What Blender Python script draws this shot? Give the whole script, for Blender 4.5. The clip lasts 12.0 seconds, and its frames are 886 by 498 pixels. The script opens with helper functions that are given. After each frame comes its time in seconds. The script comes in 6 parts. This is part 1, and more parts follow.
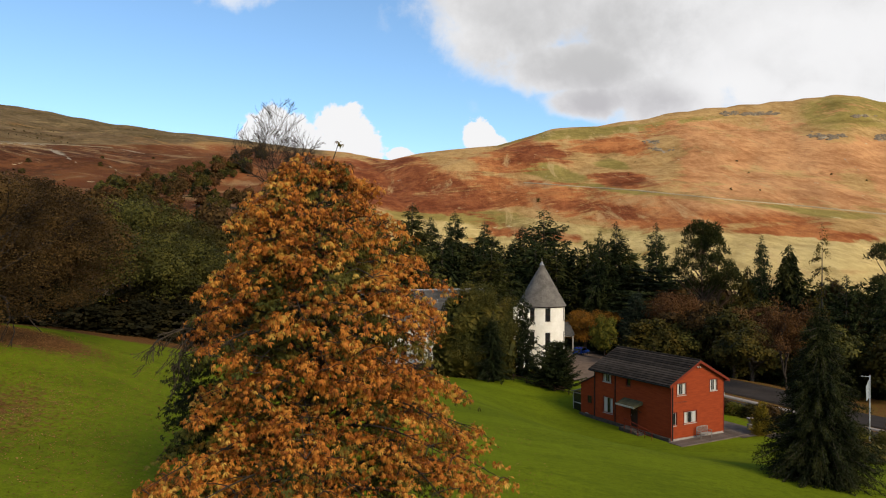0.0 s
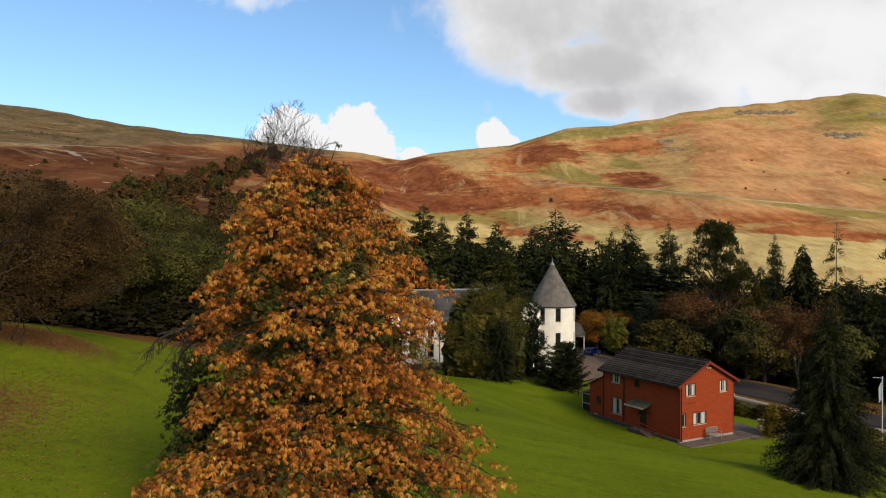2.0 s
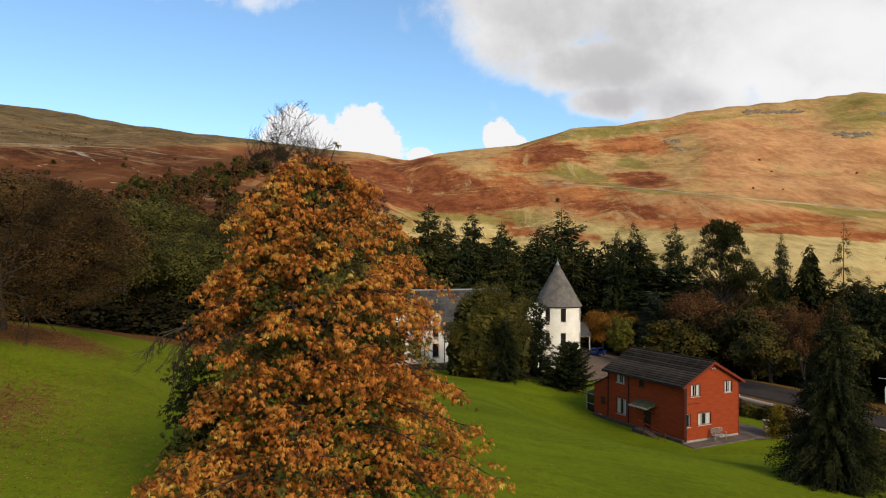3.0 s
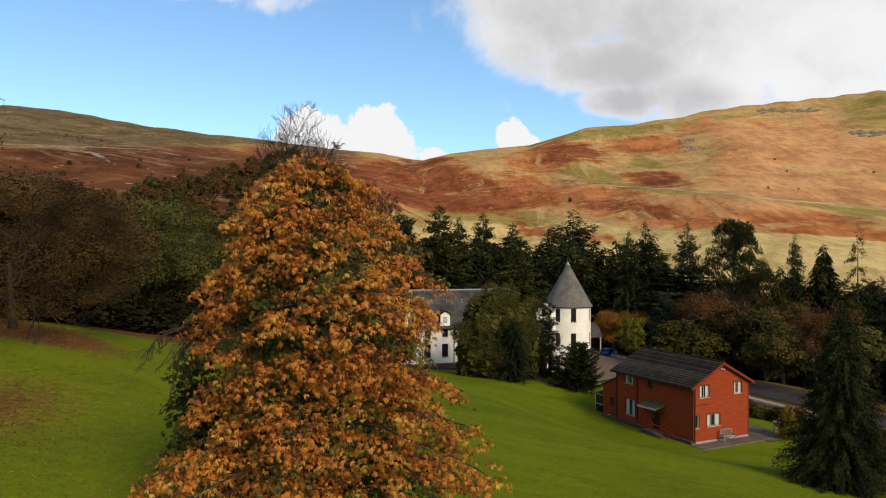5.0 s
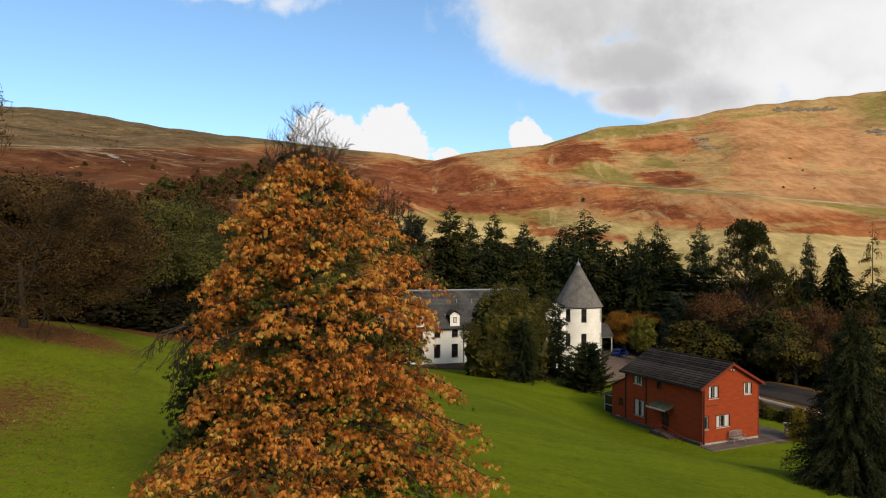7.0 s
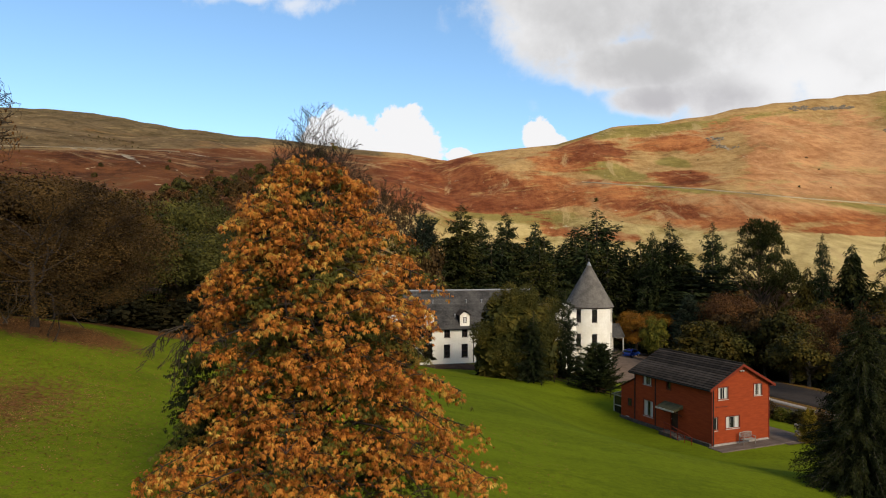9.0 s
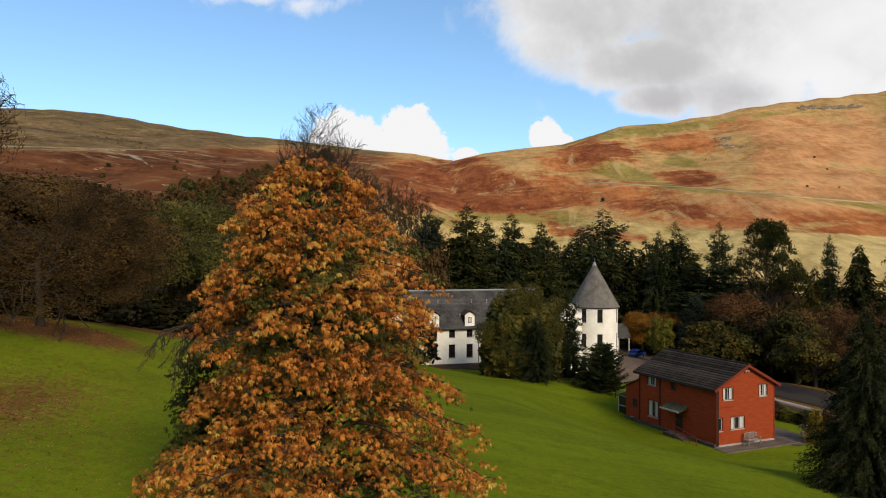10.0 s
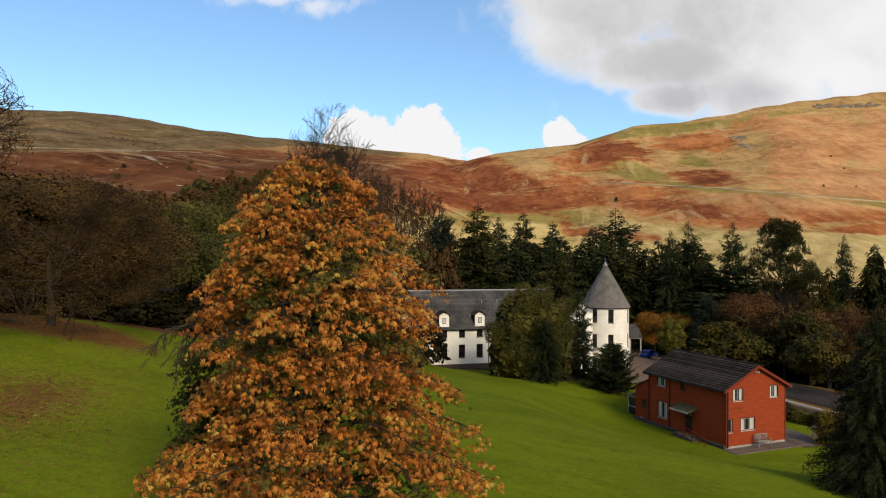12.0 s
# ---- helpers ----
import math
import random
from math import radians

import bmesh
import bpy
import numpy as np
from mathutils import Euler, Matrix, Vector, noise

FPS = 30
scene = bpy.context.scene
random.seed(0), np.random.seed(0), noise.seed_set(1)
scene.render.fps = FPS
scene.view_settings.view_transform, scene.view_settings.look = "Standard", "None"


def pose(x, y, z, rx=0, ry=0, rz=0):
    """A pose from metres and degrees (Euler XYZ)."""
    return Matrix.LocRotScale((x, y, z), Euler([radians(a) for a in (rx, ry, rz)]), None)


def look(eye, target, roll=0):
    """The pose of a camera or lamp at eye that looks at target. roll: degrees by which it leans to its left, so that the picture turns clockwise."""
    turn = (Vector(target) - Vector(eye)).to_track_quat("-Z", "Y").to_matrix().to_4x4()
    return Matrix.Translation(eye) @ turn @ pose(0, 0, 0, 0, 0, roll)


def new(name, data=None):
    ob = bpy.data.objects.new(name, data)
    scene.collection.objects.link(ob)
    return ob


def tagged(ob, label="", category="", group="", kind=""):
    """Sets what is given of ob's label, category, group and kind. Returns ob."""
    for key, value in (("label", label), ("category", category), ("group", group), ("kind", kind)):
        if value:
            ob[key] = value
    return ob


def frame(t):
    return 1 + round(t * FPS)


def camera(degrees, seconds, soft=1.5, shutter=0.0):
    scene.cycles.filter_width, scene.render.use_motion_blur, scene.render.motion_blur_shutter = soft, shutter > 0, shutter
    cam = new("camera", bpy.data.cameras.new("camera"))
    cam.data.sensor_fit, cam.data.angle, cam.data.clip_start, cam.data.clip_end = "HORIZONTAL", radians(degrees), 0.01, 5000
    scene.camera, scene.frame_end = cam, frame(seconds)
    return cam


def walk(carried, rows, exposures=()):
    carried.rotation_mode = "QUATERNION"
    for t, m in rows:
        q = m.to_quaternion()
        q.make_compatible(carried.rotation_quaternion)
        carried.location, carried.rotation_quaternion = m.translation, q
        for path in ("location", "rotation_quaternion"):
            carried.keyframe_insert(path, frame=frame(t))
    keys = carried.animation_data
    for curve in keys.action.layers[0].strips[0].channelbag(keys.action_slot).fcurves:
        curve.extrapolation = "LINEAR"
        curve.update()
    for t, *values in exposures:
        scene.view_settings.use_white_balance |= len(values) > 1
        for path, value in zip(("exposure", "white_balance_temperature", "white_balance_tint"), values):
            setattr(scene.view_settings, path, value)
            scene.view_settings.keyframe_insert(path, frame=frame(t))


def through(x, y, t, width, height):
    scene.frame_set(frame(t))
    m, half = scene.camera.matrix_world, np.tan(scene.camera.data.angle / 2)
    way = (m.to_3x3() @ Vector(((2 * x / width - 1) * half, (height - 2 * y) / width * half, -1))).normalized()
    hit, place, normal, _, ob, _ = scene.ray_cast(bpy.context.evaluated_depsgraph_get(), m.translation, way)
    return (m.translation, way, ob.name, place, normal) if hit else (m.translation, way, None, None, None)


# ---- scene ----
cam = camera(64.47, 12.0, soft=1.1)
EYE_Z = 16.8
PATH = [  # seconds, x, y, z, yaw to the left
    (0.0, 0.000, 0.000, 0.000, 0.000), (1.5, 0.385, -0.010, -0.001, 0.810),
    (3.0, 0.767, -0.018, -0.001, 1.624), (4.5, 1.146, -0.025, -0.002, 2.420),
    (6.0, 1.522, -0.031, -0.002, 3.215), (7.5, 1.894, -0.035, -0.003, 4.022),
    (9.0, 2.264, -0.038, -0.003, 4.835), (10.5, 2.630, -0.040, -0.004, 5.650),
    (12.0, 2.993, -0.041, -0.005, 6.468)]
walk(cam, [(t, pose(x, y, EYE_Z + z, 90.33, 0, yaw) @ pose(0, 0, 0, 0, 0, 0.28)) for t, x, y, z, yaw in PATH],
     exposures=[(0.0, 0.0, 7200, 10), (12.0, 0.0, 7200, 10)])

# ---------------------------------------------------------------- light
SUN_AZ, SUN_EL = 144.0, 33.0      # clockwise from +y, degrees
sun = new("sun", bpy.data.lights.new("sun", "SUN"))
sun.data.energy, sun.data.angle, sun.data.color = 3.6, radians(22.0), (1.0, 0.885, 0.71)
sun.matrix_world = look((math.sin(radians(SUN_AZ)) * 300, math.cos(radians(SUN_AZ)) * 300, 300 * math.tan(radians(SUN_EL))), (0, 0, 0))


class Tree_Of_Nodes:
    """Short-hand for wiring shader nodes."""

    def __init__(self, owner):
        owner.use_nodes = True
        self.t = owner.node_tree
        self.t.nodes.clear()

    def n(self, kind, **values):
        node = self.t.nodes.new(kind)
        for key, v in values.items():
            if key.startswith("_"):
                continue
            sock = node.inputs[key.replace("_", " ")]
            self.put(sock, v)
        return node

    def put(self, sock, v):
        if isinstance(v, bpy.types.NodeSocket):
            self.t.links.new(v, sock)
        else:
            sock.default_value = v

    def math(self, op, a, b=0.0, c=0.0, clamp=False):
        node = self.t.nodes.new("ShaderNodeMath")
        node.operation, node.use_clamp = op, clamp
        for s, v in zip(node.inputs, (a, b, c)):
            self.put(s, v)
        return node.outputs[0]

    def step(self, x, lo, hi, to_lo=0.0, to_hi=1.0):
        node = self.t.nodes.new("ShaderNodeMapRange")
        node.interpolation_type = "SMOOTHSTEP"
        for s, v in zip(node.inputs, (x, lo, hi, to_lo, to_hi)):
            self.put(s, v)
        return node.outputs[0]

    def mix(self, f, a, b, blend="MIX"):
        node = self.t.nodes.new("ShaderNodeMix")
        node.data_type, node.blend_type = "RGBA", blend
        for s, v in zip((node.inputs[0], node.inputs[6], node.inputs[7]), (f, a, b)):
            self.put(s, (*v, 1.0) if isinstance(v, tuple) and len(v) == 3 else v)
        return node.outputs[2]

    def noise(self, vec, scale, detail=4.0, rough=0.55, distort=0.0):
        node = self.t.nodes.new("ShaderNodeTexNoise")
        self.put(node.inputs["Vector"], vec)
        for key, v in (("Scale", scale), ("Detail", detail), ("Roughness", rough), ("Distortion", distort)):
            node.inputs[key].default_value = v
        return node.outputs["Fac"]

    def scaled(self, vec, sx, sy, sz, rz=0.0):
        node = self.t.nodes.new("ShaderNodeMapping")
        self.put(node.inputs["Vector"], vec)
        node.inputs["Scale"].default_value = (sx, sy, sz)
        node.inputs["Rotation"].default_value = (0, 0, rz)
        return node.outputs[0]


def build_sky():
    world = bpy.data.worlds.new("sky")
    scene.world = world
    g = Tree_Of_Nodes(world)
    ray = g.t.nodes.new("ShaderNodeTexCoord").outputs["Generated"]
    sky = g.t.nodes.new("ShaderNodeTexSky")
    sky.sky_type, sky.sun_disc = "NISHITA", False
    sky.sun_elevation, sky.sun_rotation = radians(SUN_EL), radians(SUN_AZ)
    sky.air_density, sky.dust_density, sky.ozone_density = 1.0, 0.6, 1.6
    xyz = g.t.nodes.new("ShaderNodeSeparateXYZ")
    g.put(xyz.inputs[0], ray)
    x, y, z = xyz.outputs
    ahead = g.math("MAXIMUM", g.math("ABSOLUTE", y), 0.05)
    u, v = g.math("DIVIDE", x, ahead), g.math("DIVIDE", z, ahead)
    flat = g.t.nodes.new("ShaderNodeCombineXYZ")
    g.put(flat.inputs[0], u), g.put(flat.inputs[1], v), g.put(flat.inputs[2], g.math("SIGN", y))
    puff = g.noise(flat.outputs[0], 9.0, 7.0, 0.58, 0.15)
    fine = g.noise(flat.outputs[0], 26.0, 6.0, 0.6, 0.2)
    lumps = g.math("ADD", g.math("MULTIPLY", g.math("SUBTRACT", puff, 0.5), 3.2), g.math("MULTIPLY", g.math("SUBTRACT", fine, 0.5), 1.3))
    front = g.step(y, 0.0, 0.2)

    def bank(blobs, ragged, by=None):
        best = None
        for bu, bv, ru, rv in blobs:
            du = g.math("DIVIDE", g.math("SUBTRACT", u, bu), ru)
            dv = g.math("DIVIDE", g.math("SUBTRACT", v, bv), rv)
            d = g.math("SUBTRACT", 1.0, g.math("SQRT", g.math("ADD", g.math("MULTIPLY", du, du), g.math("MULTIPLY", dv, dv))))
            best = d if best is None else g.math("MAXIMUM", best, d)
        return g.math("ADD", best, g.math("MULTIPLY", lumps if by is None else by, ragged))

    # white cumulus standing behind the pass between the hills, and small ones beside it
    billow = g.math("ADD", g.math("MULTIPLY", g.math("SUBTRACT", puff, 0.5), 1.6), g.math("MULTIPLY", g.math("SUBTRACT", fine, 0.5), 3.0))
    cumulus = bank([(-0.148, 0.172, 0.046, 0.052), (-0.122, 0.155, 0.045, 0.05), (-0.235, 0.163, 0.060, 0.047), (-0.19, 0.148, 0.09, 0.042),
                    (0.046, 0.166, 0.027, 0.026), (0.070, 0.152, 0.032, 0.018), (-0.06, 0.138, 0.025, 0.012)], 0.45, billow)
    # broad grey-bottomed cloud over the right-hand hill
    broad = bank([(0.45, 0.40, 0.50, 0.20), (0.12, 0.36, 0.18, 0.12), (0.62, 0.27, 0.50, 0.16), (0.20, 0.27, 0.15, 0.055),
                  (0.33, 0.22, 0.16, 0.055), (0.9, 0.35, 0.5, 0.25), (0.25, 0.6, 0.5, 0.2), (0.34, 0.33, 0.26, 0.12), (0.215, 0.215, 0.09, 0.032)], 0.34)
    wisps = bank([(-0.30, 0.362, 0.08, 0.022), (-0.36, 0.375, 0.10, 0.02)], 0.8)
    m_cumulus = g.math("MULTIPLY", g.step(cumulus, 0.05, 0.20), front)
    m_broad = g.math("MULTIPLY", g.step(broad, -0.05, 0.42), front)
    m_wisps = g.math("MULTIPLY", g.step(wisps, 0.05, 0.8, 0.0, 0.7), front)
    # scattered cloud all round, behind and overhead
    around = g.noise(ray, 3.2, 6.0, 0.6, 0.2)
    m_around = g.math("MULTIPLY", g.step(around, 0.45, 0.62), g.math("SUBTRACT", 1.0, front))
    cover = g.math("MAXIMUM", g.math("MAXIMUM", m_cumulus, m_broad), g.math("MAXIMUM", m_around, m_wisps))
    # thick parts of the broad cloud are grey beneath, its rim and gaps white
    bright_gap = bank([(0.42, 0.235, 0.10, 0.05), (0.60, 0.30, 0.20, 0.10), (0.56, 0.22, 0.12, 0.05)], 0.5)
    shade = g.noise(flat.outputs[0], 4.0, 7.0, 0.6, 0.3)
    depth_in = g.math("ADD", g.math("MULTIPLY", broad, 0.75), g.math("MULTIPLY", g.math("SUBTRACT", shade, 0.5), 1.3))
    depth_in = g.math("ADD", depth_in, g.step(u, 0.18, 0.36, 0.20, 0.0))
    thick = g.math("MULTIPLY", g.step(depth_in, -0.05, 0.85), g.math("SUBTRACT", 1.0, g.step(bright_gap, -0.1, 0.7, 0.0, 0.9)), clamp=True)
    thick = g.math("MULTIPLY", thick, g.step(g.noise(flat.outputs[0], 3.1, 8.0, 0.62, 0.5), 0.36, 0.60, 0.45, 1.0))
    thick = g.math("MULTIPLY", thick, g.step(v, 0.24, 0.40, 1.0, 0.88))
    white = (0.87, 0.92, 1.02)
    grey = g.mix(g.step(v, 0.17, 0.28), (0.50, 0.515, 0.60), (0.53, 0.56, 0.62))
    cloud = g.mix(g.math("MULTIPLY", thick, m_broad), white, grey)
    blue = g.mix(1.0, sky.outputs[0], (0.126, 0.166, 0.198), "MULTIPLY")
    both = g.mix(cover, blue, cloud)
    bg = g.n("ShaderNodeBackground", Color=both, Strength=1.0)
    out = g.t.nodes.new("ShaderNodeOutputWorld")
    g.t.links.new(bg.outputs[0], out.inputs[0])


build_sky()

# ---------------------------------------------------------------- materials


def surface(name, rough=0.8, metal=0.0, spec=0.3):
    mat = bpy.data.materials.new(name)
    g = Tree_Of_Nodes(mat)
    bsdf = g.t.nodes.new("ShaderNodeBsdfPrincipled")
    bsdf.inputs["Roughness"].default_value, bsdf.inputs["Metallic"].default_value = rough, metal
    bsdf.inputs["Specular IOR Level"].default_value = spec
    out = g.t.nodes.new("ShaderNodeOutputMaterial")
    g.t.links.new(bsdf.outputs[0], out.inputs[0])
    return mat, g, bsdf, out


def bump(g, bsdf, height, distance, strength=0.6):
    b = g.n("ShaderNodeBump", Height=height, Distance=distance, Strength=strength)
    g.t.links.new(b.outputs[0], bsdf.inputs["Normal"])


def plain(name, dark, light, rough=0.8, scale=3.0, metal=0.0, relief=0.0, stretch=(1, 1, 1), spec=0.10, own=0.0, placed=False):
    """Two tones mottled at a coarse and a fine scale; own: how far each object's tone differs; placed: mottled across pieces."""
    mat, g, bsdf, out = surface(name, rough, metal, spec)
    p = g.scaled(g.t.nodes.new("ShaderNodeNewGeometry").outputs["Position"] if placed else g.t.nodes.new("ShaderNodeTexCoord").outputs["Object"], *stretch)
    f = g.math("ADD", g.math("MULTIPLY", g.noise(p, scale, 5.0, 0.6), 0.6), g.math("MULTIPLY", g.noise(p, scale * 9, 3.0, 0.6), 0.4))
    colour = g.mix(g.step(f, 0.32, 0.68), dark, light)
    if own:
        rnd = g.t.nodes.new("ShaderNodeObjectInfo").outputs["Random"]
        colour = g.mix(1.0, colour, g.mix(rnd, (1 - own,) * 3, (1 + own * 0.5,) * 3), "MULTIPLY")
    g.put(bsdf.inputs["Base Color"], colour)
    if relief:
        bump(g, bsdf, g.noise(p, scale * 6, 4.0, 0.6), relief)
    return mat


def foliage(name, tones, rough=0.62, through=0.25, own=0.25, coarse=0.35, single=0.30):
    """Leaves: each island picks a tone from a ramp; light also passes through the blade."""
    mat, g, bsdf, out = surface(name, rough, 0.0, 0.08)
    isle = g.t.nodes.new("ShaderNodeNewGeometry").outputs["Random Per Island"]
    rnd = g.t.nodes.new("ShaderNodeObjectInfo").outputs["Random"]
    place = g.t.nodes.new("ShaderNodeTexCoord").outputs["Object"]
    lump = g.noise(place, coarse, 3.0, 0.6)
    ramp = g.t.nodes.new("ShaderNodeValToRGB")
    el = ramp.color_ramp.elements
    while len(el) < len(tones):
        el.new(0.5)
    for i, c in enumerate(tones):
        el[i].position, el[i].color = i / (len(tones) - 1), (c[0] * 0.78, c[1] * 0.68, c[2] * 0.47, 1)
    pick = g.math("ADD", g.math("MULTIPLY", isle, single), g.math("MULTIPLY", g.step(lump, 0.36, 0.64), 1.0 - single))
    g.put(ramp.inputs[0], pick)
    colour = g.mix(1.0, ramp.outputs[0], g.mix(rnd, (1 - own, 1 - own, 1 - own), (1 + own * 0.6, 1 + own * 0.5, 1 + own * 0.4)), "MULTIPLY")
    g.put(bsdf.inputs["Base Color"], colour)
    if through:
        t = g.n("ShaderNodeBsdfTranslucent", Color=colour)
        m = g.n("ShaderNodeMixShader", Fac=through)
        g.t.links.new(bsdf.outputs[0], m.inputs[1]), g.t.links.new(t.outputs[0], m.inputs[2])
        g.t.links.new(m.outputs[0], out.inputs[0])
    return mat


M = {}
M["chestnut"] = foliage("chestnut_leaves", [(0.09, 0.092, 0.030), (0.19, 0.064, 0.024), (0.39, 0.136, 0.040), (0.58, 0.222, 0.058), (0.73, 0.325, 0.084), (0.55, 0.39, 0.112), (0.92, 0.61, 0.205)], 0.5, 0.32, 0.0, 0.55, 0.62)
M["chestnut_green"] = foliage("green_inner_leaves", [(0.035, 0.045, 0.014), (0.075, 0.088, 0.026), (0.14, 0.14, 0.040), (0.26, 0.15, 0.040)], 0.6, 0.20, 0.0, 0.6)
# leaf green taken almost to black for the shade low in the crown
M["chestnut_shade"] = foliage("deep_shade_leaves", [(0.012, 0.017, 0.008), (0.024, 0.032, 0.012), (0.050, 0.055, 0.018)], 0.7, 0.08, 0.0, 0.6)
M["spruce"] = foliage("spruce_needles", [(0.013, 0.020, 0.010), (0.024, 0.034, 0.014), (0.048, 0.056, 0.021)], 0.75, 0.05, 0.2, 0.8, 0.2)
M["fir"] = foliage("fir_needles", [(0.016, 0.027, 0.014), (0.030, 0.048, 0.021), (0.060, 0.074, 0.028)], 0.7, 0.08, 0.3, 0.25)
M["pine"] = foliage("pine_needles", [(0.020, 0.031, 0.013), (0.045, 0.056, 0.019), (0.090, 0.092, 0.028)], 0.7, 0.12, 0.3, 0.3)
M["blue_cypress"] = foliage("blue_grey_needles", [(0.016, 0.030, 0.026), (0.030, 0.048, 0.042), (0.05, 0.07, 0.06)], 0.7, 0.08, 0.1, 0.4)
M["larch"] = foliage("larch_needles", [(0.05, 0.05, 0.015), (0.10, 0.085, 0.02), (0.17, 0.13, 0.03)], 0.7, 0.25, 0.15, 0.4)
M["yew"] = foliage("olive_evergreen_leaves", [(0.034, 0.042, 0.014), (0.080, 0.083, 0.024), (0.160, 0.138, 0.038)], 0.65, 0.12, 0.1, 0.4)
M["green"] = foliage("green_leaves", [(0.032, 0.038, 0.014), (0.082, 0.090, 0.028), (0.155, 0.155, 0.048)], 0.6, 0.2, 0.25, 0.55, 0.25)
M["olive"] = foliage("olive_leaves", [(0.026, 0.030, 0.010), (0.06, 0.058, 0.016), (0.115, 0.092, 0.024)], 0.6, 0.18, 0.25, 0.5, 0.25)
M["russet"] = foliage("russet_brown_leaves", [(0.031, 0.021, 0.011), (0.073, 0.047, 0.021), (0.130, 0.084, 0.036)], 0.65, 0.18, 0.25, 0.6, 0.25)
M["copper"] = foliage("copper_leaves", [(0.060, 0.030, 0.016), (0.13, 0.066, 0.032), (0.21, 0.115, 0.052)], 0.6, 0.2, 0.2, 0.3)
M["amber"] = foliage("amber_leaves", [(0.09, 0.07, 0.016), (0.28, 0.13, 0.026), (0.48, 0.25, 0.045)], 0.55, 0.25, 0.1, 0.5)
M["lime"] = foliage("yellow_green_leaves", [(0.05, 0.065, 0.014), (0.10, 0.115, 0.022), (0.20, 0.18, 0.035)], 0.6, 0.2, 0.1, 0.6)
M["gold"] = foliage("golden_conifer_sprays", [(0.10, 0.10, 0.02), (0.24, 0.20, 0.03), (0.42, 0.32, 0.05)], 0.65, 0.12, 0.0, 0.6)
# near-black leaves: the shade under the trees put into the colour
M["dim"] = foliage("shade_dark_leaves", [(0.008, 0.009, 0.005), (0.016, 0.017, 0.008), (0.03, 0.026, 0.012)], 0.7, 0.05, 0.2, 0.3)
M["bark"] = plain("grey_brown_bark", (0.030, 0.024, 0.018), (0.085, 0.070, 0.055), 0.9, 2.0, relief=0.03, stretch=(1, 1, 0.25))
M["dead_bark"] = plain("weathered_grey_bark", (0.022, 0.016, 0.011), (0.075, 0.056, 0.040), 0.9, 4.0, relief=0.01, stretch=(1, 1, 0.4))
M["twig"] = plain("dark_twigs", (0.020, 0.015, 0.011), (0.045, 0.033, 0.025), 0.9, 3.0)
M["pine_bark"] = plain("reddish_bark", (0.05, 0.032, 0.022), (0.13, 0.085, 0.055), 0.9, 2.0, stretch=(1, 1, 0.3))
M["harl"] = plain("white_harled_wall", (0.64, 0.59, 0.50), (0.78, 0.74, 0.66), 0.9, 0.5, relief=0.01)
M["white"] = plain("white_paint", (0.30, 0.28, 0.245), (0.42, 0.395, 0.35), 0.6, 4.0)
M["slate"] = plain("grey_slate", (0.022, 0.021, 0.020), (0.085, 0.078, 0.071), 0.8, 0.5, own=0.14, spec=0.10, placed=True)
M["cone_slate"] = plain("weathered_slate", (0.075, 0.066, 0.058), (0.175, 0.155, 0.132), 0.85, 0.9, own=0.3, relief=0.02)
M["lead"] = plain("lead_flashing", (0.16, 0.16, 0.165), (0.26, 0.26, 0.27), 0.6, 3.0)
M["tile"] = plain("dark_concrete_tile", (0.020, 0.016, 0.013), (0.052, 0.041, 0.033), 0.9, 1.1, own=0.5, spec=0.06, placed=True)
M["red"] = plain("red_stained_boards", (0.200, 0.031, 0.010), (0.300, 0.053, 0.016), 0.85, 1.1, stretch=(1, 1, 6), own=0.12, spec=0.10)
M["red_trim"] = plain("dark_red_trim", (0.125, 0.020, 0.010), (0.18, 0.030, 0.014), 0.7, 3.0)
M["brown_trim"] = plain("dark_brown_trim", (0.030, 0.016, 0.012), (0.06, 0.032, 0.022), 0.6, 3.0)
M["black"] = plain("black_pipe", (0.012, 0.012, 0.012), (0.028, 0.027, 0.026), 0.5, 5.0)
M["plinth"] = plain("plinth_render", (0.22, 0.19, 0.17), (0.36, 0.32, 0.29), 0.9, 2.0)
M["dark_stone"] = plain("dark_stone", (0.035, 0.03, 0.026), (0.09, 0.078, 0.068), 0.9, 2.5, relief=0.02)
M["paving"] = plain("worn_paving", (0.085, 0.063, 0.050), (0.150, 0.115, 0.092), 0.9, 1.4, own=0.2, spec=0.08)
M["asphalt"] = plain("old_asphalt", (0.025, 0.019, 0.015), (0.046, 0.036, 0.029), 0.9, 0.5, relief=0.01, spec=0.08)
M["gravel"] = plain("pinkish_gravel", (0.095, 0.064, 0.045), (0.165, 0.115, 0.082), 0.95, 0.8, relief=0.02)
M["soil"] = plain("brown_planting_bed", (0.030, 0.018, 0.012), (0.085, 0.050, 0.034), 0.95, 1.5, relief=0.03, spec=0.05)
M["kerb"] = plain("pale_kerb_stone", (0.21, 0.175, 0.145), (0.33, 0.28, 0.235), 0.9, 2.0)
M["curtain"] = plain("white_curtain", (0.36, 0.345, 0.32), (0.50, 0.48, 0.45), 0.9, 8.0, stretch=(6, 6, 1))
M["room"] = plain("dark_room", (0.02, 0.018, 0.016), (0.045, 0.04, 0.036), 0.9, 1.0)
M["bench"] = plain("weathered_bench_wood", (0.14, 0.125, 0.11), (0.30, 0.27, 0.24), 0.85, 6.0)
M["canopy"] = plain("mossy_green_canopy", (0.045, 0.043, 0.022), (0.095, 0.088, 0.048), 0.85, 3.0)
M["car_paint"] = plain("blue_car_paint", (0.012, 0.04, 0.20), (0.016, 0.055, 0.26), 0.25, 2.0, spec=0.6)
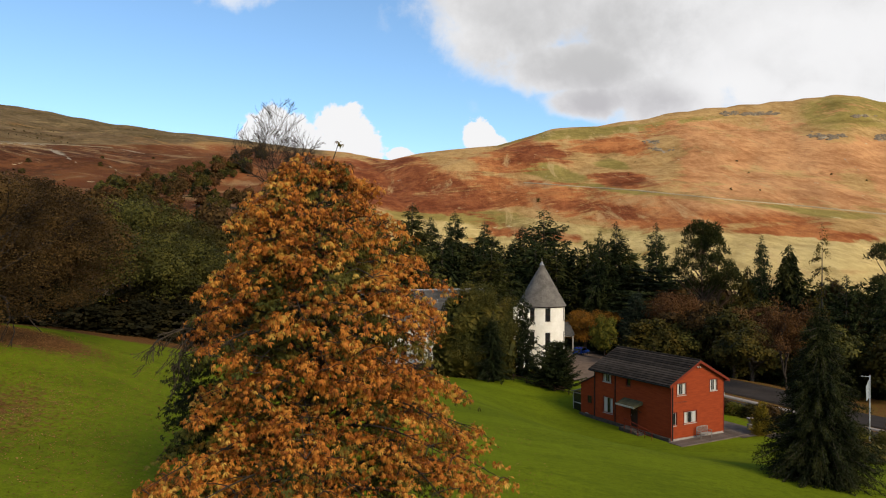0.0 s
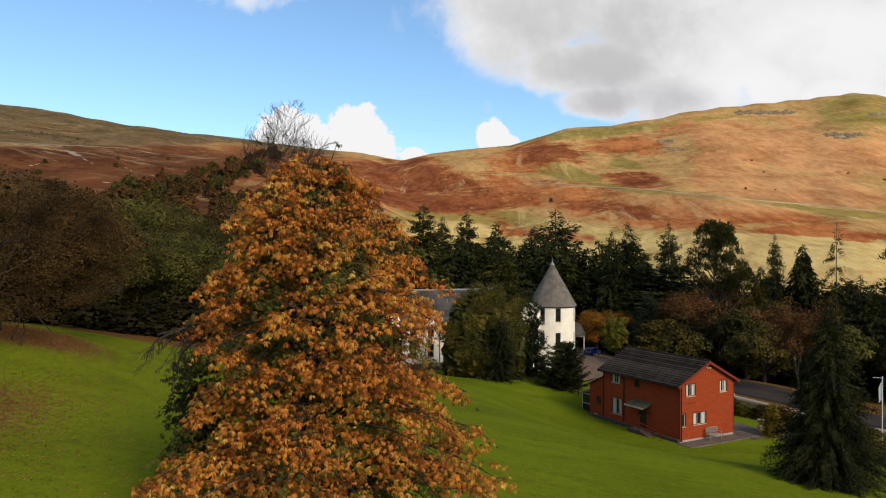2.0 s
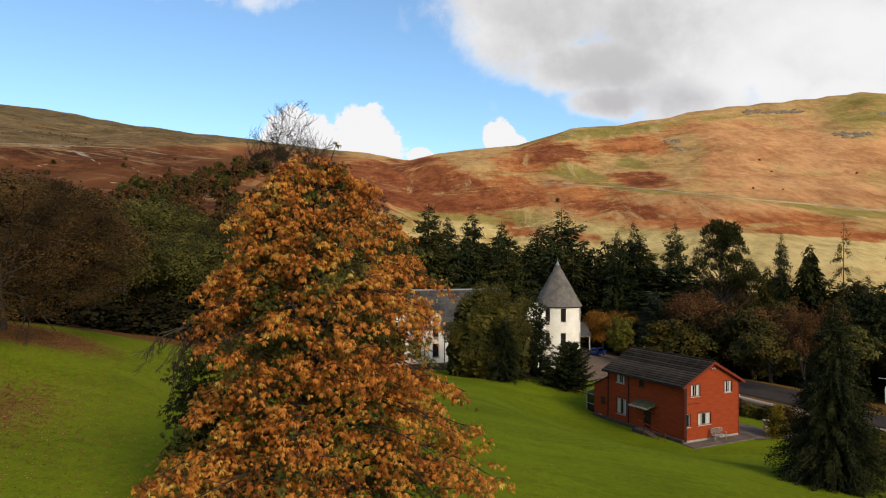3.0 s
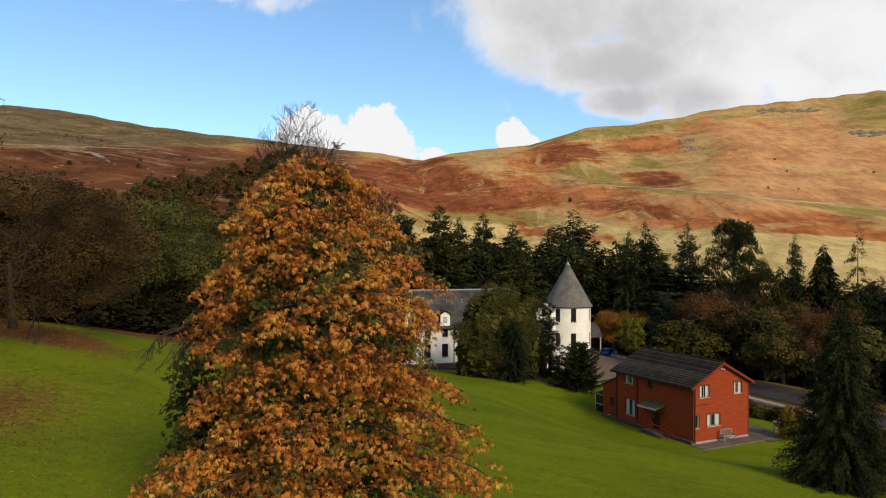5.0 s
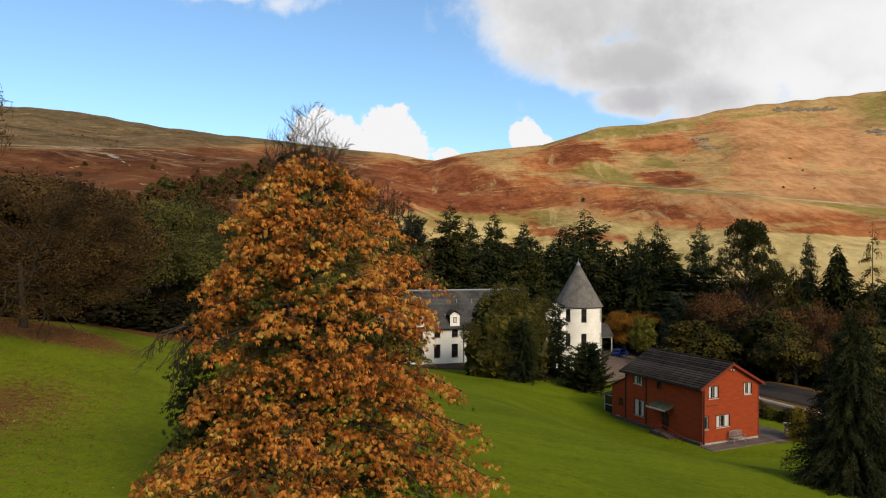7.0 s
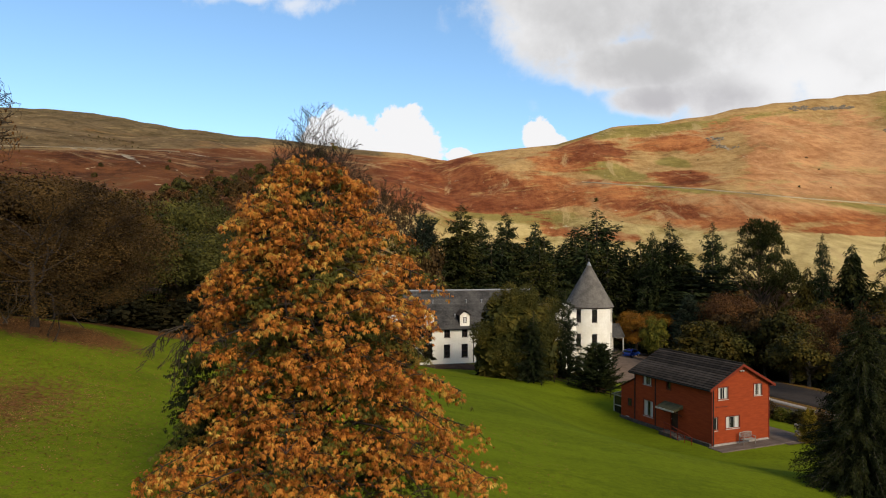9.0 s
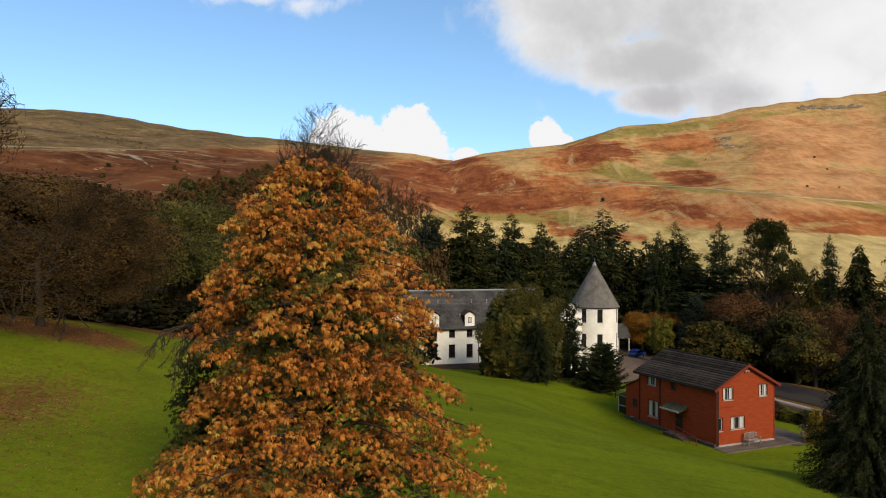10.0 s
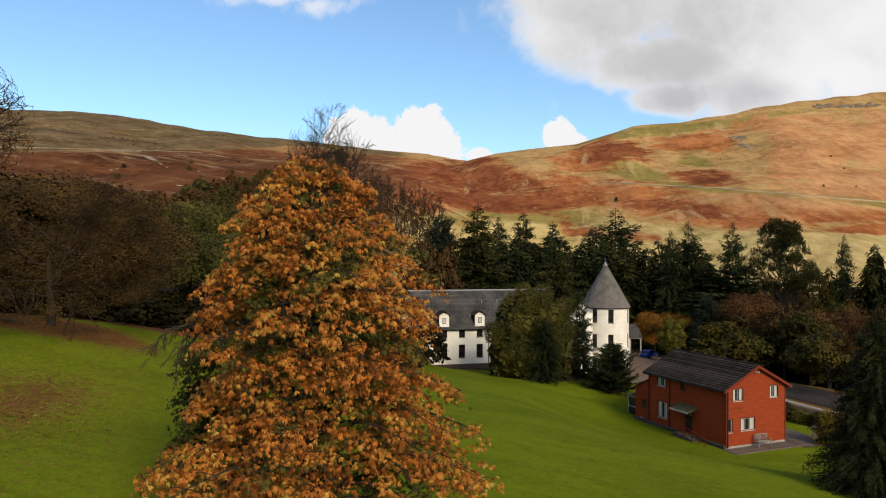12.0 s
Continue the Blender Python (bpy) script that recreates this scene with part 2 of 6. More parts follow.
M["rubber"] = plain("tyre_rubber", (0.012, 0.012, 0.012), (0.025, 0.025, 0.025), 0.8, 6.0)
M["steel"] = plain("bright_metal", (0.45, 0.45, 0.46), (0.6, 0.6, 0.62), 0.35, 4.0, metal=0.8)
M["rock"] = plain("grey_crag", (0.085, 0.066, 0.048), (0.27, 0.21, 0.145), 0.95, 0.15, relief=0.5)
M["track"] = plain("pale_hill_track", (0.28, 0.21, 0.12), (0.40, 0.31, 0.19), 0.95, 0.1)
M["moor_path"] = plain("trodden_moor_path", (0.13, 0.095, 0.055), (0.25, 0.19, 0.115), 0.95, 0.1)
M["sign_white"] = plain("white_sign", (0.38, 0.40, 0.40), (0.52, 0.54, 0.54), 0.6, 4.0)


def glass_material():
    mat, g, bsdf, out = surface("window_glass", 0.06, 0.0, 0.5)
    p = g.t.nodes.new("ShaderNodeTexCoord").outputs["Object"]
    g.put(bsdf.inputs["Base Color"], g.mix(g.noise(p, 1.5), (0.010, 0.010, 0.012), (0.03, 0.03, 0.032)))
    bsdf.inputs["Transmission Weight"].default_value = 0.35
    return mat


M["glass"] = glass_material()


def lawn_and_hill():
    """One sheet: mown grass, leaf litter, and the hill's bracken and rough grass; the zones ride on the sheet as masks,
    some of them for painted cloud shade and sunlight.
    """
    mat, g, bsdf, out = surface("ground_cover", 0.95, 0.0, 0.02)
    p = g.t.nodes.new("ShaderNodeTexCoord").outputs["Object"]

    def zone(name):
        a = g.t.nodes.new("ShaderNodeAttribute")
        a.attribute_name = name
        return a.outputs["Fac"]

    fine = g.noise(p, 2.2, 6.0, 0.65)
    broad = g.noise(p, 0.07, 4.0, 0.6)
    streak = g.noise(g.scaled(p, 0.10, 1.0, 0.3, radians(7)), 0.42, 5.0, 0.65)
    grass = g.mix(g.step(broad, 0.3, 0.7), (0.085, 0.109, 0.006), (0.130, 0.158, 0.008))
    grass = g.mix(g.step(fine, 0.35, 0.75, 0.0, 0.55), grass, (0.044, 0.058, 0.005))
    grass = g.mix(g.step(streak, 0.38, 0.66, 0.0, 0.5), grass, (0.134, 0.172, 0.009))
    grass = g.mix(g.step(g.noise(p, 11.0, 4.0, 0.7), 0.40, 0.66, 0.0, 0.45), grass, (0.040, 0.052, 0.003))
    grass = g.mix(g.step(g.noise(g.scaled(p, 0.55, 1.0, 0.5, radians(10)), 0.55, 6.0, 0.7, 0.4), 0.52, 0.68, 0.0, 0.5), grass, (0.058, 0.078, 0.005))
    litter = g.mix(g.step(g.noise(p, 7.0, 4.0, 0.7), 0.35, 0.65), (0.055, 0.024, 0.008), (0.16, 0.075, 0.026))
    lit = g.math("ADD", zone("litter"), g.math("MULTIPLY", g.math("SUBTRACT", g.noise(p, 3.5, 5.0, 0.7), 0.5), 1.6))
    near = g.mix(g.step(lit, 0.35, 0.75), grass, litter)
    tuft = g.noise(g.scaled(p, 1.0, 0.5, 0.5), 0.16, 8.0, 0.72)
    ribs = g.noise(g.scaled(p, 1.0, 0.42, 0.4, radians(12)), 0.035, 8.0, 0.70, 0.4)
    bands = g.noise(g.scaled(p, 0.5, 0.7, 1.5, radians(-8)), 0.028, 7.0, 0.66, 0.6)
    grain = g.math("ADD", g.math("MULTIPLY", tuft, 0.38), g.math("ADD", g.math("MULTIPLY", ribs, 0.34), g.math("MULTIPLY", bands, 0.28)))
    torn = g.math("SUBTRACT", g.noise(g.scaled(p, 1.0, 0.75, 0.5), 0.016, 12.0, 0.72, 0.6), 0.5)
    shreds = g.math("SUBTRACT", g.noise(g.scaled(p, 0.45, 1.0, 0.5, radians(-15)), 0.07, 9.0, 0.72, 0.8), 0.5)
    ragged = g.math("ADD", g.math("MULTIPLY", torn, 2.3), g.math("MULTIPLY", shreds, 1.5))

    def edged(name, much=1.0, lo=0.36, hi=0.64):
        return g.step(g.math("ADD", zone(name), g.math("MULTIPLY", ragged, much)), lo, hi)

    bracken = g.mix(g.step(grain, 0.38, 0.62), (0.185, 0.049, 0.016), (0.49, 0.185, 0.063))
    bracken = g.mix(g.step(g.noise(g.scaled(p, 1.0, 0.35, 0.5), 0.020, 9.0, 0.70, 0.4), 0.52, 0.64, 0.0, 0.5), bracken, (0.50, 0.35, 0.16))
    # darker copy of the bracken: cloud shade painted into its colour
    deep = g.mix(g.step(grain, 0.40, 0.64), (0.120, 0.030, 0.012), (0.33, 0.110, 0.040))
    bracken = g.mix(edged("deep", 1.1, 0.15, 0.75), bracken, deep)
    # paler tan-orange copy of the bracken: sunlight painted into its colour
    ochre = g.mix(g.step(grain, 0.36, 0.62), (0.36, 0.160, 0.064), (0.65, 0.370, 0.170))
    bracken = g.mix(zone("ochre"), bracken, ochre)
    heath = g.mix(g.step(grain, 0.36, 0.64), (0.25, 0.135, 0.046), (0.53, 0.325, 0.130))
    heath = g.mix(edged("field", 1.0, 0.30, 0.80), heath, g.mix(g.step(grain, 0.36, 0.62), (0.30, 0.206, 0.075), (0.61, 0.448, 0.188)))
    green = g.mix(g.step(grain, 0.36, 0.64), (0.160, 0.116, 0.030), (0.33, 0.245, 0.072))
    heath = g.mix(edged("green", 0.8, 0.2, 0.7), heath, green)
    hill = g.mix(edged("bracken", 1.6, 0.28, 0.74), heath, bracken)
    # heather and dead bracken, with cloud shade painted into the dark tones
    shaded_heather = g.mix(g.step(grain, 0.42, 0.58), (0.038, 0.014, 0.008), (0.148, 0.056, 0.022))
    shaded_heather = g.mix(g.step(g.noise(g.scaled(p, 0.6, 1.0, 1.0, radians(-20)), 0.028, 10.0, 0.75, 0.5), 0.54, 0.62, 0.0, 0.75), shaded_heather, (0.27, 0.17, 0.085))
    moor = g.math("ADD", zone("shaded_heather"), g.math("MULTIPLY", g.math("SUBTRACT", grain, 0.5), 2.6))
    hill = g.mix(g.step(moor, 0.20, 0.90), hill, shaded_heather)
    # olive-grey moor grass, its tone lowered for the same cloud shade
    rough = g.mix(g.step(grain, 0.40, 0.62), (0.052, 0.035, 0.017), (0.200, 0.142, 0.072))
    hill = g.mix(g.math("MULTIPLY", edged("moor", 0.7, 0.25, 0.65), 0.85), hill, rough)
    runs = g.noise(g.scaled(p, 1.0, 0.16, 0.3, radians(32)), 0.055, 9.0, 0.74, 0.6)
    hill = g.mix(g.math("MULTIPLY", g.step(runs, 0.55, 0.66), g.math("SUBTRACT", 0.55, g.math("MULTIPLY", zone("shaded_heather"), 0.35))), hill, (0.50, 0.34, 0.155))
    dips = g.noise(g.scaled(p, 0.5, 1.0, 0.5, radians(-12)), 0.030, 10.0, 0.74, 0.8)
    hill = g.mix(g.step(dips, 0.56, 0.68, 0.0, 0.5), hill, (0.13, 0.075, 0.030))
    speck = g.noise(g.scaled(p, 1.0, 0.6, 1.0), 0.11, 3.0, 0.6)
    hill = g.mix(g.math("MULTIPLY", g.step(speck, 0.69, 0.74), 0.7), hill, (0.52, 0.43, 0.26))
    hill = g.mix(g.step(g.math("ADD", zone("stone"), g.math("SUBTRACT", g.noise(p, 0.25, 6.0, 0.7), 0.5)), 0.45, 0.6), hill, (0.30, 0.250, 0.18))
    g.put(bsdf.inputs["Base Color"], g.mix(zone("far"), near, hill))
    height = g.math("ADD", g.math("MULTIPLY", g.math("MULTIPLY", grain, zone("far")), 14.0), g.math("MULTIPLY", fine, 0.10))
    bump(g, bsdf, height, 0.5, 0.7)
    return mat


M["ground"] = lawn_and_hill()

# ---------------------------------------------------------------- mesh tools


def part(name, bm, material, parent=None, label="", at=None, smooth=False):
    """Links a bmesh as one mesh object, under its thing if one is given."""
    me = bpy.data.meshes.new(name)
    bmesh.ops.recalc_face_normals(bm, faces=bm.faces)
    bm.to_mesh(me)
    bm.free()
    me.materials.append(material)
    if smooth:
        me.polygons.foreach_set("use_smooth", [True] * len(me.polygons))
    ob = new(name, me)
    if parent is not None:
        ob.parent = parent
    if at is not None:
        ob.matrix_basis = at
    if label:
        ob["label"] = label
    return ob


def mesh_of(name, verts, faces_of, material, smooth=False):
    """A mesh from an array of corners, faces_of corners to each face (3 or 4), none shared; or from (verts, index array)."""
    me = bpy.data.meshes.new(name)
    if isinstance(faces_of, int):
        verts = np.asarray(verts, dtype=np.float32).reshape(-1, 3)
        idx = np.arange(len(verts), dtype=np.int32)
        k = faces_of
    else:
        verts = np.asarray(verts, dtype=np.float32).reshape(-1, 3)
        k = faces_of.shape[1]
        idx = faces_of.astype(np.int32).ravel()
    me.vertices.add(len(verts))
    me.vertices.foreach_set("co", verts.ravel())
    me.loops.add(len(idx))
    me.loops.foreach_set("vertex_index", idx)
    n = len(idx) // k
    me.polygons.add(n)
    me.polygons.foreach_set("loop_start", np.arange(n, dtype=np.int32) * k)
    me.polygons.foreach_set("loop_total", np.full(n, k, dtype=np.int32))
    if smooth:
        me.polygons.foreach_set("use_smooth", np.ones(n, dtype=bool))
    me.materials.append(material)
    me.update(calc_edges=True)
    return me


def empty(name, m, label, category, group="", kind=""):
    ob = new(name)
    ob.empty_display_size = 0.2
    ob.matrix_basis = m
    return tagged(ob, label, category, group, kind)


def under(name, me, parent, label="", at=None):
    ob = new(name, me)
    ob.parent = parent
    if at is not None:
        ob.matrix_basis = at
    if label:
        ob["label"] = label
    return ob


def block(bm, x0, y0, z0, x1, y1, z1, bevel=0.0):
    made = bmesh.ops.create_cube(bm, size=1.0, matrix=Matrix.Translation(((x0 + x1) / 2, (y0 + y1) / 2, (z0 + z1) / 2)) @ Matrix.Diagonal((x1 - x0, y1 - y0, z1 - z0, 1)))
    if bevel:
        edges = {e for v in made["verts"] for e in v.link_edges}
        bmesh.ops.bevel(bm, geom=list(edges), offset=bevel, segments=1, affect="EDGES")
    return bm


def box(x0, y0, z0, x1, y1, z1, bevel=0.0):
    return block(bmesh.new(), x0, y0, z0, x1, y1, z1, bevel)


def prism(points, depth_vec):
    """A flat outline pushed along a vector."""
    bm = bmesh.new()
    f = bm.faces.new([bm.verts.new(p) for p in points])
    made = bmesh.ops.extrude_face_region(bm, geom=[f])
    bmesh.ops.translate(bm, verts=[v for v in made["geom"] if isinstance(v, bmesh.types.BMVert)], vec=Vector(depth_vec))
    return bm


def rod(bm, a, b, r0, r1=None, sides=8):
    a, b = Vector(a), Vector(b)
    r1 = r0 if r1 is None else r1
    turn = (b - a).to_track_quat("Z", "Y").to_matrix().to_4x4()
    bmesh.ops.create_cone(bm, cap_ends=True, segments=sides, radius1=r0, radius2=r1, depth=(b - a).length, matrix=Matrix.Translation((a + b) / 2) @ turn)
    return bm

# ---------------------------------------------------------------- the land


def ramp01(x):
    x = np.clip(x, 0, 1)
    return x * x * (3 - 2 * x)


LEFT_RIDGE = [(-1.4, 0.10), (-0.95, 0.235), (-0.72, 0.217), (-0.631, 0.206), (-0.55, 0.193), (-0.47, 0.180), (-0.39, 0.169), (-0.30, 0.161),
              (-0.22, 0.151), (-0.132, 0.141), (-0.084, 0.130), (0.0, 0.112), (0.10, 0.08), (0.4, 0.03)]
RIGHT_RIDGE = [(-0.60, 0.02), (-0.45, 0.045), (-0.31, 0.078), (-0.20, 0.112), (-0.115, 0.127), (-0.084, 0.130), (-0.035, 0.142), (0.013, 0.148),
               (0.077, 0.154), (0.109, 0.164), (0.154, 0.178), (0.222, 0.184), (0.278, 0.192), (0.335, 0.204), (0.395, 0.211), (0.496, 0.221),
               (0.560, 0.229), (0.584, 0.228), (0.631, 0.218), (0.75, 0.19), (0.95, 0.14), (1.4, 0.07)]


def wavy(x, y, size, seed=0.0):
    """Cheap smooth noise from sines, -1 to 1."""
    a, b = x / size + seed * 1.7, y / size - seed * 2.3
    return (np.sin(a * 1.0 + 1.3 * np.sin(b * 0.7 + seed)) + np.sin(b * 1.1 + 1.1 * np.sin(a * 0.9 - seed)) + 0.6 * np.sin(1.9 * a + 1.6 * b + seed)
            + 0.5 * np.sin(2.7 * a - 2.2 * b)) / 3.1


PADS = [(21.5, 69.0, 6.0, 22.0, 0.0), (8.0, 112.0, 14.0, 24.0, -1.6), (-6.0, 104.0, 9.0, 15.0, 0.9), (34.0, 92.0, 9.0, 18.0, -0.7)]


def near_height(x, y):
    xc, yc = 75 * np.tanh(x / 75) / 50, np.where(y > 0, 170 * np.tanh(np.abs(y) / 170), -60 * np.tanh(np.abs(y) / 60)) / 100
    z = 6.267 - 6.265 * xc - 0.946 * yc + 1.403 * xc * xc - 1.677 * xc * yc - 2.981 * yc * yc
    z = z + 1.9 * np.exp(-((x + 30) ** 2 + (y - 47) ** 2) / 160) - 2.0 * np.exp(-((x - 22) ** 2 + (y - 66) ** 2) / 110)
    z = z - 2.5 * np.exp(-((x + 6) ** 2) / 220 - ((y - 92) ** 2) / 480) + 0.12 * wavy(x, y, 9.0, 1.0)
    for px, py, r0, r1, pz in PADS:
        w = 1 - ramp01((np.hypot(x - px, y - py) - r0) / (r1 - r0))
        z = z + (pz - z) * w
    return z


def height(x, y):
    x, y = np.asarray(x, float), np.asarray(y, float)
    r = np.hypot(x, y) + 1e-6
    u = np.where(y > 0.2 * r, x / np.maximum(y, 0.2 * r), np.sign(x) * 1.4)
    depth = np.maximum(y, 0.2 * r)
    z = near_height(x, y)
    out = z
    for knots, ridge_at, start, power in ((LEFT_RIDGE, 1250.0, np.interp(u, (-0.2, -0.05), (140.0, 215.0)), 0.985), (RIGHT_RIDGE, 900.0, 210.0, 1.25)):
        ku, kv = zip(*knots)
        v = np.interp(u, ku, kv)
        top = EYE_Z + v * ridge_at
        s = (depth - start) / (ridge_at - start)
        rise = np.clip(s, 0, 1) ** power
        rough = 3.5 * wavy(x, y, 42, 2.0) + 2.0 * wavy(x, y * 0.6, 17, 3.0) + 13.0 * wavy(x * 1.3, y * 0.5, 110, 4.0)
        zz = z + (top - z) * rise + rough * np.clip(s * 6, 0, 1) * np.clip((1 - s) * 7, 0, 1)
        over = np.clip((depth - ridge_at) / 2500, 0, 1)
        zz = zz - over * 0.8 * (top - EYE_Z) - np.clip((depth - ridge_at) / 300, 0, 1) * 14
        out = np.maximum(out, np.where(s > 0, zz, z))
    return np.where(y > 0.2 * r, out, z)


def patch(u, v, list_of):
    best = np.full(u.shape, -1.0)
    for pu, pv, ru, rv, lean in list_of:
        du, dv = (u - pu), (v - pv) - lean * (u - pu)
        best = np.maximum(best, 1 - np.hypot(du / ru, dv / rv))
    return best


def build_ground():
    fine = np.radians(np.arange(-47, 47.01, 0.2))
    rest = np.radians(np.arange(50, 311, 4.0))
    az = np.concatenate([fine, rest])
    r = np.concatenate([[0.5, 4, 8], np.arange(11, 150, 1.8), 150 * (1350 / 150) ** (np.arange(0, 130) / 129.0), np.linspace(1450, 4800, 12)])
    A, R = np.meshgrid(az, r)
    x, y = R * np.sin(A), R * np.cos(A)
    z = height(x, y)
    nr, na = A.shape
    i = np.arange(nr - 1)[:, None] * na
    j = np.arange(na)[None, :]
    k = (j + 1) % na
    faces = np.stack([i + j, i + k, i + na + k, i + na + j], -1).reshape(-1, 4)
    me = mesh_of("ground", np.stack([x, y, z], -1), faces[:, ::-1], M["ground"], smooth=True)
    d = np.maximum(y, 1.0)
    u, v = (x / d).ravel(), ((z - EYE_Z) / d).ravel()
    x, y, z, R = x.ravel(), y.ravel(), z.ravel(), R.ravel()
    far = ramp01((R - 150) / 60)
    ys = 0.42 * y
    jig = 0.35 * wavy(x, ys, 60, 5.0) + 0.25 * wavy(x, ys, 24, 6.0) + 0.15 * wavy(x, ys, 10, 7.0)
    wu = u + 0.016 * wavy(x, ys, 60, 8.0) + 0.010 * wavy(x, ys, 24, 9.0)
    wv = v + 0.0055 * wavy(x, ys, 60, 10.0) + 0.0045 * wavy(x, ys, 27, 11.0) + 0.002 * wavy(x, ys, 12, 12.0)
    # bracken on the hill: broad red sheets with rough grass between them
    red = patch(wu, wv, [(0.00, 0.082, 0.13, 0.034, -0.03), (-0.10, 0.095, 0.12, 0.040, 0.0), (0.11, 0.135, 0.10, 0.022, 0.0), (0.230, 0.152, 0.065, 0.016, 0.05), (0.10, 0.088, 0.12, 0.022, -0.05),
                         (0.20, 0.066, 0.13, 0.013, -0.15), (0.13, 0.026, 0.08, 0.008, -0.05), (0.255, 0.105, 0.045, 0.015, 0.0), (0.40, 0.150, 0.12, 0.030, 0.05),
                         (0.47, 0.108, 0.14, 0.036, -0.10), (0.58, 0.140, 0.12, 0.022, -0.15), (0.36, 0.060, 0.12, 0.016, -0.08), (0.53, 0.028, 0.10, 0.006, -0.05), (0.64, 0.10, 0.08, 0.02, -0.1),
                         (-0.52, 0.125, 0.30, 0.030, -0.10), (-0.33, 0.115, 0.22, 0.045, -0.15), (-0.70, 0.12, 0.2, 0.035, -0.1), (-0.42, 0.09, 0.4, 0.05, 0.0), (-0.20, 0.138, 0.12, 0.010, -0.1)])
    grass = patch(wu, wv, [(0.13, 0.164, 0.11, 0.008, 0.10), (0.00, 0.142, 0.08, 0.006, 0.10), (0.015, 0.130, 0.045, 0.010, -0.1), (0.165, 0.114, 0.065, 0.012, -0.20), (0.235, 0.128, 0.055, 0.018, -0.1),
                           (0.31, 0.130, 0.032, 0.045, 0.0), (0.43, 0.120, 0.04, 0.009, -0.1), (0.49, 0.117, 0.035, 0.007, -0.1), (0.60, 0.110, 0.045, 0.020, -0.2), (0.58, 0.200, 0.10, 0.032, 0.0),
                           (0.40, 0.165, 0.05, 0.006, -0.2), (0.09, 0.060, 0.06, 0.007, 0.0), (0.52, 0.059, 0.14, 0.008, -0.08), (0.26, 0.089, 0.10, 0.004, -0.10)])
    bracken = np.clip(0.56 + 0.9 * red - 0.75 * np.maximum(grass, -0.25) + 0.95 * jig, 0, 1)
    # where that cloud shade is painted over the red sheets
    deep = np.clip(0.22 + 0.6 * jig + 1.25 * patch(wu, wv, [(-0.02, 0.082, 0.14, 0.036, -0.03), (0.14, 0.138, 0.075, 0.020, 0.0), (0.252, 0.106, 0.045, 0.016, -0.1), (0.22, 0.066, 0.10, 0.013, -0.15), (-0.10, 0.10, 0.12, 0.04, 0.0), (0.50, 0.095, 0.06, 0.014, -0.15)]), 0, 0.9) * (0.4 + 0.6 * bracken)
    # pale field at the hill's foot and grass along the crest stay free of it
    ku, kv = zip(*RIGHT_RIDGE)
    lu, lv = zip(*LEFT_RIDGE)
    crest = np.maximum(np.interp(u, ku, kv), np.interp(u, lu, lv))
    bracken *= 1 - 0.8 * ramp01((v - crest + 0.013) / 0.010) * (1 - np.exp(-((u + 0.05) / 0.05) ** 2))
    foot = np.interp(u, (-0.2, 0.06, 0.12, 0.20, 0.28, 0.45, 0.7), (0.060, 0.060, 0.055, 0.043, 0.036, 0.036, 0.026))
    field = ramp01((foot - v + 0.012 * jig) / 0.007) * (u > -0.2)
    strip = patch(wu, wv, [(0.13, 0.026, 0.08, 0.008, -0.05), (0.53, 0.027, 0.10, 0.006, -0.05)])
    bracken *= 1 - 0.92 * field * (1 - ramp01(strip * 4))
    green = np.clip(patch(wu, wv, [(0.165, 0.113, 0.07, 0.013, -0.20), (0.235, 0.128, 0.03, 0.010, -0.1), (0.13, 0.164, 0.12, 0.008, 0.1), (0.60, 0.20, 0.11, 0.034, 0.0), (0.25, 0.180, 0.2, 0.008, 0.1),
                                   (0.0, 0.052, 0.16, 0.014, 0.0), (0.53, 0.059, 0.13, 0.007, -0.09), (0.26, 0.089, 0.09, 0.004, -0.10)]) * 2.0, 0, 1)
    green = np.maximum(green, 0.35 * field * (u < 0.35))
    # grey-green moor above the pale path on the far side
    moor = np.maximum(ramp01((v - 0.149) / 0.005) * ramp01((-0.28 - u) / 0.10), ramp01((v - crest + 0.012) / 0.008) * ramp01((-0.14 - u) / 0.06)) * np.clip(0.7 + 0.8 * jig, 0, 1)
    green = np.maximum(green, 0.9 * moor)
    bracken *= 1 - 0.75 * moor
    stone = np.clip(patch(u, v, [(0.44, 0.199, 0.05, 0.006, 0.05), (0.545, 0.168, 0.03, 0.007, 0.0), (0.60, 0.198, 0.03, 0.004, 0.0), (0.625, 0.165, 0.02, 0.007, 0.0), (0.295, 0.160, 0.02, 0.006, -0.4), (0.31, 0.148, 0.03, 0.006, -0.4),
                                 (0.58, 0.130, 0.035, 0.003, -0.75), (-0.55, 0.141, 0.03, 0.006, -0.3), (-0.60, 0.1525, 0.12, 0.0028, -0.03), (-0.53, 0.130, 0.035, 0.003, -0.5), (-0.47, 0.118, 0.03, 0.0025, -0.6), (-0.44, 0.142, 0.05, 0.002, -0.2)]) * 0.8, 0, 0.6)
    # leaf litter on the lawn under and beside the trees
    litter = np.maximum(np.exp(-((x + 31.5) / 8.5) ** 2 - ((y - 46.4) / 3.2) ** 2) * 1.6, np.exp(-(((x + 22.3) / 5.0) ** 2 + ((y - 32.5) / 8.0) ** 2)) * 0.68)
    litter = np.maximum(litter, np.exp(-(((x + 4.5) / 6.0) ** 2 + ((y - 23.0) / 6.0) ** 2)) * 0.55)
    litter = np.maximum(litter, ramp01((-x - 2) / 12) * (y < 60) * 0.33)
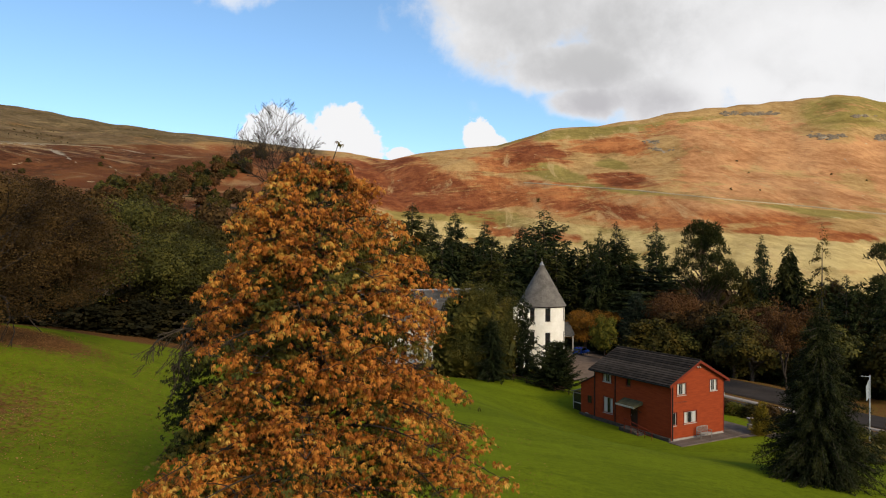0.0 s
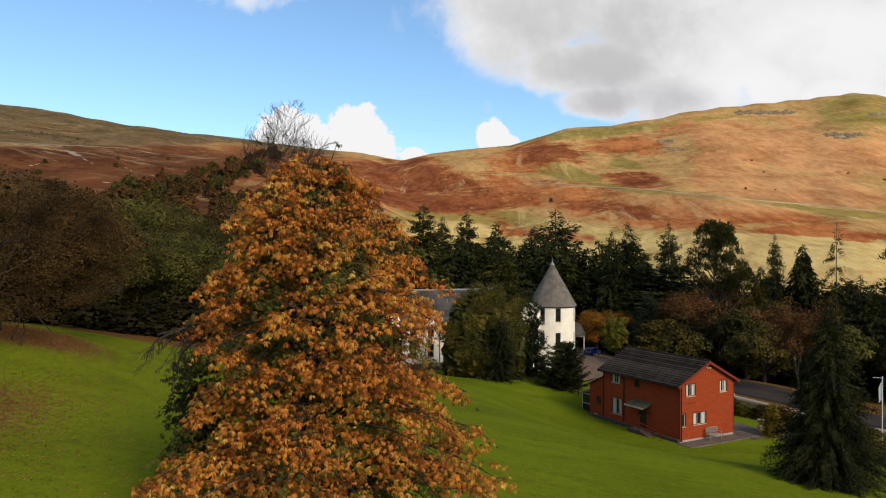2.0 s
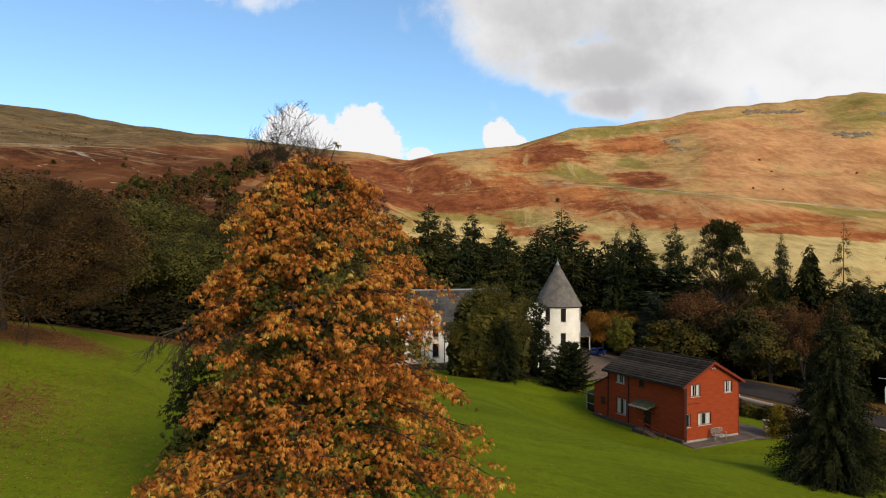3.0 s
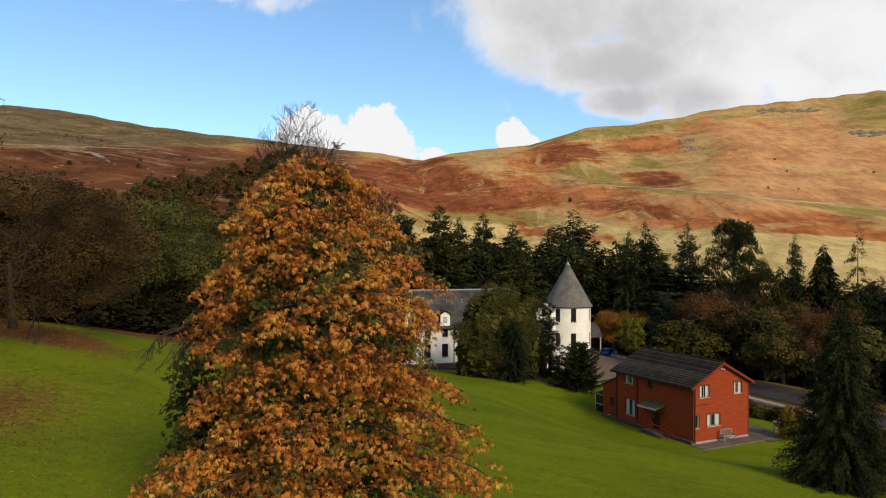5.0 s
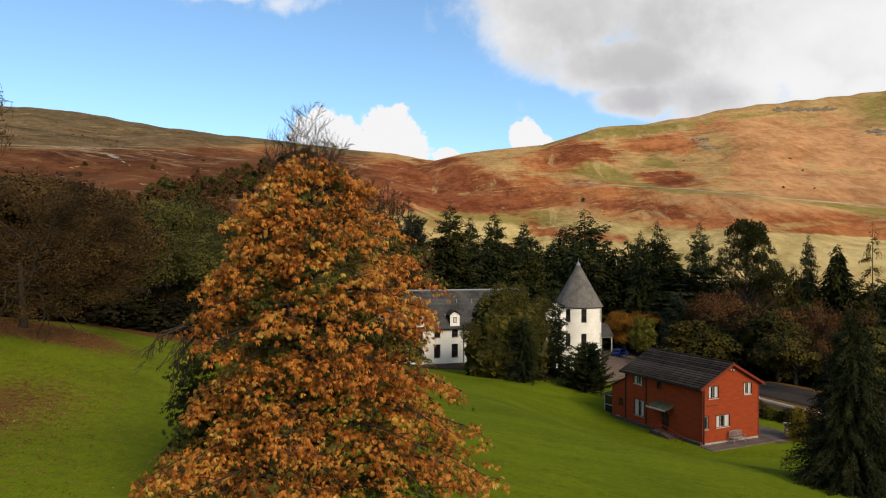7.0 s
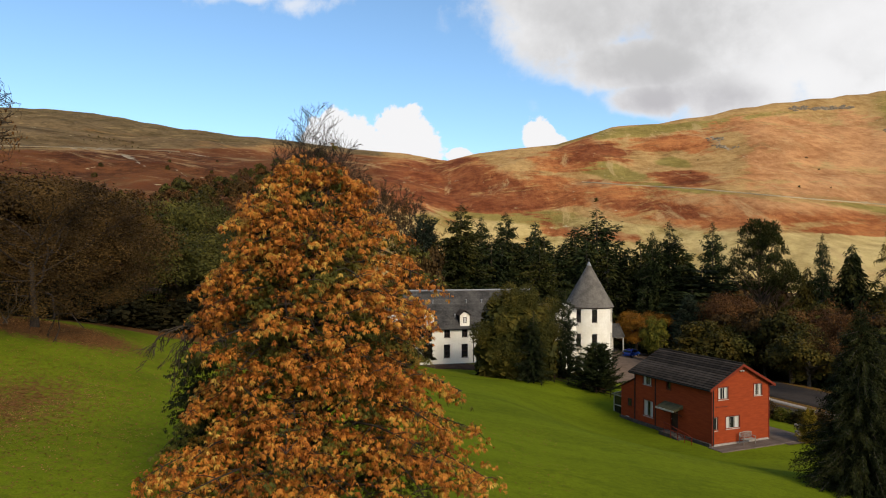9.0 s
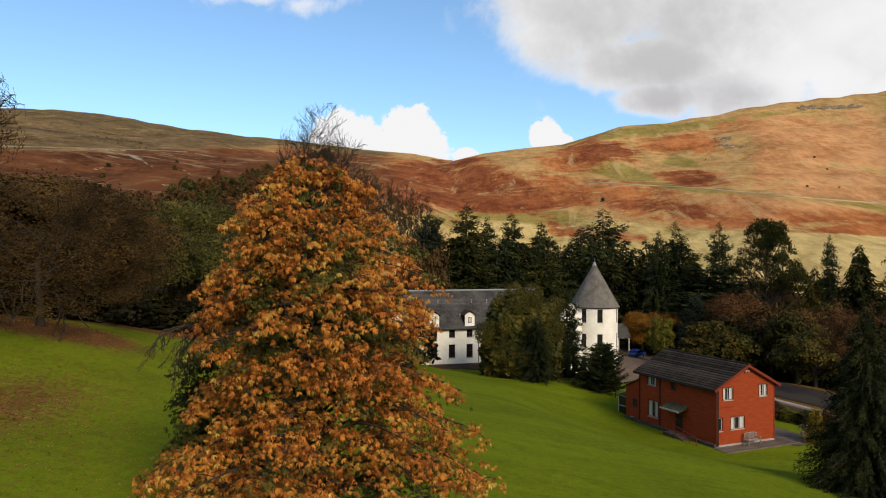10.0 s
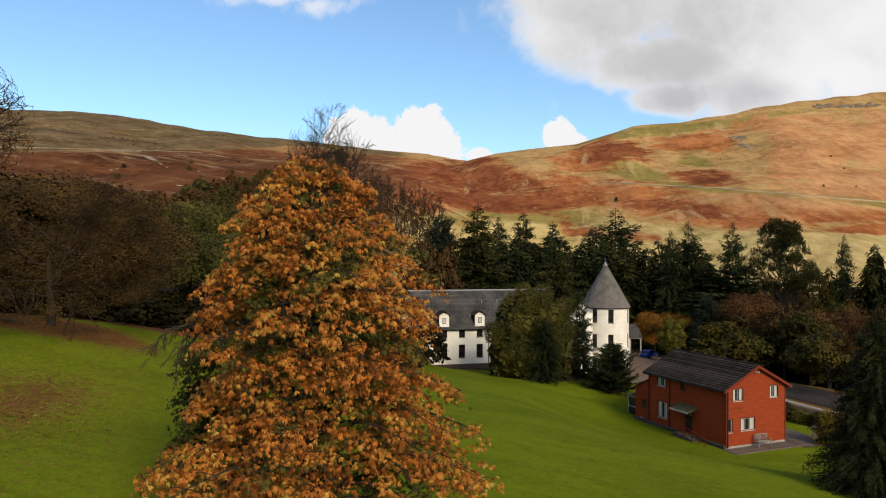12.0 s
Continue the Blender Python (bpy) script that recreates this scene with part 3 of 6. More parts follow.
    litter = np.maximum(litter, ramp01((R - 95) / 40) * (np.abs(x - 30) > 0) * 0.6 * (1 - np.exp(-((x + 2) / 14) ** 2 - ((y - 90) / 20) ** 2)))
    litter = np.maximum(litter, ramp01((x - 30 + 0.25 * (y - 66)) / 4) * ramp01((y - 47) / 5) * (y < 130) * 0.72)
    wood = ramp01((y - 52.5 - 0.75 * (x + 30)) / 3) * (x < -9)
    litter = np.maximum(litter, wood * 0.95)
    # left-hand hill under painted cloud shade, a little less towards the crest
    shaded_heather = ramp01((-0.10 - u) / 0.12) * np.clip(0.86 + 0.6 * jig - 0.22 * ramp01((v - crest + 0.024) / 0.02), 0, 1) * (1 - 0.30 * moor)
    # right-hand slope brightened in colour as a sunlit one
    ochre = 0.62 * ramp01((wu - 0.27) / 0.10) * ramp01((v - 0.05) / 0.02)
    for name, values in (("field", field), ("moor", moor), ("ochre", ochre), ("shaded_heather", shaded_heather), ("deep", deep), ("far", far), ("bracken", bracken), ("green", green), ("stone", stone), ("litter", litter)):
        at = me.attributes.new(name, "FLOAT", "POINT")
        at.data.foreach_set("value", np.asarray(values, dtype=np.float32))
    tagged(new("ground", me), "mown lawn running into bracken and rough-grass hills", "ground", kind="structure")


build_ground()


def hz(x, y):
    return float(height(x, y))


def strip_along(name, line, width, material, label, lift=0.05, thick=0.05, step=1.2, kind="structure", category="road"):
    """A road or path draped on the ground along a bent line."""
    pts = []
    for (x0, y0), (x1, y1) in zip(line, line[1:]):
        n = max(2, int(math.hypot(x1 - x0, y1 - y0) / step))
        pts += [(x0 + (x1 - x0) * k / n, y0 + (y1 - y0) * k / n) for k in range(n)]
    pts.append(line[-1])
    P = np.array(pts)
    for _ in range(6):
        P[1:-1] = (P[:-2] + 2 * P[1:-1] + P[2:]) / 4
    T = np.gradient(P, axis=0)
    T /= np.linalg.norm(T, axis=1)[:, None]
    N = np.stack([T[:, 1], -T[:, 0]], 1)
    m = max(2, int(width / 1.2))
    rows = []
    for k in range(m + 1):
        q = P + N * width * (k / m - 0.5)
        rows.append(np.c_[q, height(q[:, 0], q[:, 1]) + lift])
    V = np.array(rows)
    nk, nl = V.shape[:2]
    low = V.copy()
    low[..., 2] -= thick + lift + 0.1
    i, j = np.meshgrid(np.arange(nk - 1), np.arange(nl - 1), indexing="ij")
    a = (i * nl + j).ravel()
    top = np.stack([a, a + nl, a + nl + 1, a + 1], 1)
    o = nk * nl
    j = np.arange(nl - 1)
    s1 = np.stack([j, j + 1, o + j + 1, o + j], 1)
    e = (nk - 1) * nl + j
    s2 = np.stack([e + 1, e, o + e, o + e + 1], 1)
    me = mesh_of(name, np.concatenate([V.reshape(-1, 3), low.reshape(-1, 3)]), np.concatenate([top, s1, s2]), material)
    return tagged(new(name, me), label, category, kind=kind)


strip_along("road", [(28, 150), (30, 118), (36, 98), (43, 84), (52, 66), (64, 40)], 8.5, M["asphalt"], "dark worn asphalt drive behind the red house")
strip_along("pavement", [(29.5, 104), (33.2, 90), (37.2, 81.5), (44, 69), (52, 52)], 0.9, M["kerb"], "pale stone kerb strip beside the drive", 0.14, category="pavement")
strip_along("parking_lane", [(26.5, 102), (30.6, 88), (34.8, 79.5), (41, 67.5), (48, 52)], 4.0, M["asphalt"], "narrow asphalt lane beside the kerb")
strip_along("paved_yard", [(29.3, 65.2), (28.4, 67.0), (23.6, 75.6)], 3.8, M["paving"], "worn paved yard beside the red house", 0.07, category="path")
strip_along("forecourt", [(17, 88), (20.5, 100), (25, 115), (27, 150)], 11.0, M["gravel"], "pinkish gravel forecourt by the tower", 0.06, category="forecourt")
strip_along("terrace", [(-16, 97.0), (-4, 98.5), (8, 96), (15, 92)], 4.5, M["soil"], "brown bare bed and terrace before the white house", 0.06, category="path")


def hill_track(name, line, width, label, material="track"):
    """A track across the hill: its bearing and steepness give points that are walked out onto the slope."""
    pts = []
    for (u0, v0), (u1, v1) in zip(line, line[1:]):
        for k in range(30):
            u, v = u0 + (u1 - u0) * k / 30, v0 + (v1 - v0) * k / 30
            d = np.linspace(220, 1300, 1500)
            over = (height(u * d, d) - EYE_Z) / d >= v
            if over.any():
                pts.append((u * d[over.argmax()], d[over.argmax()]))
    return strip_along(name, pts, width, M[material], label, 0.5, 0.2, 8.0, category="track")


hill_track("hill_track", [(0.115, 0.1005), (0.19, 0.0955), (0.27, 0.0905), (0.35, 0.083), (0.42, 0.0765), (0.50, 0.070), (0.66, 0.055)], 1.7, "pale track cut across the bracken hillside")

hill_track("moor_path", [(-0.80, 0.160), (-0.66, 0.1555), (-0.60, 0.1535), (-0.54, 0.1512), (-0.47, 0.1475)], 2.2, "pale path across the moor", "moor_path")

# ---------------------------------------------------------------- trees
rng = np.random.default_rng(7)


def unit(v):
    return v / np.maximum(np.linalg.norm(v, axis=-1, keepdims=True), 1e-9)


def leaf_quads(centre, out, length, width, droop=0.25, roll=0.9, gen=rng):
    """Kite-shaped blades, four corners each, along out with a random roll."""
    n = len(centre)
    out = unit(out + gen.normal(0, 0.15, (n, 3)))
    out[:, 2] -= droop
    out = unit(out)
    side = unit(np.cross(out, gen.normal(0, 1, (n, 3)) * roll + np.array([0, 0, 1.0])))
    up = np.cross(side, out)
    L = (length * gen.uniform(0.7, 1.3, n))[:, None]
    W = (width * gen.uniform(0.7, 1.3, n))[:, None]
    a = centre
    mid = centre + out * L * 0.55
    q = np.stack([a, mid + side * W / 2 + up * W * 0.18, centre + out * L - up * L * 0.12, mid - side * W / 2 + up * W * 0.18], 1)
    return q


def face_quads(centre, normal, length, width, gen, loose=0.55):
    """Blades lying on the crown's surface: each faces about along normal, hanging a little."""
    n = len(centre)
    nrm = unit(unit(normal) + gen.normal(0, loose, (n, 3)))
    axis = unit(np.cross(nrm, gen.normal(0, 1, (n, 3))) - np.array([0, 0, 0.35]))
    side = unit(np.cross(axis, nrm))
    L = (length * gen.uniform(0.65, 1.3, n))[:, None]
    W = (width * gen.uniform(0.65, 1.3, n))[:, None]
    mid = centre + axis * L * 0.5
    return np.stack([centre, mid + side * W / 2, centre + axis * L, mid - side * W / 2], 1)


def tubes(limbs, sides=5):
    """Tapered bent limbs: each a list of points and of radii; returns corners and faces."""
    V, F, o = [], [], 0
    ang = np.arange(sides) / sides * 2 * np.pi
    for pts, rad in limbs:
        pts, rad = np.asarray(pts, float), np.asarray(rad, float)
        T = unit(np.gradient(pts, axis=0))
        ref = np.where(np.abs(T[:, 2:3]) > 0.9, np.array([[1.0, 0, 0]]), np.array([[0, 0, 1.0]]))
        X = unit(np.cross(T, ref))
        Y = np.cross(T, X)
        ring = pts[:, None] + rad[:, None, None] * (np.cos(ang)[None, :, None] * X[:, None] + np.sin(ang)[None, :, None] * Y[:, None])
        n = len(pts)
        V.append(ring.reshape(-1, 3))
        i, j = np.meshgrid(np.arange(n - 1), np.arange(sides), indexing="ij")
        k = (j + 1) % sides
        F.append(np.stack([o + i * sides + j, o + i * sides + k, o + (i + 1) * sides + k, o + (i + 1) * sides + j], -1).reshape(-1, 4))
        o += n * sides
    return np.concatenate(V), np.concatenate(F)


def bent(start, way, length, gen, n=6, wobble=0.12, lift=0.0):
    pts, p, d = [np.array(start, float)], np.array(start, float), unit(np.array(way, float))
    for _ in range(n):
        d = unit(d + gen.normal(0, wobble, 3) + np.array([0, 0, lift]))
        p = p + d * length / n
        pts.append(p.copy())
    return np.array(pts), d


def branching(gen, base, way, length, radius, depth, limbs, spread=0.75, forks=3, lift=0.03, wobble=0.12, shrink=0.68):
    pts, d = bent(base, way, length, gen, 5 if depth > 1 else 3, wobble, lift)
    limbs.append((pts, np.linspace(radius, radius * (0.62 if depth else 0.3), len(pts))))
    if depth == 0:
        return
    for k in range(forks):
        at = pts[-1] if k == 0 else pts[gen.integers(1, len(pts))]
        side = unit(np.cross(d, gen.normal(0, 1, 3)))
        turn = spread * gen.uniform(0.35, 1.1) * (0.5 if k == 0 else 1.0)
        branching(gen, at, d * math.cos(turn) + side * math.sin(turn), length * shrink * gen.uniform(0.75, 1.15), radius * 0.6, depth - 1, limbs, spread, forks, lift, wobble, shrink)


# each kind below is modelled 10 m high and 10 m wide and then scaled
def broadleaf(seed, lobes=34, leaves=13000, leaf=0.34, low=0.10):
    gen = np.random.default_rng(seed)
    c = []
    while len(c) < lobes:
        p = gen.uniform(-1, 1, 3)
        if 0.5 < np.linalg.norm(p) < 1:
            c.append(p)
    c = np.array(c)
    zc, rz = 10 * (low + 1) / 2, 10 * (1 - low) / 2
    wide = 5.0
    rad = gen.uniform(0.17, 0.36, lobes)
    c *= (1 - rad * 0.75)[:, None]
    weight = rad ** 2
    which = gen.choice(lobes, leaves, p=weight / weight.sum())
    dirs = unit(gen.normal(0, 1, (leaves, 3)))
    dirs[:, 2] = np.where(dirs[:, 2] < -0.2, -dirs[:, 2] * 0.7, dirs[:, 2])
    shell = np.clip(1 + gen.normal(0, 0.16, leaves), 0.35, 1.35)
    pts = c[which] + dirs * (rad[which] * shell)[:, None]
    P = pts * np.array([wide, wide, rz]) + np.array([0, 0, zc])
    q = face_quads(P, dirs + 0.35 * unit(pts) + np.array([0, 0, 0.2]), leaf, leaf * 0.75, gen, 0.40)
    crown = mesh_of("crown", q, 4, M["green"])
    limbs = [bent_trunk(gen, 10 * low + 3.5, 0.32)]
    for k in range(9 if leaves > 2000 else 4):
        tgt = c[gen.integers(lobes)] * np.array([wide, wide, rz]) + np.array([0, 0, zc])
        start = np.array([0, 0, 10 * low + gen.uniform(0.2, 3.0)])
        s = np.linspace(0, 1, 6)[:, None]
        pts = start + (tgt - start) * s + np.array([0, 0, 0.8]) * (s * (1 - s) * 2) + gen.normal(0, 0.1, (6, 3)) * s
        limbs.append((pts, np.linspace(0.16, 0.04, 6)))
    v, f = tubes(limbs, 6 if leaves > 2000 else 4)
    return mesh_of("trunk", v, f, M["bark"], True), crown


def bent_trunk(gen, h, r):
    z = np.linspace(-0.4, h, 7)
    pts = np.c_[np.cumsum(gen.normal(0, 0.05, 7)), np.cumsum(gen.normal(0, 0.05, 7)), z]
    pts[:2, :2] = 0
    rad = np.linspace(r, r * 0.5, 7)
    rad[0] = r * 1.35
    return pts, rad


def twiggy(seed, depth=5, forks=3, leaves=0, leaf=0.3, spread=0.7, trunk=2.6, lift=0.05, wobble=0.13, flat=99.5, sides=4, fine=0.010):
    """A tree in bare or nearly bare branch, with a few last leaves."""
    gen = np.random.default_rng(seed)
    limbs = []
    branching(gen, (0, 0, -0.3), (0.05, 0, 1), trunk, 0.30, depth, limbs, spread, forks, lift, wobble, 0.74)
    top = max(p[:, 2].max() for p, r in limbs)
    high = np.concatenate([p for p, r in limbs])
    lean = high[high[:, 2] > 0.6 * top][:, :2].mean(0)
    limbs = [(p - np.c_[lean * np.clip(p[:, 2:3] / top / 0.8, 0, 1) ** 1.7, np.zeros(len(p))], r) for p, r in limbs]
    tips = np.concatenate([p[1:] for p, r in limbs if r[0] < 0.06])
    top = np.percentile(tips[:, 2], flat)
    side = np.percentile(np.abs(tips[:, :2]), 98)
    k = np.array([5.0 / side, 5.0 / side, 10.0 / top])
    limbs = [(p * k, np.maximum(r * 0.9, fine)) for p, r in limbs]
    limbs = [(p, r) for p, r in limbs if r[0] > 0.12 or (p[:, 2].max() < 10.0 and np.hypot(p[:, 0], p[:, 1]).max() < 5.4)]
    v, f = tubes(limbs, sides)
    branches = mesh_of("branches", v, f, M["twig"], True)
    if not leaves:
        return branches, None
    P = tips[gen.integers(len(tips), size=leaves)] * k + gen.normal(0, 0.28, (leaves, 3))
    q = leaf_quads(P, gen.normal(0, 1, (leaves, 3)), leaf, leaf * 0.7, 0.2, 1.2, gen)
    return branches, mesh_of("crown", q, 4, M["russet"])


def conifer(seed, tiers=40, per=12, droop=0.25, needle=0.55, shape=0.85, ragged=0.25, low=0.05, gap=0.0, full=1.0, upturn=0.0, tip=0.03, pace=0.15, broad=0.30, squash=0.75, layered=False):
    """Boughs with hanging needle sprays round a straight stem, in flat layers or scattered up the stem."""
    gen = np.random.default_rng(seed)
    C, O, S = [], [], []
    limbs = [(np.c_[np.zeros(6), np.zeros(6), np.linspace(-0.3, 10, 6)], np.linspace(0.26, 0.02, 6))]
    for t in range(tiers):
        s0 = (t + gen.uniform(0, 0.7)) / tiers
        n = max(3, int(per * (1 - 0.55 * s0)))
        a0 = gen.uniform(0, 6.28)
        for k in range(n):
            if gen.random() < gap:
                continue
            s = s0 if layered else min(0.995, max(0.0, (t + gen.uniform(-0.3, 1.1)) / tiers))
            z = 10 * (low + (1 - low) * s)
            reach = 5.0 * ((1 - s) ** shape * full + tip)
            if low > 0.2:
                reach *= min(1.0, 0.35 + s * 3)
            a = a0 + 6.283 * k / n + gen.normal(0, 0.22)
            L = reach * gen.uniform(1 - ragged, 1 + ragged * 0.55)
            if not layered:
                L *= 1 + 0.13 * math.sin(2 * a + 9 * s + seed) + 0.10 * math.sin(3 * a - 17 * s)
            m = max(3, int(L / pace))
            w = np.linspace(0.12, 1.0, m)
            out = np.array([math.cos(a), math.sin(a), 0])
            fall = droop if layered else droop + gen.normal(0, 0.13)
            zz = z - fall * L * w ** 1.5 + upturn * L * w ** 3
            pts = out * (L * w)[:, None] + np.array([0, 0, 1]) * np.where(zz > 9.3, 9.3 + 0.7 * np.tanh((zz - 9.3) / 0.7), zz)[:, None]
            if L > 1.6:
                limbs.append((pts[:: max(1, m // 4)], np.linspace(0.045, 0.012, len(pts[:: max(1, m // 4)]))))
            side = np.array([-out[1], out[0], 0])
            loose = 0.05 if layered else 0.10
            for sgn in (-1, 1, 0):
                C.append(pts + gen.normal(0, loose, pts.shape))
                O.append(out * 0.8 + side * sgn * gen.uniform(0.5, 1.0, (m, 1)) + np.array([0, 0, -0.15]) * (1 if sgn else 0) + gen.normal(0, 0.12 if layered else 0.20, pts.shape))
                S.append(needle * 1.25 * (1.15 - 0.55 * w) * min(1.0, 0.35 + L / 2.5))
    C, O, S = np.concatenate(C), np.concatenate(O), np.concatenate(S)
    q = leaf_quads(C, O, S, S * broad, droop * 0.7, 0.5 if layered else 0.7, gen)
    q = q[:, :1] + (q - q[:, :1]) * np.array([1, 1, squash])
    v, f = tubes(limbs, 5)
    return mesh_of("trunk", v, f, M["bark"], True), mesh_of("crown", q, 4, M["fir"])


def scots_pine(seed, clumps=30, low=0.45):
    gen = np.random.default_rng(seed)
    limbs = [(np.c_[np.linspace(0, 0.5, 6), np.zeros(6), np.linspace(-0.3, 9.2, 6)], np.linspace(0.22, 0.06, 6))]
    C, O = [], []
    for k in range(clumps):
        s = gen.random()
        a = gen.uniform(0, 6.283)
        z = 10 * (low + (1 - low) * s)
        rad = 4.6 * math.sqrt(max(0.05, 1 - (s - 0.35) ** 2 / 0.48)) * gen.uniform(0.35, 1.0)
        tip = np.array([math.cos(a) * rad, math.sin(a) * rad, z])
        start = np.array([0.3, 0, z - 1.0 - rad * 0.25])
        w = np.linspace(0, 1, 5)[:, None]
        limbs.append((start + (tip - start) * w + np.array([0, 0, -0.3]) * (w * (1 - w)), np.linspace(0.08, 0.02, 5)))
        n = 300
        d = unit(gen.normal(0, 1, (n, 3)))
        d[:, 2] = np.abs(d[:, 2]) * 0.8 - 0.12
        C.append(tip + d * np.array([1.35, 1.35, 0.75]) * gen.uniform(0.3, 1.0, (n, 1)))
        O.append(d + gen.normal(0, 0.25, (n, 3)))
    C, O = np.concatenate(C), np.concatenate(O)
    q = leaf_quads(C, O, 0.27, 0.09, -0.1, 1.0, gen)
    v, f = tubes(limbs, 6)
    return mesh_of("trunk", v, f, M["pine_bark"], True), mesh_of("crown", q, 4, M["pine"])


def spreading(seed):
    """A wide low old tree: short stem, long level limbs, a broad brown crown of small leaves and twigs."""
    gen = np.random.default_rng(seed)
    limbs = [(np.array([(0, 0, -0.4), (0, 0, 0.6), (0.1, 0, 1.6), (0.1, 0.1, 2.8)]), np.array([0.24, 0.15, 0.13, 0.10]))]
    for k in range(11):
        a = k * 2.4
        branching(gen, (0, 0, 1.3 + 0.22 * k), (math.cos(a), math.sin(a), 0.15 + 0.09 * k), 2.3, 0.055, 3, limbs, 0.65, 3, 0.0, 0.14, 0.72)
    tips = np.concatenate([p[1:] for p, r in limbs if r[0] < 0.036])
    n = 85000
    P = tips[gen.integers(len(tips), size=n)] + gen.normal(0, 0.20, (n, 3))
    k = np.array([5.0 / np.percentile(np.abs(tips[:, :2]), 98), 5.0 / np.percentile(np.abs(tips[:, :2]), 98), 10.0 / np.percentile(tips[:, 2], 99.5)])
    P *= k
    keep = (P[:, 2] > 1.25 + 0.5 * np.sin(3 * P[:, 0]) * np.cos(2 * P[:, 1])) & ((P[:, 0] ** 2 + P[:, 1] ** 2) / 27 + ((P[:, 2] - 3.5) / 5.6) ** 2 < 1)
    P = P[keep]
    a, s = gen.uniform(0, 6.283, 34000), gen.uniform(0, 1, 34000)
    out = (3.3 + 1.8 * np.sin(2.6 * s)) * gen.uniform(0.75, 1.0, 34000) * (1 + 0.12 * np.sin(5 * a) + 0.08 * np.sin(9 * a + 2))
    P = np.concatenate([P, np.c_[out * np.cos(a), out * np.sin(a), 1.15 + 0.5 * np.sin(4 * a) ** 2 + 4.4 * s]])
    q = face_quads(P, P - np.array([0, 0, 3.0]), 0.070, 0.055, gen, 0.8)
    inside = [(p * k, np.maximum(r, 0.012)) for p, r in limbs]
    inside = [(p, r) for p, r in inside if ((p[:, 0] ** 2 + p[:, 1] ** 2) / 25 + ((p[:, 2] - 3.5) / 5.2) ** 2).max() < 1]
    v, f = tubes(inside, 5)
    return mesh_of("trunk", v, f, M["twig"], True), mesh_of("crown", q, 4, M["russet"])


def dome(seed, lobes=110, leaves=30000, leaf=0.30):
    """An evergreen clad to the ground, rounded above."""
    gen = np.random.default_rng(seed)
    a, s = gen.uniform(0, 6.283, lobes), gen.uniform(0, 1, lobes) ** 0.9
    ring = (3.95 + 0.35 * np.sin(3 * a + 5 * s) + 0.25 * np.sin(5 * a - 8 * s)) * np.sqrt(np.clip(1 - (np.maximum(s, 0.36) - 0.36) ** 2 / 0.43, 0.02, 1)) * (0.72 + 0.28 * np.clip(s / 0.36, 0, 1)) * gen.uniform(0.70, 1.06, lobes)
    c = np.c_[np.cos(a) * ring, np.sin(a) * ring, 0.6 + 8.3 * s]
    rad = gen.uniform(0.55, 1.3, lobes) * (1.15 - 0.45 * s)
    which = gen.integers(0, lobes, leaves)
    d = unit(gen.normal(0, 1, (leaves, 3)))
    P = c[which] + d * (rad[which] * np.clip(1 + gen.normal(0, 0.14, leaves), 0.3, 1.3))[:, None]
    P[:, 2] = np.maximum(P[:, 2], 0.05)
    q = face_quads(P, d + 0.5 * unit(c[which] - np.array([0, 0, 3.5])), leaf, leaf * 0.5, gen, 0.95)
    m = leaves // 8
    e, t = gen.uniform(0, 6.283, m), gen.uniform(0, 1, m)
    core = np.interp(t, (0, 0.3, 0.8, 1.0), (3.2, 3.5, 2.6, 0.4))
    H = np.c_[np.cos(e) * core, np.sin(e) * core, 0.2 + 8.2 * t]
    q = np.concatenate([q, face_quads(H, H - np.array([0, 0, 3.0]), max(0.75, leaf * 1.8), max(0.6, leaf * 1.4), gen, 0.4)])
    v, f = tubes([bent_trunk(gen, 7.0, 0.35)] + [bent_trunk(gen, 5.0, 0.2)], 7)
    return mesh_of("trunk", v, f, M["bark"], True), mesh_of("crown", q, 4, M["yew"])


def high_crown(seed, leaves=0):
    """A bare tree whose limbs leave the stem high up and spread in a fan of fine twigs."""
    gen = np.random.default_rng(seed)
    limbs = [bent_trunk(gen, 6.6, 0.20)]
    for k in range(9):
        a, rise = k * 2.4 + gen.normal(0, 0.2), gen.uniform(0.7, 2.4)
        branching(gen, (0, 0, gen.uniform(4.2, 6.5)), (math.cos(a), math.sin(a), rise), 1.25, 0.055, 5, limbs, 0.62, 3, 0.09, 0.19, 0.76)
    tips = np.concatenate([p[1:] for p, r in limbs[1:]])
    k = np.array([5.0 / np.percentile(np.abs(tips[:, :2]), 97)] * 2 + [10.0 / np.percentile(tips[:, 2], 99)])
    limbs = [(p * k, np.maximum(r * 0.8, 0.008)) for p, r in limbs]
    limbs = [(p, r) for p, r in limbs if r[0] > 0.13 or ((p[:, 0] ** 2 + p[:, 1] ** 2) / 29 + ((p[:, 2] - 6.6) / 3.6) ** 2).max() < 1]
    v, f = tubes(limbs, 4)
    branches = mesh_of("branches", v, f, M["twig"], True)
    if not leaves:
        return branches, None
    low = np.concatenate([p[1:] for p, r in limbs[1:] if p[:, 2].mean() < 8.2])
    P = low[gen.integers(len(low), size=leaves)] + gen.normal(0, 0.22, (leaves, 3))
    return branches, mesh_of("crown", leaf_quads(P, gen.normal(0, 1, (leaves, 3)), 0.13, 0.09, 0.3, 1.2, gen), 4, M["russet"])


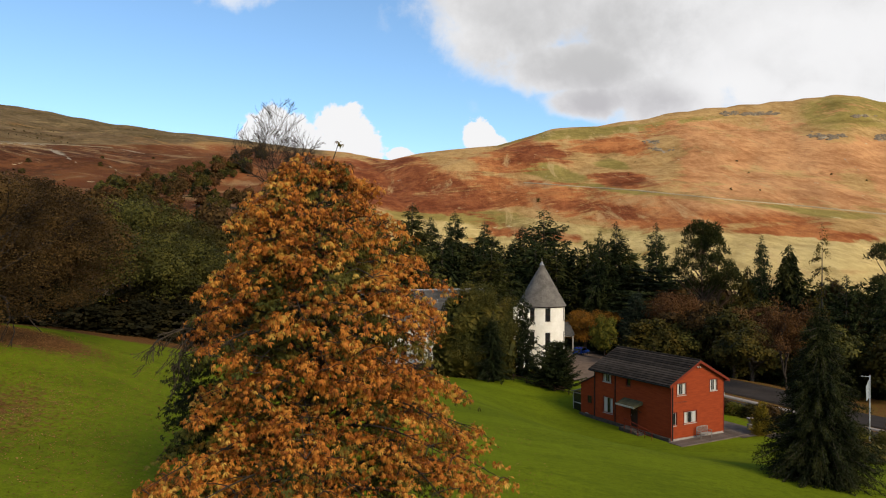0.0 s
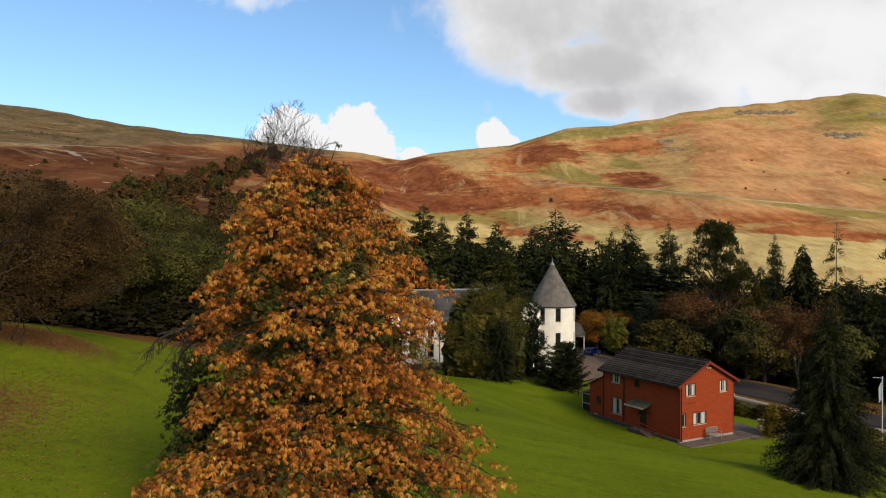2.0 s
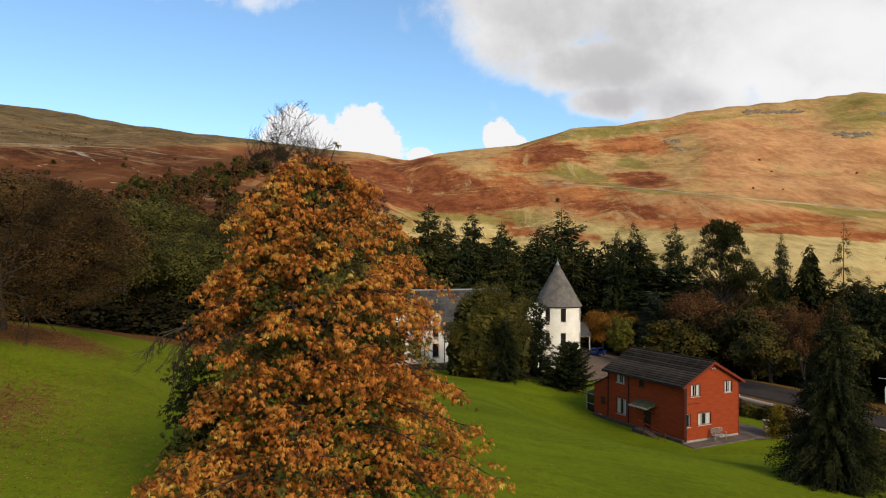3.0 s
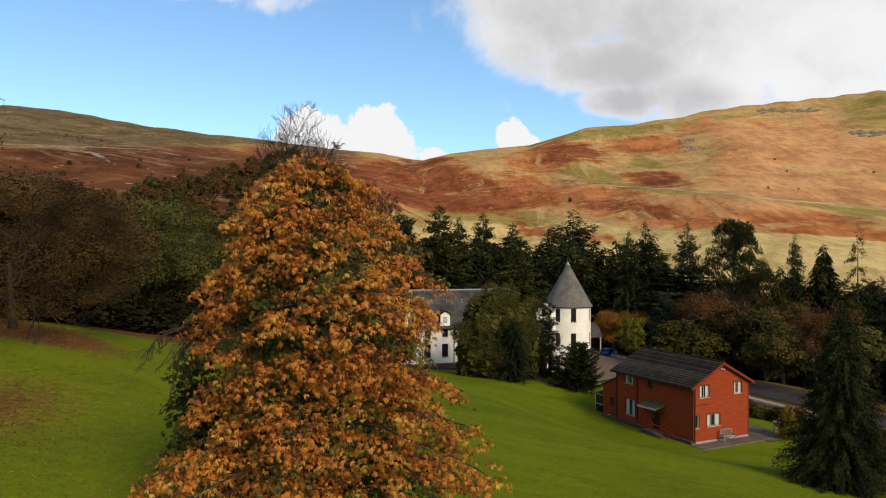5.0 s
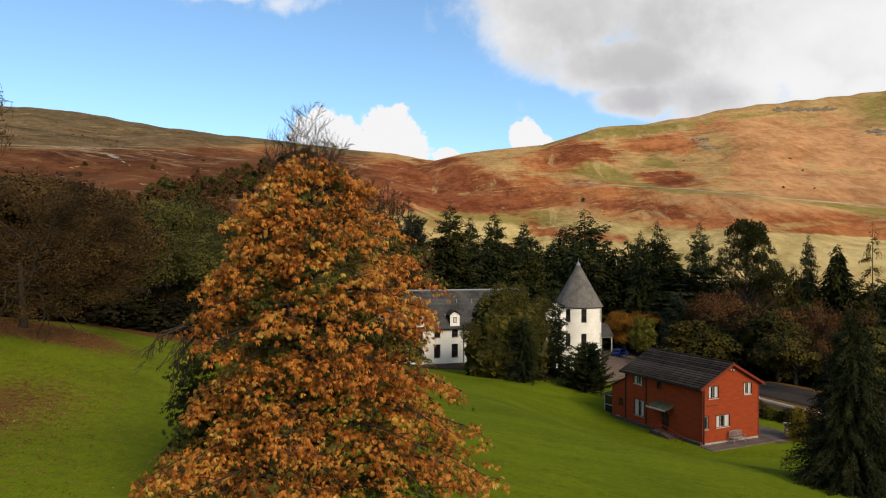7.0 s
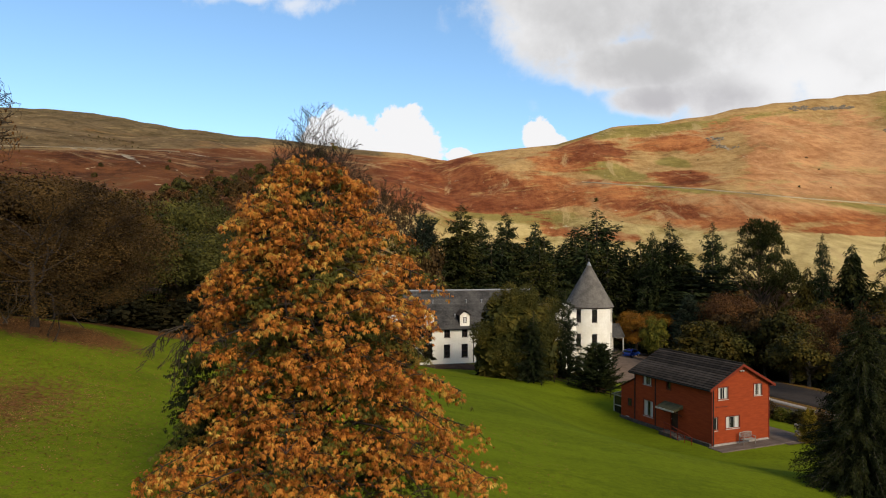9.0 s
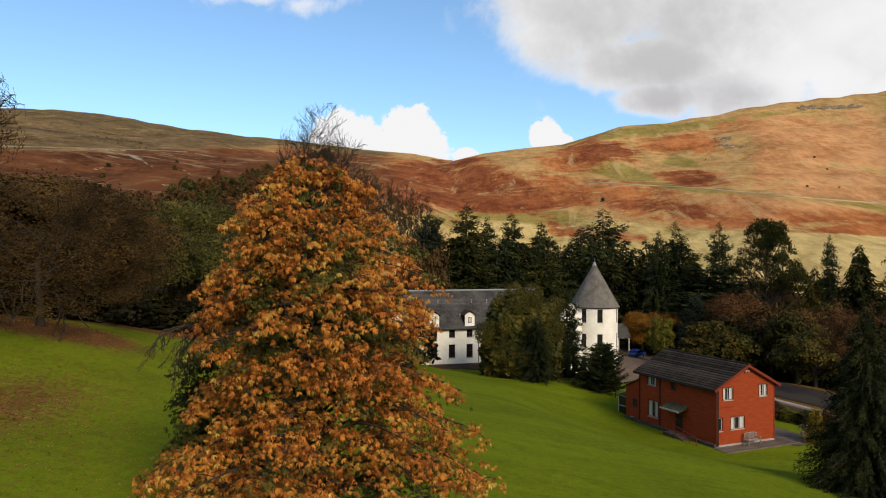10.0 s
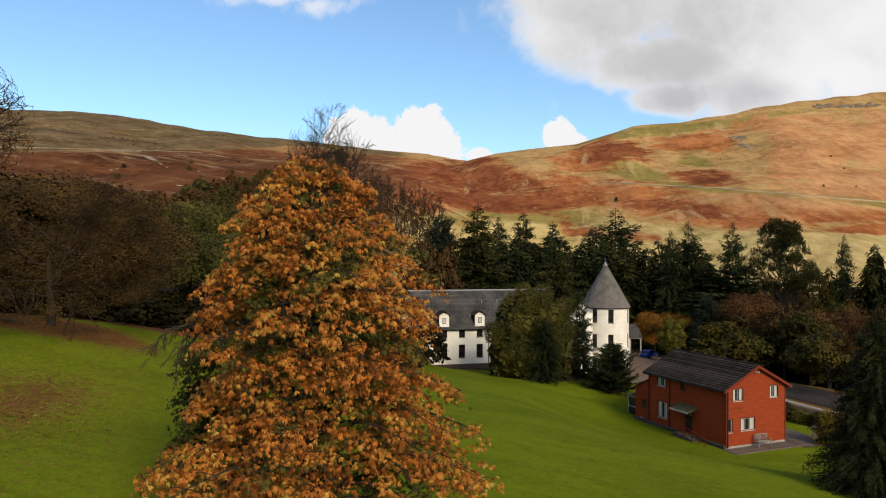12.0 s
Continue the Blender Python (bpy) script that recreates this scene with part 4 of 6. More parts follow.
KINDS = {
    "round_a": broadleaf(11, 34, 7000, 0.42), "round_b": broadleaf(12, 44, 7500, 0.42), "round_c": broadleaf(13, 26, 6500, 0.44), "dense": broadleaf(14, 46, 7000, 0.44, 0.03),
    "fine_a": broadleaf(18, 58, 20000, 0.185, 0.14), "fine_b": broadleaf(19, 44, 20000, 0.19, 0.14),
    "far_a": broadleaf(15, 26, 1100, 0.95), "far_b": broadleaf(16, 34, 1200, 0.92), "far_c": broadleaf(17, 20, 1000, 0.95),
    "dome": dome(61, 90, 7000, 0.48), "yew": dome(65, 52, 62000, 0.15), "bush": dome(63, 50, 1800, 0.75), "tuft": dome(64, 16, 240, 1.7),
    "spreading": spreading(71),
    "sparse": twiggy(21, 5, 3, 9000, 0.22), "bare": twiggy(24, 4, 3, 0, 0.3, 0.60, 1.0, 0.09, 0.15, 99, 3, 0.030), "ash": high_crown(28), "edge": high_crown(27, 5000),
    "bare_wide": twiggy(29, 4, 3, 300, 0.3, 0.75, 1.1, 0.05, 0.15, 99, 3, 0.032), "far_sparse": twiggy(23, 4, 3, 900, 0.40, 0.7, 1.2, 0.06, 0.15, 99, 3, 0.030),
    "fir": conifer(31, 34, 12, 0.16, 0.40, 0.80, 0.42, 0.04, 0.06, pace=0.11), "fir_b": conifer(32, 30, 11, 0.10, 0.44, 0.72, 0.45, 0.05, 0.05, pace=0.11), "cedar": conifer(33, 14, 12, -0.02, 0.85, 0.42, 0.45, 0.05, 0.12, squash=0.55, layered=True),
    "spiky": conifer(40, 22, 13, -0.22, 0.75, 0.42, 0.45, 0.02, 0.0, upturn=0.05, tip=0.10),
    "far_fir": conifer(38, 24, 8, 0.12, 0.95, 0.62, 0.35, 0.05, 0.05, pace=0.30), "far_open": conifer(39, 18, 8, 0.10, 1.0, 0.72, 0.4, 0.05, 0.06, upturn=0.12, pace=0.30),
    "open_fir": conifer(34, 24, 11, 0.06, 0.46, 0.78, 0.5, 0.05, 0.06, upturn=0.12, pace=0.11), "column": conifer(35, 40, 10, -0.35, 0.55, 0.62, 0.2, 0.0, 0.0, 0.95),
    "larch": conifer(36, 24, 5, 0.15, 0.36, 0.75, 0.5, 0.22, 0.42), "weeping": conifer(37, 28, 11, 0.55, 0.7, 0.65, 0.35, 0.05, 0.05), "pine": scots_pine(41, 52, 0.48), "pine_b": scots_pine(42, 40, 0.35),
}


def tree(name, kind, x, y, tall, wide, material, label, category="tree", turn=None, sink=0.15, group=""):
    trunk, crown = KINDS[kind]
    turn = rng.uniform(0, 360) if turn is None else turn
    root = empty(name, pose(x, y, hz(x, y) - sink, 0, 0, turn) @ Matrix.Diagonal((wide / 10, wide / 10, tall / 10, 1)), label, category, group)
    for part_name, me in (("trunk", trunk), ("crown", crown)):
        if me is None:
            continue
        ob = under(part_name, me, root)
        if part_name == "crown":
            ob.material_slots[0].link = "OBJECT"
            ob.material_slots[0].material = M[material]
    return root


# firs and cedars standing behind the tower
tree("fir_tree", "open_fir", 28.0, 195, 34.5, 31, "fir", "tall dark fir with spreading tiers behind the tower")
tree("fir_tree", "fir", 21.0, 185, 28, 20, "fir", "dark pointed fir among the row behind the tower")
tree("fir_tree", "fir_b", 3.2, 186, 29, 19, "fir", "dark bushy fir behind the slate roof")
tree("fir_tree", "fir", -3.0, 176, 26, 16, "fir", "dark pointed fir behind the slate roof")
tree("fir_tree", "fir_b", -6.5, 148, 25.5, 20, "pine", "broad dark green conifer behind the white house")
tree("fir_tree", "fir_b", 10.5, 178, 27, 20, "fir", "dark broad fir behind the white house")
tree("fir_tree", "fir_b", 9.5, 138, 18.5, 15.6, "pine", "green conifer close behind the white house")
tree("cedar_tree", "column", -14.5, 150, 22, 13.2, "blue_cypress", "blue-grey cypress behind the white house")
tree("fir_tree", "fir", 33.5, 150, 26, 11.5, "fir", "slim dark cypress behind the tower")
tree("fir_tree", "open_fir", 37.5, 152, 28.5, 14, "fir", "dark layered fir behind the tower")
tree("cedar_tree", "cedar", 43.5, 150, 19.5, 22, "fir", "flat-tiered dark cedar behind the drive")
tree("cedar_tree", "cedar", 39.0, 140, 14, 18.0, "fir", "low flat-tiered dark cedar by the tower")
tree("cedar_tree", "open_fir", 51.0, 168, 31, 15, "fir", "layered dark fir standing clear against the pale field")
tree("cedar_tree", "cedar", 53.5, 160, 18, 19.2, "fir", "flat-tiered dark cedar behind the drive")
tree("pine_tree", "pine", 51.3, 138, 27.2, 13, "pine", "round-headed pine with bare reddish trunk")
tree("pine_tree", "pine_b", 55.0, 140, 21.5, 9, "pine", "bushy pine beside the taller one")
tree("fir_tree", "weeping", 55.5, 128, 19.5, 10.8, "olive", "olive-green weeping conifer by the drive")
tree("fir_tree", "fir", 57.6, 127, 25.5, 8.0, "fir", "slim dark spruce with a ragged top")
tree("fir_tree", "weeping", 62.0, 126, 23.8, 14, "pine", "drooping green conifer beside the drive")
tree("larch_tree", "larch", 65.3, 121, 27.5, 9.5, "larch", "thin yellowing larch with a bare stem")
tree("fir_tree", "open_fir", 58.0, 101, 17.5, 10.8, "fir", "dark layered fir beside the drive")
tree("fir_tree", "fir", 62.0, 99, 18.0, 8.4, "fir", "dark pointed fir beside the drive")
tree("pine_tree", "pine_b", 71.0, 112, 22.5, 12, "pine", "spreading pine with gaps in its crown")
# mixed trees round the drive
tree("copper_tree", "fine_a", 43.0, 129, 14.5, 14, "copper", "copper-brown rounded tree past its best")
tree("maple_tree", "fine_b", 28.2, 139, 9.2, 10, "amber", "amber autumn maple beside the outbuilding")
tree("maple_tree", "fine_a", 33.4, 141, 9.4, 9, "amber", "small amber maple in autumn leaf")
tree("cypress_tree", "column", 35.8, 130, 12.8, 8, "blue_cypress", "blue-grey cypress by the drive")
tree("young_tree", "round_a", 29.0, 126, 8.5, 5.5, "lime", "young yellow-green tree by the forecourt")
tree("wood_tree", "round_a", 46.5, 112, 12, 12, "olive", "dense olive-green tree beside the drive")
tree("wood_tree", "fine_b", 50.0, 112, 13.0, 12, "copper", "copper-brown-leaved tree beside the drive")
tree("wood_tree", "round_b", 45.0, 102, 9.0, 11, "olive", "dense olive-green tree beside the drive")
tree("wood_tree", "round_b", 53.5, 118, 13.5, 12, "olive", "tall olive-green tree behind the drive")
tree("wood_tree", "dense", 38.5, 118, 9, 12, "green", "dark green rounded tree by the drive")
tree("wood_tree", "round_c", 52.5, 96, 10, 11, "green", "dark green spreading tree by the drive")
tree("wood_tree", "round_a", 60.0, 92, 10, 11, "olive", "olive-green tree by the drive")
tree("autumn_tree", "sparse", 43.5, 88, 12.0, 8, "copper", "thin orange autumn tree by the drive")
tree("wood_tree", "round_a", 63.0, 104, 9, 12, "russet", "brown-leaved tree beyond the drive")
tree("wood_tree", "dense", 70, 96, 9, 12, "green", "dark green rounded tree beyond the drive")
# beside the white house
tree("yew_tree", "yew", 4.1, 88.5, 12.3, 13.6, "yew", "big rounded olive-green evergreen before the white house")
tree("cypress_tree", "open_fir", 10.1, 88.5, 11.2, 5.2, "fir", "dark feathery cypress against the tower", turn=40)
tree("fir_tree", "fir_b", 5.9, 82.4, 8.4, 4.2, "fir", "dark conical fir standing before the evergreen", turn=70)
tree("small_fir", "spiky", 13.3, 82.6, 5.6, 5.2, "fir", "small dark spreading fir in front of the tower", turn=10)
tree("round_shrub", "bush", -10.9, 97.2, 2.0, 3.0, "olive", "clipped rounded evergreen by the white house", "shrub")
def tree_to(name, kind, u, y, v, wide, material, label, group="", least=5.0):
    """A tree on bearing u at depth y whose crown reaches the slope v seen from the lawn's end."""
    x = u * y
    tall = EYE_Z + v * y - hz(x, y)
    if tall > least:
        tree(name, kind, x, y, tall, wide, material, label, group=group)


# wood along the lawn's upper edge
for u, y, v, wide, kind, mat, label in [
        (-0.76, 60, 0.130, 17, "round_b", "russet", "brown-leaved oak at the lawn's edge"), (-0.69, 63, 0.135, 17, "fine_a", "russet", "brown-leaved oak at the lawn's edge"),
        (-0.625, 61, 0.120, 16, "fine_a", "russet", "brown-leaved oak at the lawn's edge"), (-0.565, 64, 0.105, 15, "fine_b", "russet", "brown-leaved oak at the lawn's edge"),
        (-0.60, 60, 0.05, 11, "fine_a", "russet", "thinning brown tree at the lawn's edge"),
        (-0.44, 70, 0.045, 13, "fine_b", "green", "rounded green tree at the lawn's edge"), (-0.365, 74, 0.03, 12, "fine_a", "green", "rounded green tree at the lawn's edge"),
        (-0.478, 95, 0.089, 16, "fine_b", "green", "broad green tree in the wood"), (-0.42, 98, 0.079, 15, "fine_a", "green", "tall green tree in the wood"),
        (-0.365, 92, 0.052, 13, "fine_a", "olive", "rounded olive tree in the wood"), (-0.52, 108, 0.084, 14, "fine_a", "green", "tall green tree in the wood"),
        (-0.31, 95, 0.035, 12, "round_b", "olive", "dull olive tree in the wood"), (-0.26, 95, 0.04, 12, "round_a", "olive", "dull olive tree in the wood"),
        (-0.58, 100, 0.10, 14, "fine_a", "russet", "tall brown tree in the wood"), (-0.64, 95, 0.105, 14, "fine_b", "russet", "tall brown tree in the wood"),
        (-0.72, 92, 0.12, 14, "fine_a", "olive", "tall olive tree in the wood"), (-0.33, 118, 0.075, 13, "round_b", "russet", "tall brown tree in the wood"),
        (-0.27, 120, 0.075, 13, "round_a", "russet", "tall brown tree in the wood"), (-0.10, 112, 0.02, 11, "round_a", "russet", "brown tree behind the white house")]:
    tree_to("wood_tree", kind, u, y, v, wide, mat, label)
# trees climbing the gully behind, none of them above the skyline of the wood


def climbing(kind, u, y, tall, material, label, group, cap):
    if (hz(u * y, y) + tall - EYE_Z) / y < cap:
        tree("gully_tree", kind, u * y, y, tall, tall * rng.uniform(0.72, 0.95), material, label, group=group)


for k in range(111):
    u = -0.66 + 0.47 * (k % 37) / 36 + rng.uniform(-0.008, 0.008)
    y = rng.uniform(140, 200) + 55 * (k // 37)
    cap = float(np.interp(u, (-0.66, -0.50, -0.44, -0.40, -0.34, -0.26, -0.19), (0.105, 0.092, 0.110, 0.128, 0.132, 0.125, 0.122)))
    kind, mat = (("far_a", "russet"), ("far_b", "russet"), ("far_b", "copper"), ("far_fir", "fir"), ("far_c", "russet"), ("far_c", "olive"), ("far_a", "copper"))[int(rng.integers(7))]
    climbing(kind, u, y, rng.uniform(4.5, 9.5), mat, "brown autumn tree climbing the gully", "trees in the gully", cap)
for k in range(190):
    u = -0.50 + 0.25 * rng.random()
    v = 0.074 + 0.40 * (u + 0.448) + rng.normal(0, 0.015)
    d = np.linspace(150, 900, 500)
    over = (height(u * d, d) - EYE_Z) / d >= v - 0.008
    if v < 0.105 + 0.30 * max(0.0, u + 0.40) and over.any():
        y = float(d[over.argmax()])
        kind, mat = (("far_a", "russet"), ("far_b", "copper"), ("far_c", "olive"), ("far_c", "russet"), ("far_b", "green"), ("far_a", "copper"), ("far_fir", "fir"), ("far_a", "olive"))[int(rng.integers(8))]
        tall = float(rng.uniform(4.0, 8.5)) * (0.6 + y / 700)
        tree("gully_tree", kind, u * y, y, tall, tall * rng.uniform(0.8, 1.2), mat, "brown autumn tree climbing the gully", group="trees in the gully")
for k in range(72):
    u = -0.23 + 0.135 * (k % 24) / 23 + rng.uniform(-0.004, 0.004)
    y = rng.uniform(230, 300) + 62 * (k // 24)
    cap = float(np.interp(u, (-0.23, -0.16, -0.13, -0.105, -0.09), (0.130, 0.126, 0.118, 0.085, 0.060)))
    climbing(("bare", "far_sparse", "bare_wide")[k % 3], u, y, rng.uniform(10, 15), "russet", "bare grey-brown birch on the gully side", "bare trees on the gully side", cap)
# close rows filling the wood behind the houses
for k in range(42):
    u = -0.09 + 0.37 * k / 25 if k < 26 else 0.29 + 0.38 * (k - 26) / 15
    y = rng.uniform(148, 176) - 22 * max(0, u - 0.3)
    kind, mat = (("far_fir", "fir"), ("far_open", "fir"), ("far_fir", "pine"))[k % 3] if u < 0.27 or k % 3 == 0 else (("far_b", "olive"), ("far_c", "russet"), ("far_fir", "pine"))[k % 3]
    top = rng.uniform(0.002, 0.024) if u < 0.28 else rng.uniform(-0.045, -0.02)
    tree("wood_tree", kind, u * y, y, EYE_Z + top * y - hz(u * y, y), rng.uniform(13, 17), mat, "dark tree in the wood behind the houses", group="wood behind the houses")
for k in range(20):
    u = 0.30 + 0.38 * k / 19
    y = rng.uniform(112, 132) - 16 * max(0, u - 0.3)
    kind, mat = (("dome", "olive"), ("round_c", "russet"), ("dome", "green"), ("far_fir", "pine"), ("round_b", "russet"))[k % 5]
    tree("wood_tree", kind, u * y, y, rng.uniform(9, 13), rng.uniform(10, 13), mat, "dark tree in the wood beside the drive", group="wood beside the drive")
# tall bare ash behind the chestnut, and the leaning tree by the leaf-strewn bank
tree("bare_tree", "ash", -15.6, 67, 25.0, 10.0, "russet", "tall bare ash with fine twigs", turn=75)
tree("bank_tree", "spreading", -29.9, 46.0, 11.8, 17.5, "russet", "wide low brown-leaved tree on a leaf-strewn bank", turn=200)
tree("edge_tree", "edge", -23.4, 29.3, 17.0, 8.0, "copper", "tall nearly bare tree with a few orange leaves", turn=100)
# added bushes filling the wood's edge, near black to paint the shade there
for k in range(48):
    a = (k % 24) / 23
    tree("shade_bush", "bush", -50 + 40 * a + rng.uniform(-1, 1), 44 + 36 * a + rng.uniform(0, 4) + (7 if k > 23 else 0), rng.uniform(2.2, 4.2) * (1.4 if k > 23 else 1), rng.uniform(5, 8), "dim", "near-black bush added for the shade under the trees", "bush", group="understorey at the wood's edge")
# big spruce on the lawn
KINDS["spruce"] = conifer(51, 54, 16, 0.42, 0.27, 0.72, 0.34, 0.015, 0.03, upturn=0.12, pace=0.055, broad=0.24, squash=0.9)
tree("spruce_tree", "spruce", 24.4, 45.5, 11.6, 7.6, "spruce", "big dark spruce sweeping the lawn with low boughs", turn=15)


# ---------------------------------------------------------------- horse chestnut
def palmate(gen, size=1.0):
    """One leaf of five to seven hanging leaflets that meet at the stalk's end: corners and faces."""
    n = 6 if gen.random() < 0.6 else 7
    v, f = [np.zeros(3)], []
    for k in range(n):
        a = (k - (n - 1) / 2) * 0.56 + gen.normal(0, 0.14)
        L = 0.185 * size * (1.0 - 0.09 * abs(k - (n - 1) / 2)) * gen.uniform(0.85, 1.1)
        W = L * 0.29
        out = np.array([math.cos(a), math.sin(a), -0.15 - 0.95 * gen.random()])
        out /= np.linalg.norm(out)
        side = np.array([-math.sin(a), math.cos(a), 0.15 * gen.normal()])
        mid = out * L * 0.62
        up = np.array([0, 0, 1.0])
        v += [mid + side * W / 2 + up * 0.02, out * L + np.array([0, 0, -0.22 * L]), mid - side * W / 2 + up * 0.02]
        f.append([0, 3 * k + 1, 3 * k + 2, 3 * k + 3])
    return np.array(v), np.array(f)


CHESTNUT = (-4.3, 23.6)
# height, reach to one side, reach to the other, reach to front and back
REACH = [(1.2, 5.5, 6.1, 4.6), (2.5, 5.9, 6.6, 5.0), (3.4, 5.4, 6.8, 5.0), (4.3, 4.5, 6.4, 4.7), (5.1, 3.8, 5.6, 4.2), (6.1, 3.6, 4.5, 3.9), (7.0, 4.0, 4.1, 3.7), (7.7, 4.2, 4.5, 3.7),
         (8.4, 3.8, 4.75, 3.6), (9.3, 3.6, 4.75, 3.4), (10.1, 3.1, 4.5, 3.1), (10.9, 2.7, 3.9, 2.8), (11.9, 2.8, 3.0, 2.3), (12.6, 1.9, 2.1, 1.8), (13.2, 1.2, 1.4, 1.1), (13.8, 0.6, 0.7, 0.5)]


def chestnut_reach(h, a):
    hs, left, right, deep = zip(*REACH)
    side = np.interp(h, hs, right) if math.cos(a) > 0 else np.interp(h, hs, left)
    return float(math.hypot(side * math.cos(a), np.interp(h, hs, deep) * math.sin(a)))


def horse_chestnut():
    gen = np.random.default_rng(5)
    x0, y0 = CHESTNUT
    root = empty("horse_chestnut", pose(x0, y0, hz(x0, y0) - 0.1), "big horse chestnut in orange and gold autumn leaf", "tree")
    shapes = [palmate(gen) for _ in range(12)]
    limbs = [bent_trunk(gen, 12.6, 0.42)]
    gold, green, shade = [], [], []           # leaves: place, heading, droop, roll, size, shape

    def whorl(tip, heading, radius, many, into):
        """An umbrella of leaves round a twig's end, the outer ones hanging lower."""
        r = radius * np.sqrt(gen.uniform(0.02, 1, many))
        b = gen.uniform(-math.pi, math.pi, many)
        o = np.array([math.cos(heading), math.sin(heading), 0])
        s = np.array([-o[1], o[0], 0])
        P = tip + o * (r * np.cos(b) * 1.15)[:, None] + s * (r * np.sin(b))[:, None]
        P[:, 2] += gen.normal(0, 0.06, many) - 0.42 * r * r / radius - 0.22 * r * np.cos(b)
        into.append(np.c_[P, heading + b * 0.8 + gen.normal(0, 0.35, many), 0.12 + 0.42 * r / radius + gen.normal(0, 0.30, many), gen.normal(0, 0.34, many),
                          gen.uniform(0.48, 1.0, many), gen.integers(0, 12, many)])

    boughs = 225
    for k in range(boughs):
        h = 1.3 + 12.3 * ((k + 0.5) / boughs) ** 0.92
        a = k * 2.39996 + gen.normal(0, 0.22)
        full = chestnut_reach(h, a)
        reach = full * (gen.uniform(0.78, 1.05) if gen.random() < 0.72 else gen.uniform(0.5, 0.8))
        out = np.array([math.cos(a), math.sin(a), 0])
        side = np.array([-out[1], out[0], 0])
        away = out[1] > 0.45
        start = np.array([0, 0, min(12.4, max(1.2, h - 0.10 * reach - 0.2))])
        tip = out * reach + np.array([0, 0, h])
        w = np.linspace(0, 1, 9)[:, None]
        line = start + (tip - start) * w + np.array([0, 0, 0.22 * reach]) * np.sin(np.pi * w ** 0.9) + side * 0.08 * reach * gen.normal() * np.sin(np.pi * w)
        limbs.append((line, np.linspace(0.020 + 0.010 * reach, 0.008, 9)))
        hue = gen.random()
        steps = max(2, int(reach * (2.1 if not away else 1.2)))
        for q in range(steps):
            t = 1.0 - 0.74 * q / steps * gen.uniform(0.9, 1.1)
            at = np.array([np.interp(t, w[:, 0], line[:, i]) for i in range(3)])
            for sgn in ((-1, 1) if q else (0, -1, 1)):
                spread = sgn * (0.16 + 0.30 * (1 - t) + 0.045 * reach) * gen.uniform(0.65, 1.35) * (0.55 + 0.16 * reach)
                end = at + side * spread + out * abs(spread) * 0.35 + np.array([0, 0, gen.normal(0, 0.15) - 0.22 * abs(spread)])
                rad = math.hypot(end[0], end[1])
                lim = chestnut_reach(float(end[2]), math.atan2(end[1], end[0])) - 0.12
                if rad > lim > 0:
                    end[:2] *= lim / rad
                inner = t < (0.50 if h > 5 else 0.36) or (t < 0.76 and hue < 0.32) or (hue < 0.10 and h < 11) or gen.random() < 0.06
                heading = math.atan2(end[1] - 0.55 * at[1] + 0.02, end[0] - 0.55 * at[0])
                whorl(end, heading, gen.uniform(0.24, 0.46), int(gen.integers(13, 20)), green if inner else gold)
                if sgn and q % 2 == 0:
                    limbs.append((np.stack([at, (at + end) / 2 + np.array([0, 0, 0.05]), end]), np.array([0.018, 0.013, 0.008])))
    limbs.append((np.array([(0.3, 0, 12.6), (0.55, 0, 13.4), (0.78, 0, 14.1)]), np.array([0.03, 0.02, 0.01])))
    whorl(np.array([0.8, 0, 14.1]), 0.4, 0.18, 5, green)
    # dark growth low on the shaded side, the shade painted by leaf colour
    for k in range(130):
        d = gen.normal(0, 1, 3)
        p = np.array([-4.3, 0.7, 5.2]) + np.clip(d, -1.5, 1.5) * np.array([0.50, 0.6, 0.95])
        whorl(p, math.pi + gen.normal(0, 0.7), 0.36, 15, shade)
    # more of the darker green whorls close round the stem
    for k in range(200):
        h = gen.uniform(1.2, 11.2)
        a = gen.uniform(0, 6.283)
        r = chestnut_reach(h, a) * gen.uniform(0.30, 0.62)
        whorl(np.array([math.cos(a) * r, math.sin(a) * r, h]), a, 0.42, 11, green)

    def posed(row):
        return Matrix.LocRotScale(row[:3], Euler((row[5], row[4], row[3])), (row[6],) * 3)

    G = np.concatenate(gold)
    front = np.argsort(G[:, 1] + 0.2 * np.abs(G[:, 0]) + gen.uniform(0, 6, len(G)))
    single = front[:290]
    rest = np.delete(G, single, 0)
    meshes = [mesh_of("leaf", s, f, M["chestnut"]) for s, f in shapes]

    def joined(name, rows, material):
        V, F, count = [], [], 0
        for row in rows:
            sv, sf = shapes[int(row[7])]
            V.append(sv @ np.array(Euler((row[5], row[4], row[3])).to_matrix()).T * row[6] + row[:3])
            F.append(sf + count)
            count += len(sv)
        return mesh_of(name, np.concatenate(V), np.concatenate(F), material)

    crown = under("crown", joined("crown", rest, M["chestnut"]), root)
    crown["kind"] = "stuff"
    for i in single:
        under("leaf", meshes[int(G[i, 7])], crown, at=posed(G[i]))
    inner = under("inner_leaves", joined("inner_leaves", np.concatenate(green), M["chestnut_green"]), root, "darker leaves still green inside the crown")
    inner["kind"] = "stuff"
    dim = under("shaded_leaves", joined("shaded_leaves", np.concatenate(shade), M["chestnut_shade"]), root, "dark green leaves low in the crown, shade in their colour")
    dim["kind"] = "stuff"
    v, f = tubes(limbs, 5)
    under("trunk", mesh_of("trunk", v, f, M["twig"], True), root)
    # bleached dead limbs sticking out low on one side
    dead = []
